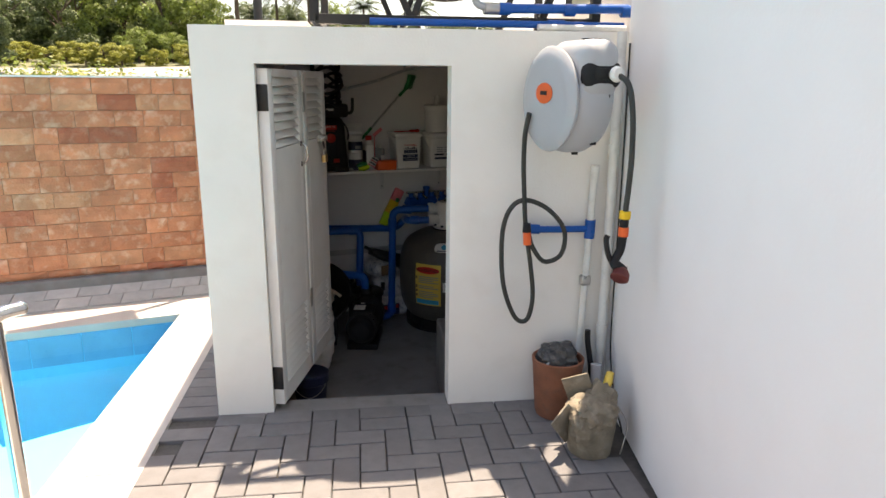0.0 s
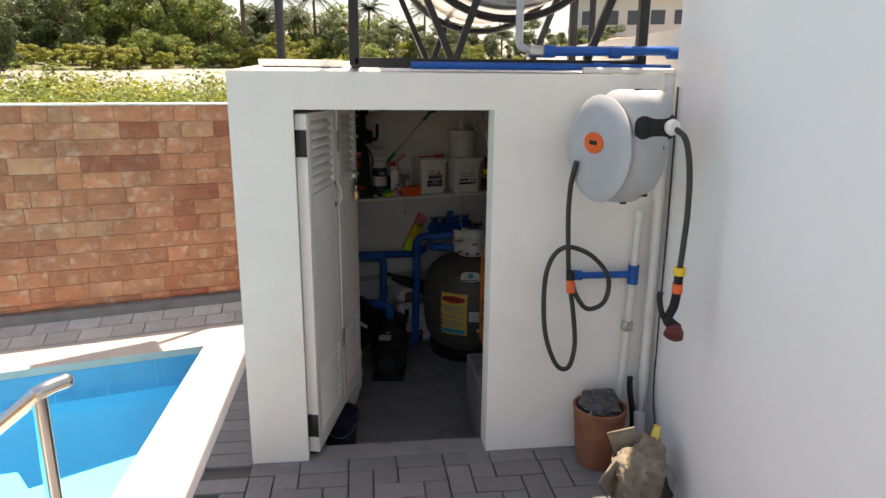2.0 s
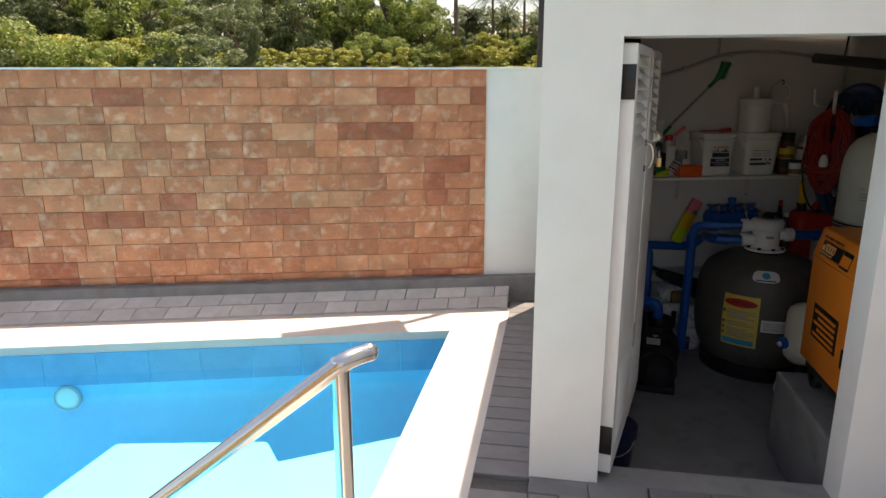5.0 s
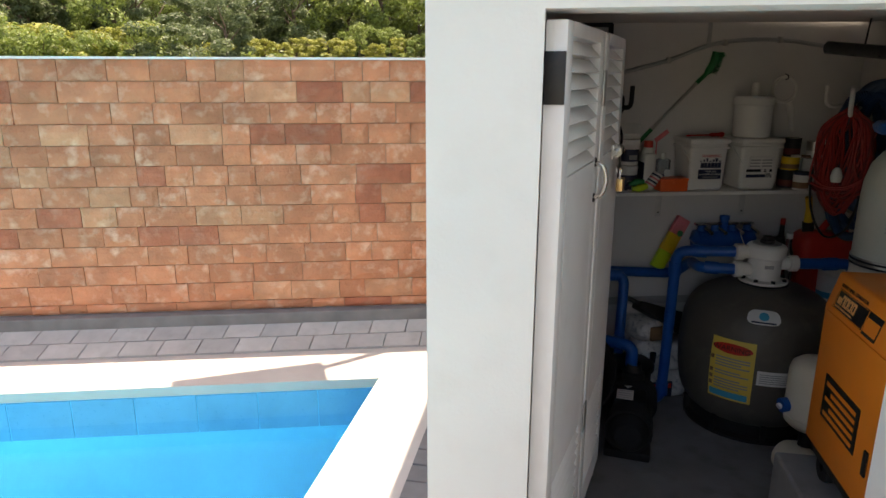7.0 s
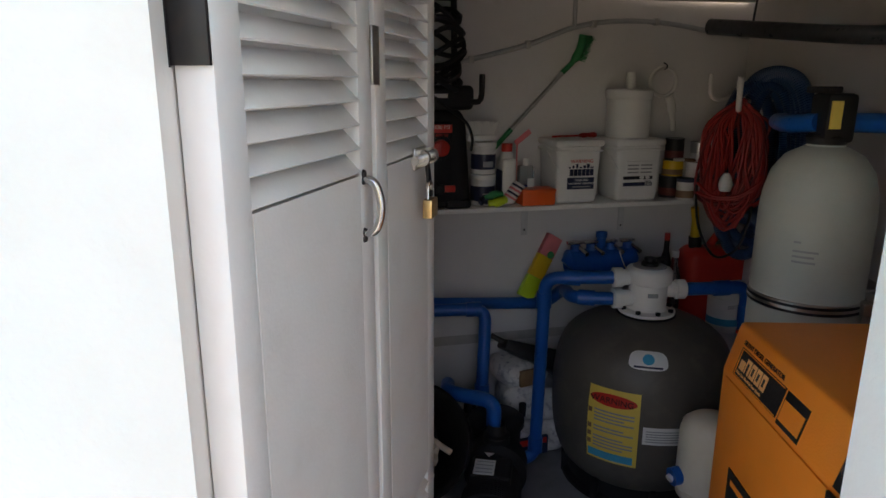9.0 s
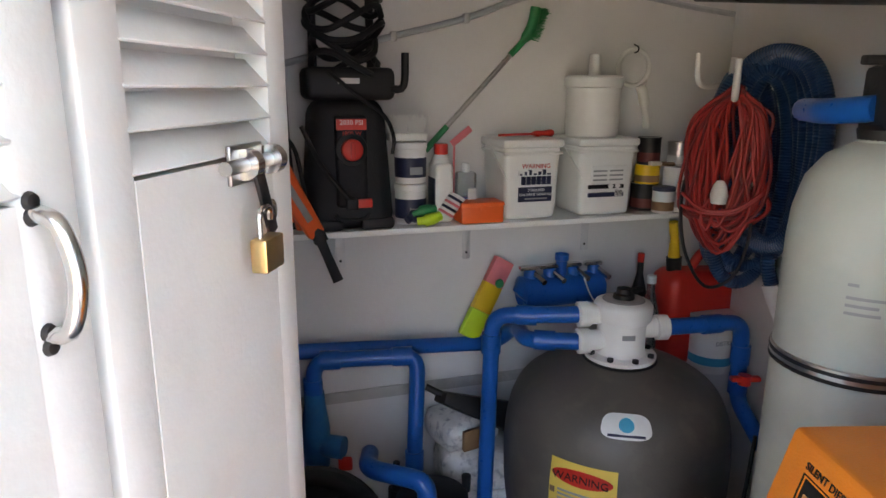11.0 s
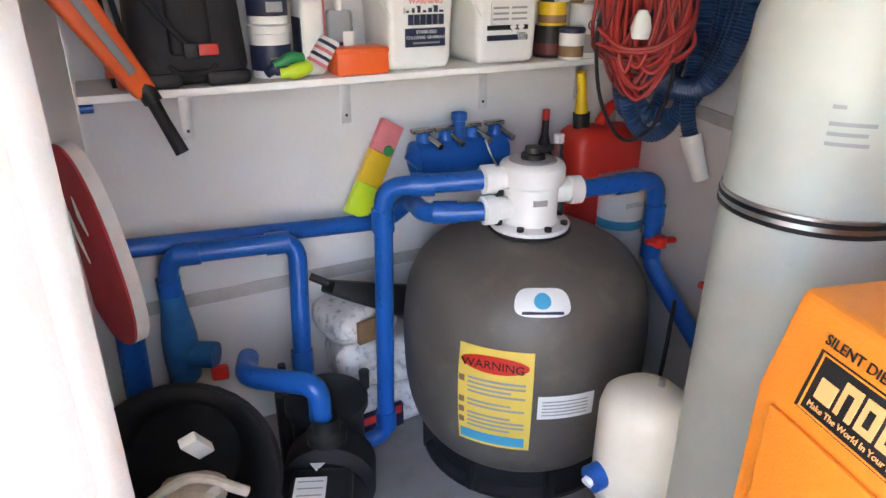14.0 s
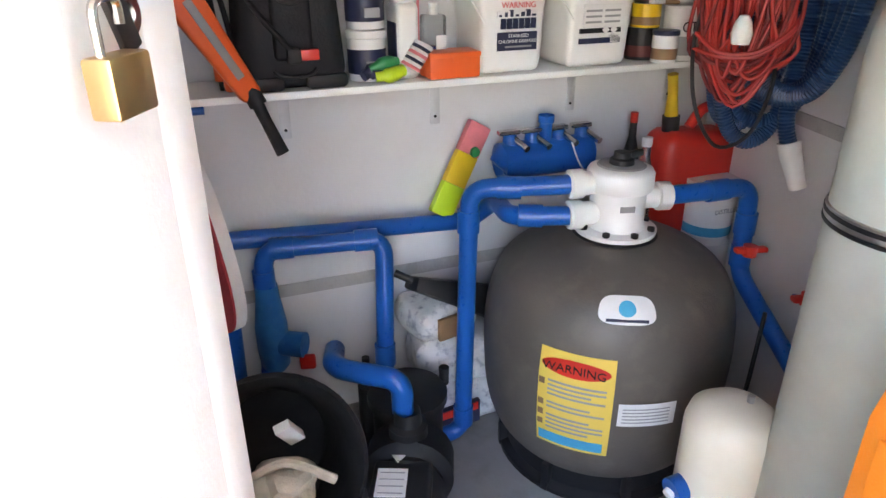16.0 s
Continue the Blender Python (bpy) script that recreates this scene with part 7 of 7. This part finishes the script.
def palm(seed, height):
    rnd = np.random.RandomState(seed)
    t = thing("palm_tree", 0, 0, -300, 0, "tall coconut palm among the far trees", "palm tree", "palms beyond the garden wall")
    part("trunk", tube([(0, 0, -0.3), (0.15, 0, height * 0.5), (0.1, 0.1, height)], [0.16, 0.12, 0.09], 8), M_BARK, t)
    vs, fs = [], []
    for k in range(38):
        an, el = k * 2.4, radians(75 - 115 * (k / 37) + rnd.uniform(-8, 8))
        c, s_, lng = math.cos(an), math.sin(an), rnd.uniform(1.6, 2.1)
        for i in range(14):
            u = i / 13
            r, z = lng * u * math.cos(el), height + lng * u * math.sin(el) - 0.75 * u * u
            w = 0.5 * math.sin(math.pi * min(1, 0.15 + u * 0.8)) + 0.05
            for sg in (-1, 1):
                i0 = len(vs)
                x, y = 0.1 + c * r, 0.1 + s_ * r
                vs += [(x, y, z), (x + c * 0.1, y + s_ * 0.1, z - 0.01), (x + c * 0.22 - s_ * w * sg, y + s_ * 0.22 + c * w * sg, z - 0.24)]
                fs.append((i0, i0 + 1, i0 + 2))
    ob = new("crown", cards_mesh("fronds", vs, fs, M_LEAF[3]))
    ob.parent = t
    return t


trees = [tree(1, 6.0, 2.4, M_LEAF[0]), tree(2, 6.5, 2.6, M_LEAF[1]), tree(3, 5.2, 2.3, M_LEAF[0]), tree(5, 4.2, 2.0, M_LEAF[2])]
rnd = random.Random(11)


def plant(src, deg, dist, sc, sz=1.0):
    x, y = 0.3 + dist * math.sin(radians(deg)), -2 + dist * math.cos(radians(deg))
    return copy_thing(src, Matrix.LocRotScale((x, y, ground_z(x, y) - 0.15), Euler((0, 0, rnd.uniform(0, 6.28))), (sc, sc, sc * sz)))


for i in range(40):
    deg = -60 + i * 1.32 + rnd.uniform(-0.5, 0.5)
    near = deg < -27
    plant(trees[rnd.choice((0, 0, 1, 2, 2))], deg, rnd.uniform(34, 42) if near else rnd.uniform(43, 50), rnd.uniform(0.7, 1.05) * (0.78 if near else 0.95 if deg < -14 else 0.75))
for i in range(20):
    plant(trees[rnd.choice((1, 3, 3, 2))], -60 + i * 1.6 + rnd.uniform(-0.8, 0.8), rnd.uniform(27, 32), rnd.uniform(0.5, 0.68), 0.8)
for i in range(24):
    plant(trees[rnd.choice((1, 3, 3, 1, 0))], -62 + i * 1.3 + rnd.uniform(-0.6, 0.6), rnd.uniform(22, 27), rnd.uniform(0.36, 0.52), 0.85)
for i in range(22):
    plant(trees[rnd.choice((3, 3, 1))], -27 + i * 1.25, rnd.uniform(37.5, 41), rnd.uniform(0.3, 0.42), 0.75)
for i in range(20):
    plant(trees[rnd.choice((0, 0, 2))], -44 + i * 1.63, rnd.uniform(51, 57), rnd.uniform(0.85, 1.08))
for i in range(22):
    plant(trees[rnd.choice((0, 2, 0, 1))], -10 + i * 1.45, rnd.uniform(47, 56), rnd.uniform(0.5, 0.72))
for i in range(12):
    plant(trees[rnd.choice((3, 1, 3))], -2 + i * 2.6, rnd.uniform(30, 40), rnd.uniform(0.25, 0.4), 0.8)
for i in range(14):
    plant(trees[rnd.choice((0, 2, 3))], -10 + i * 1.5, rnd.uniform(39, 43), rnd.uniform(0.36, 0.5))
for i in range(8):
    plant(trees[rnd.choice((3, 1, 0))], 15 + i * 1.6, rnd.uniform(35, 40), rnd.uniform(0.32, 0.42), 0.85)
palms = [palm(3, 5.6), palm(4, 4.4)]
for i, (deg, dist, sc) in enumerate(((-9.2, 40, 1.05), (-8.0, 47, 0.75), (-6.2, 44, 0.8), (-5.0, 46, 0.72), (-3.6, 43, 0.78), (-2.4, 47, 0.7), (0.8, 45, 0.7), (3.0, 47, 0.65), (5.5, 46, 0.7), (12.0, 48, 0.6))):
    plant(palms[i % 2], deg, dist, sc)
for t in trees + palms:
    for o in list(t.children_recursive):
        bpy.data.objects.remove(o)
    bpy.data.objects.remove(t)

# low scrub over the open ground
rs = np.random.RandomState(21)
for nm, mat_i, cnt, d0, d1, a0, a1, hh, lab in (("scrub", 1, 520, 13, 30, -62, 32, 1.25, "dense green scrub on the open ground"), ("dry_grass", 2, 900, 12, 36, -62, 35, 0.95, "yellow-green tufts of dry scrub")):
    cen, out, siz = [], [], []
    for k in range(cnt):
        an, d = radians(rs.uniform(a0, a1)), d0 + (d1 - d0) * rs.uniform() ** 0.8
        x, y = 0.3 + d * math.sin(an), -2 + d * math.cos(an)
        if any(bare(x + dx, y + dy) for dx in (-0.7, 0.7) for dy in (-0.9, 0.9)):
            continue
        p = rs.normal(0, 1, (170, 3))
        p /= np.linalg.norm(p, axis=1, keepdims=True)
        p[:, 2] = np.abs(p[:, 2])
        out.append(p.copy())
        w = rs.uniform(0.55, 1.15)
        p *= [w, w, hh * rs.uniform(0.5, 1.25)]
        cen.append(p * rs.uniform(0.7, 1.1, (170, 1)) + [x, y, ground_z(x, y) - 0.05])
        siz.append(rs.uniform(0.04, 0.09, 170) * (0.75 + 0.02 * d))
    v, f = leaf_cards(np.concatenate(cen), np.concatenate(out), np.concatenate(siz), rs)
    tagged(new(nm, cards_mesh(nm, v, f, M_LEAF[mat_i])), lab, "scrub", kind="stuff")


def far_house(x, y, z, rz, w, d, h, roof, label, rows, cols):
    t = thing("house", x, y, z, rz, label, "house")
    part("wall", boxed(-w / 2, w / 2, -d / 2, d / 2, -2, h), M_FARWALL, t, smooth=False)
    bm = bmesh.new()
    v = [bm.verts.new(p) for p in ((-w / 2 - 0.5, -d / 2 - 0.6, h), (w / 2 + 0.5, -d / 2 - 0.6, h), (w / 2 + 0.5, d / 2 + 0.6, h), (-w / 2 - 0.5, d / 2 + 0.6, h), (-w / 2 + 1, 0, h + d * 0.22), (w / 2 - 1, 0, h + d * 0.22))]
    for q in ((0, 1, 5, 4), (1, 2, 5), (2, 3, 4, 5), (3, 0, 4), (3, 2, 1, 0)):
        bm.faces.new([v[i] for i in q])
    part("roof", bm, roof, t, smooth=False)
    for r in range(rows):
        for c in range(cols):
            xc, zc = -w / 2 + (c + 0.5) * w / cols, h - 1.5 - r * 2.9
            wd = part("window", boxed(xc - 0.62, xc + 0.62, -d / 2 - 0.06, -d / 2 - 0.001, zc - 0.62, zc + 0.62), M_FARWALL, t, smooth=False)
            part("pane", boxed(xc - 0.52, xc + 0.52, -d / 2 - 0.075, -d / 2 - 0.061, zc - 0.52, zc + 0.52), M_FARGLASS, wd, smooth=False)


far_house(24.5, 52, 4.2, -22, 12, 9, 3.9, mat("pale_roof_sheet", (0.62, 0.62, 0.63), 0.6, var=0.06), "white two-storey house with a pale roof in the distance", 2, 7)
far_house(20.5, 44, 2.4, -20, 7, 5, 1.4, M_ROOF, "low shed with a rusty roof in the distance", 1, 3)
far_house(-2.6, 58, 2.4, 3, 5, 5, 3.0, M_ROOF, "small cream house among the palms", 1, 3)

# ---- pieces: pool tiles ----
for i in range(20):
    x = -0.83 - i * 0.29
    a, b_ = Vector((x, far_edge(x))), Vector((x - 0.285, far_edge(x - 0.285)))
    n = Vector((0.27, -0.963)) * 0.004
    pts = [a + n, b_ + n, b_ - n * 2, a - n * 2]
    part("tile", slab([(p.x, p.y) for p in pts], -0.255, -0.052), M_POOLTILE, bpy.data.objects["pool_basin"], smooth=False)

# ---- pieces: stone cladding ----
rnd = random.Random(7)
STONES = []
for k in range(6):
    bm = bmesh.new()
    nx, nz = 5, 3
    rs2 = random.Random(30 + k)
    top = {}
    for i in range(nx + 1):
        for j in range(nz + 1):
            edge = i in (0, nx) or j in (0, nz)
            top[i, j] = bm.verts.new((-0.5 + i / nx, -(0.008 if edge else 0.016) - rs2.uniform(0, 0.005), -0.5 + j / nz))
    for i in range(nx):
        for j in range(nz):
            bm.faces.new((top[i, j], top[i + 1, j], top[i + 1, j + 1], top[i, j + 1]))
    rim = [top[i, 0] for i in range(nx + 1)] + [top[nx, j] for j in range(1, nz + 1)] + [top[i, nz] for i in range(nx - 1, -1, -1)] + [top[0, j] for j in range(nz - 1, 0, -1)]
    bk = [bm.verts.new((v.co.x, 0.0, v.co.z)) for v in rim]
    for i in range(len(rim)):
        j = (i + 1) % len(rim)
        bm.faces.new((rim[j], rim[i], bk[i], bk[j]))
    bmesh.ops.recalc_face_normals(bm, faces=bm.faces)
    me = bpy.data.meshes.new("stone")
    bm.to_mesh(me)
    bm.free()
    STONES.append(me)
clad = bpy.data.objects["wall_garden"]
M_SET = [M_STONE] * 10 + [M_STONE_PALE] * 2 + [M_STONE_RED] * 2
variants = {}
far_cells = []
COURSE, ROWS_N, TOP = 0.1135, 13, 1.585
bm = slab([garden(-8.9, 0.003), garden(-0.685, 0.003), garden(-0.685, 0.0005), garden(-8.9, 0.0005)], 0.166, TOP - 0.004)
part("mortar", bm, M_MORTAR, clad, smooth=False)
cr = 0.0
cc = math.hypot(1, WALL_K)
made = 0
for r in range(ROWS_N):
    z1 = TOP - r * COURSE
    z0 = max(z1 - COURSE, 0.168)
    s_ = 0.685 * cc 
    first = True
    while s_ < 8.8:
        w = rnd.choice((0.15, 0.19, 0.22, 0.235, 0.25, 0.28, 0.31)) if not (first and r % 2) else 0.11
        first = False
        if s_ + w > 5.1 and made > 0 and s_ > 5.1:
            far_cells.append((s_, w, z0, z1))
        else:
            k, mi = rnd.randrange(6), rnd.randrange(len(M_SET))
            if (k, M_SET[mi].name) not in variants:
                me = STONES[k].copy()
                me.materials.append(M_SET[mi])
                variants[k, M_SET[mi].name] = me
            ob = new("stone", variants[k, M_SET[mi].name])
            ob.parent = clad
            sx = -(s_ + w / 2) / cc
            x, y = garden(sx, 0.004)
            ob.matrix_basis = Matrix.LocRotScale((x, y, (z0 + z1) / 2), Euler((0, 0, radians(WALL_A))), (w - 0.004, rnd.uniform(0.7, 1.2), z1 - z0 - 0.004))
            made += 1
        s_ += w
bm = bmesh.new()
for s_, w, z0, z1 in far_cells:
    a, b_ = garden(-s_ / cc, 0.016), garden(-(s_ + w - 0.004) / cc, 0.016)
    a2, b2 = garden(-s_ / cc, 0.004), garden(-(s_ + w - 0.004) / cc, 0.004)
    v = [bm.verts.new((*p, z)) for z in (z0 + 0.002, z1 - 0.002) for p in (b_, a, a2, b2)]
    for q in ((0, 1, 5, 4), (1, 2, 6, 5), (3, 0, 4, 7), (4, 5, 6, 7)):
        bm.faces.new([v[i] for i in q])
tagged(part("stone_rest", bm, M_STONE, clad, smooth=False), kind="stuff")
bm = slab([garden(-8.9, 0.028), garden(-0.262, 0.028), garden(-0.262, -0.16), garden(-8.9, -0.16)], TOP, TOP + 0.012)
solid("wall_capping", bm, M_PLASTER, "thin white cement capping along the garden wall", "trim", kind="structure")

# ---- pieces: pavers ----
paving = bpy.data.objects["ground"]
PL, PW, GAP, PH = 0.226, 0.113, 0.006, 0.02


def paver_mesh(name, l, w, material):
    bm = boxed(-l / 2 + GAP / 2, l / 2 - GAP / 2, -w / 2 + GAP / 2, w / 2 - GAP / 2, -0.05, 0, 0.003, 1)
    me = bpy.data.meshes.new(name)
    bm.to_mesh(me)
    bm.free()
    me.materials.append(material)
    return me


P_DARK, P_PALE = paver_mesh("paver", PL, PW, M_PAVER), paver_mesh("paver", PL, PW, M_PAVERLIGHT)
rest = []


def lay(x, y, rz, me, z=0.0):
    ob = new("paver", me)
    ob.parent = paving
    ob.matrix_basis = pose(x, y, z - rnd.uniform(0, 0.0025), rnd.uniform(-0.4, 0.4), rnd.uniform(-0.4, 0.4), rz)


count = 0
for i in range(-50, 60):
    for k in range(-40, 40):
        # herringbone of pairs
        bx, by = i * PW + k * 2 * PW, i * PW - k * 2 * PW
        for x, y, rz in ((bx + PL / 2, by + PW / 2, 0), (bx + PW / 2, by + PW + PL / 2, 90)):
            x -= 0.26
            if -0.47 < x < 1.6 + 0.11 * y and -3.9 < y < -0.11:
                if y > -1.6 and count < 290:
                    lay(x, y, rz, P_DARK)
                    count += 1
                else:
                    rest.append((x, y, rz))
bm = bmesh.new()
for x, y, rz in rest:
    u, w = (PL / 2 - GAP / 2, PW / 2 - GAP / 2) if rz == 0 else (PW / 2 - GAP / 2, PL / 2 - GAP / 2)
    c8 = [bm.verts.new((x + sx * u, y + sy * w, z)) for z in (-0.05, -0.001 - rnd.uniform(0, 0.002)) for sx, sy in ((-1, -1), (1, -1), (1, 1), (-1, 1))]
    for q in ((4, 5, 6, 7), (0, 1, 5, 4), (1, 2, 6, 5), (2, 3, 7, 6), (3, 0, 4, 7)):
        bm.faces.new([c8[i] for i in q])
tagged(part("paver_rest", bm, M_PAVER, paving, smooth=False), kind="stuff")
# border course along the shed and the lane at its side
for i in range(9):
    lay(-0.15 + i * PL, -0.056, 0, P_DARK)
for j in range(19):
    lay(-0.372, 0.04 + j * PW, 0, P_DARK)


def sloping(q, z0, z1):
    """A paver that rises from the coping towards the wall."""
    b = slab(q, -0.05, z0)
    for v in b.verts:
        if v.co.z > -0.04 and min((v.co.xy - Vector(p)).length for p in q[2:]) < 1e-4:
            v.co.z = z1
    return b


def strip(x, k):
    """A place on the strip between coping (k = 0) and kerb (k = 1)."""
    y0, y1 = far_edge(x, 0.40) + 0.004, garden(x, 0.09)[1]
    return x, y0 + (y1 - y0) * k


for row, (k0, k1) in enumerate(((0.0, 0.48), (0.52, 1.0))):
    for i in range(34):
        x0 = -0.5 - (i - 0.5 * row) * 0.2
        x1 = x0 - 0.2 + GAP
        x0 = min(x0, -0.5)
        if strip(x0, 1)[1] - strip(x0, 0)[1] > 0.06:
            q = [strip(x0, k0), strip(x1, k0), strip(x1, k1), strip(x0, k1)]
            part("paver", sloping(q, 0.012 + 0.088 * k0 - 0.003 * (i % 3 == row), 0.012 + 0.088 * k1), M_PAVERLIGHT, paving, smooth=False)
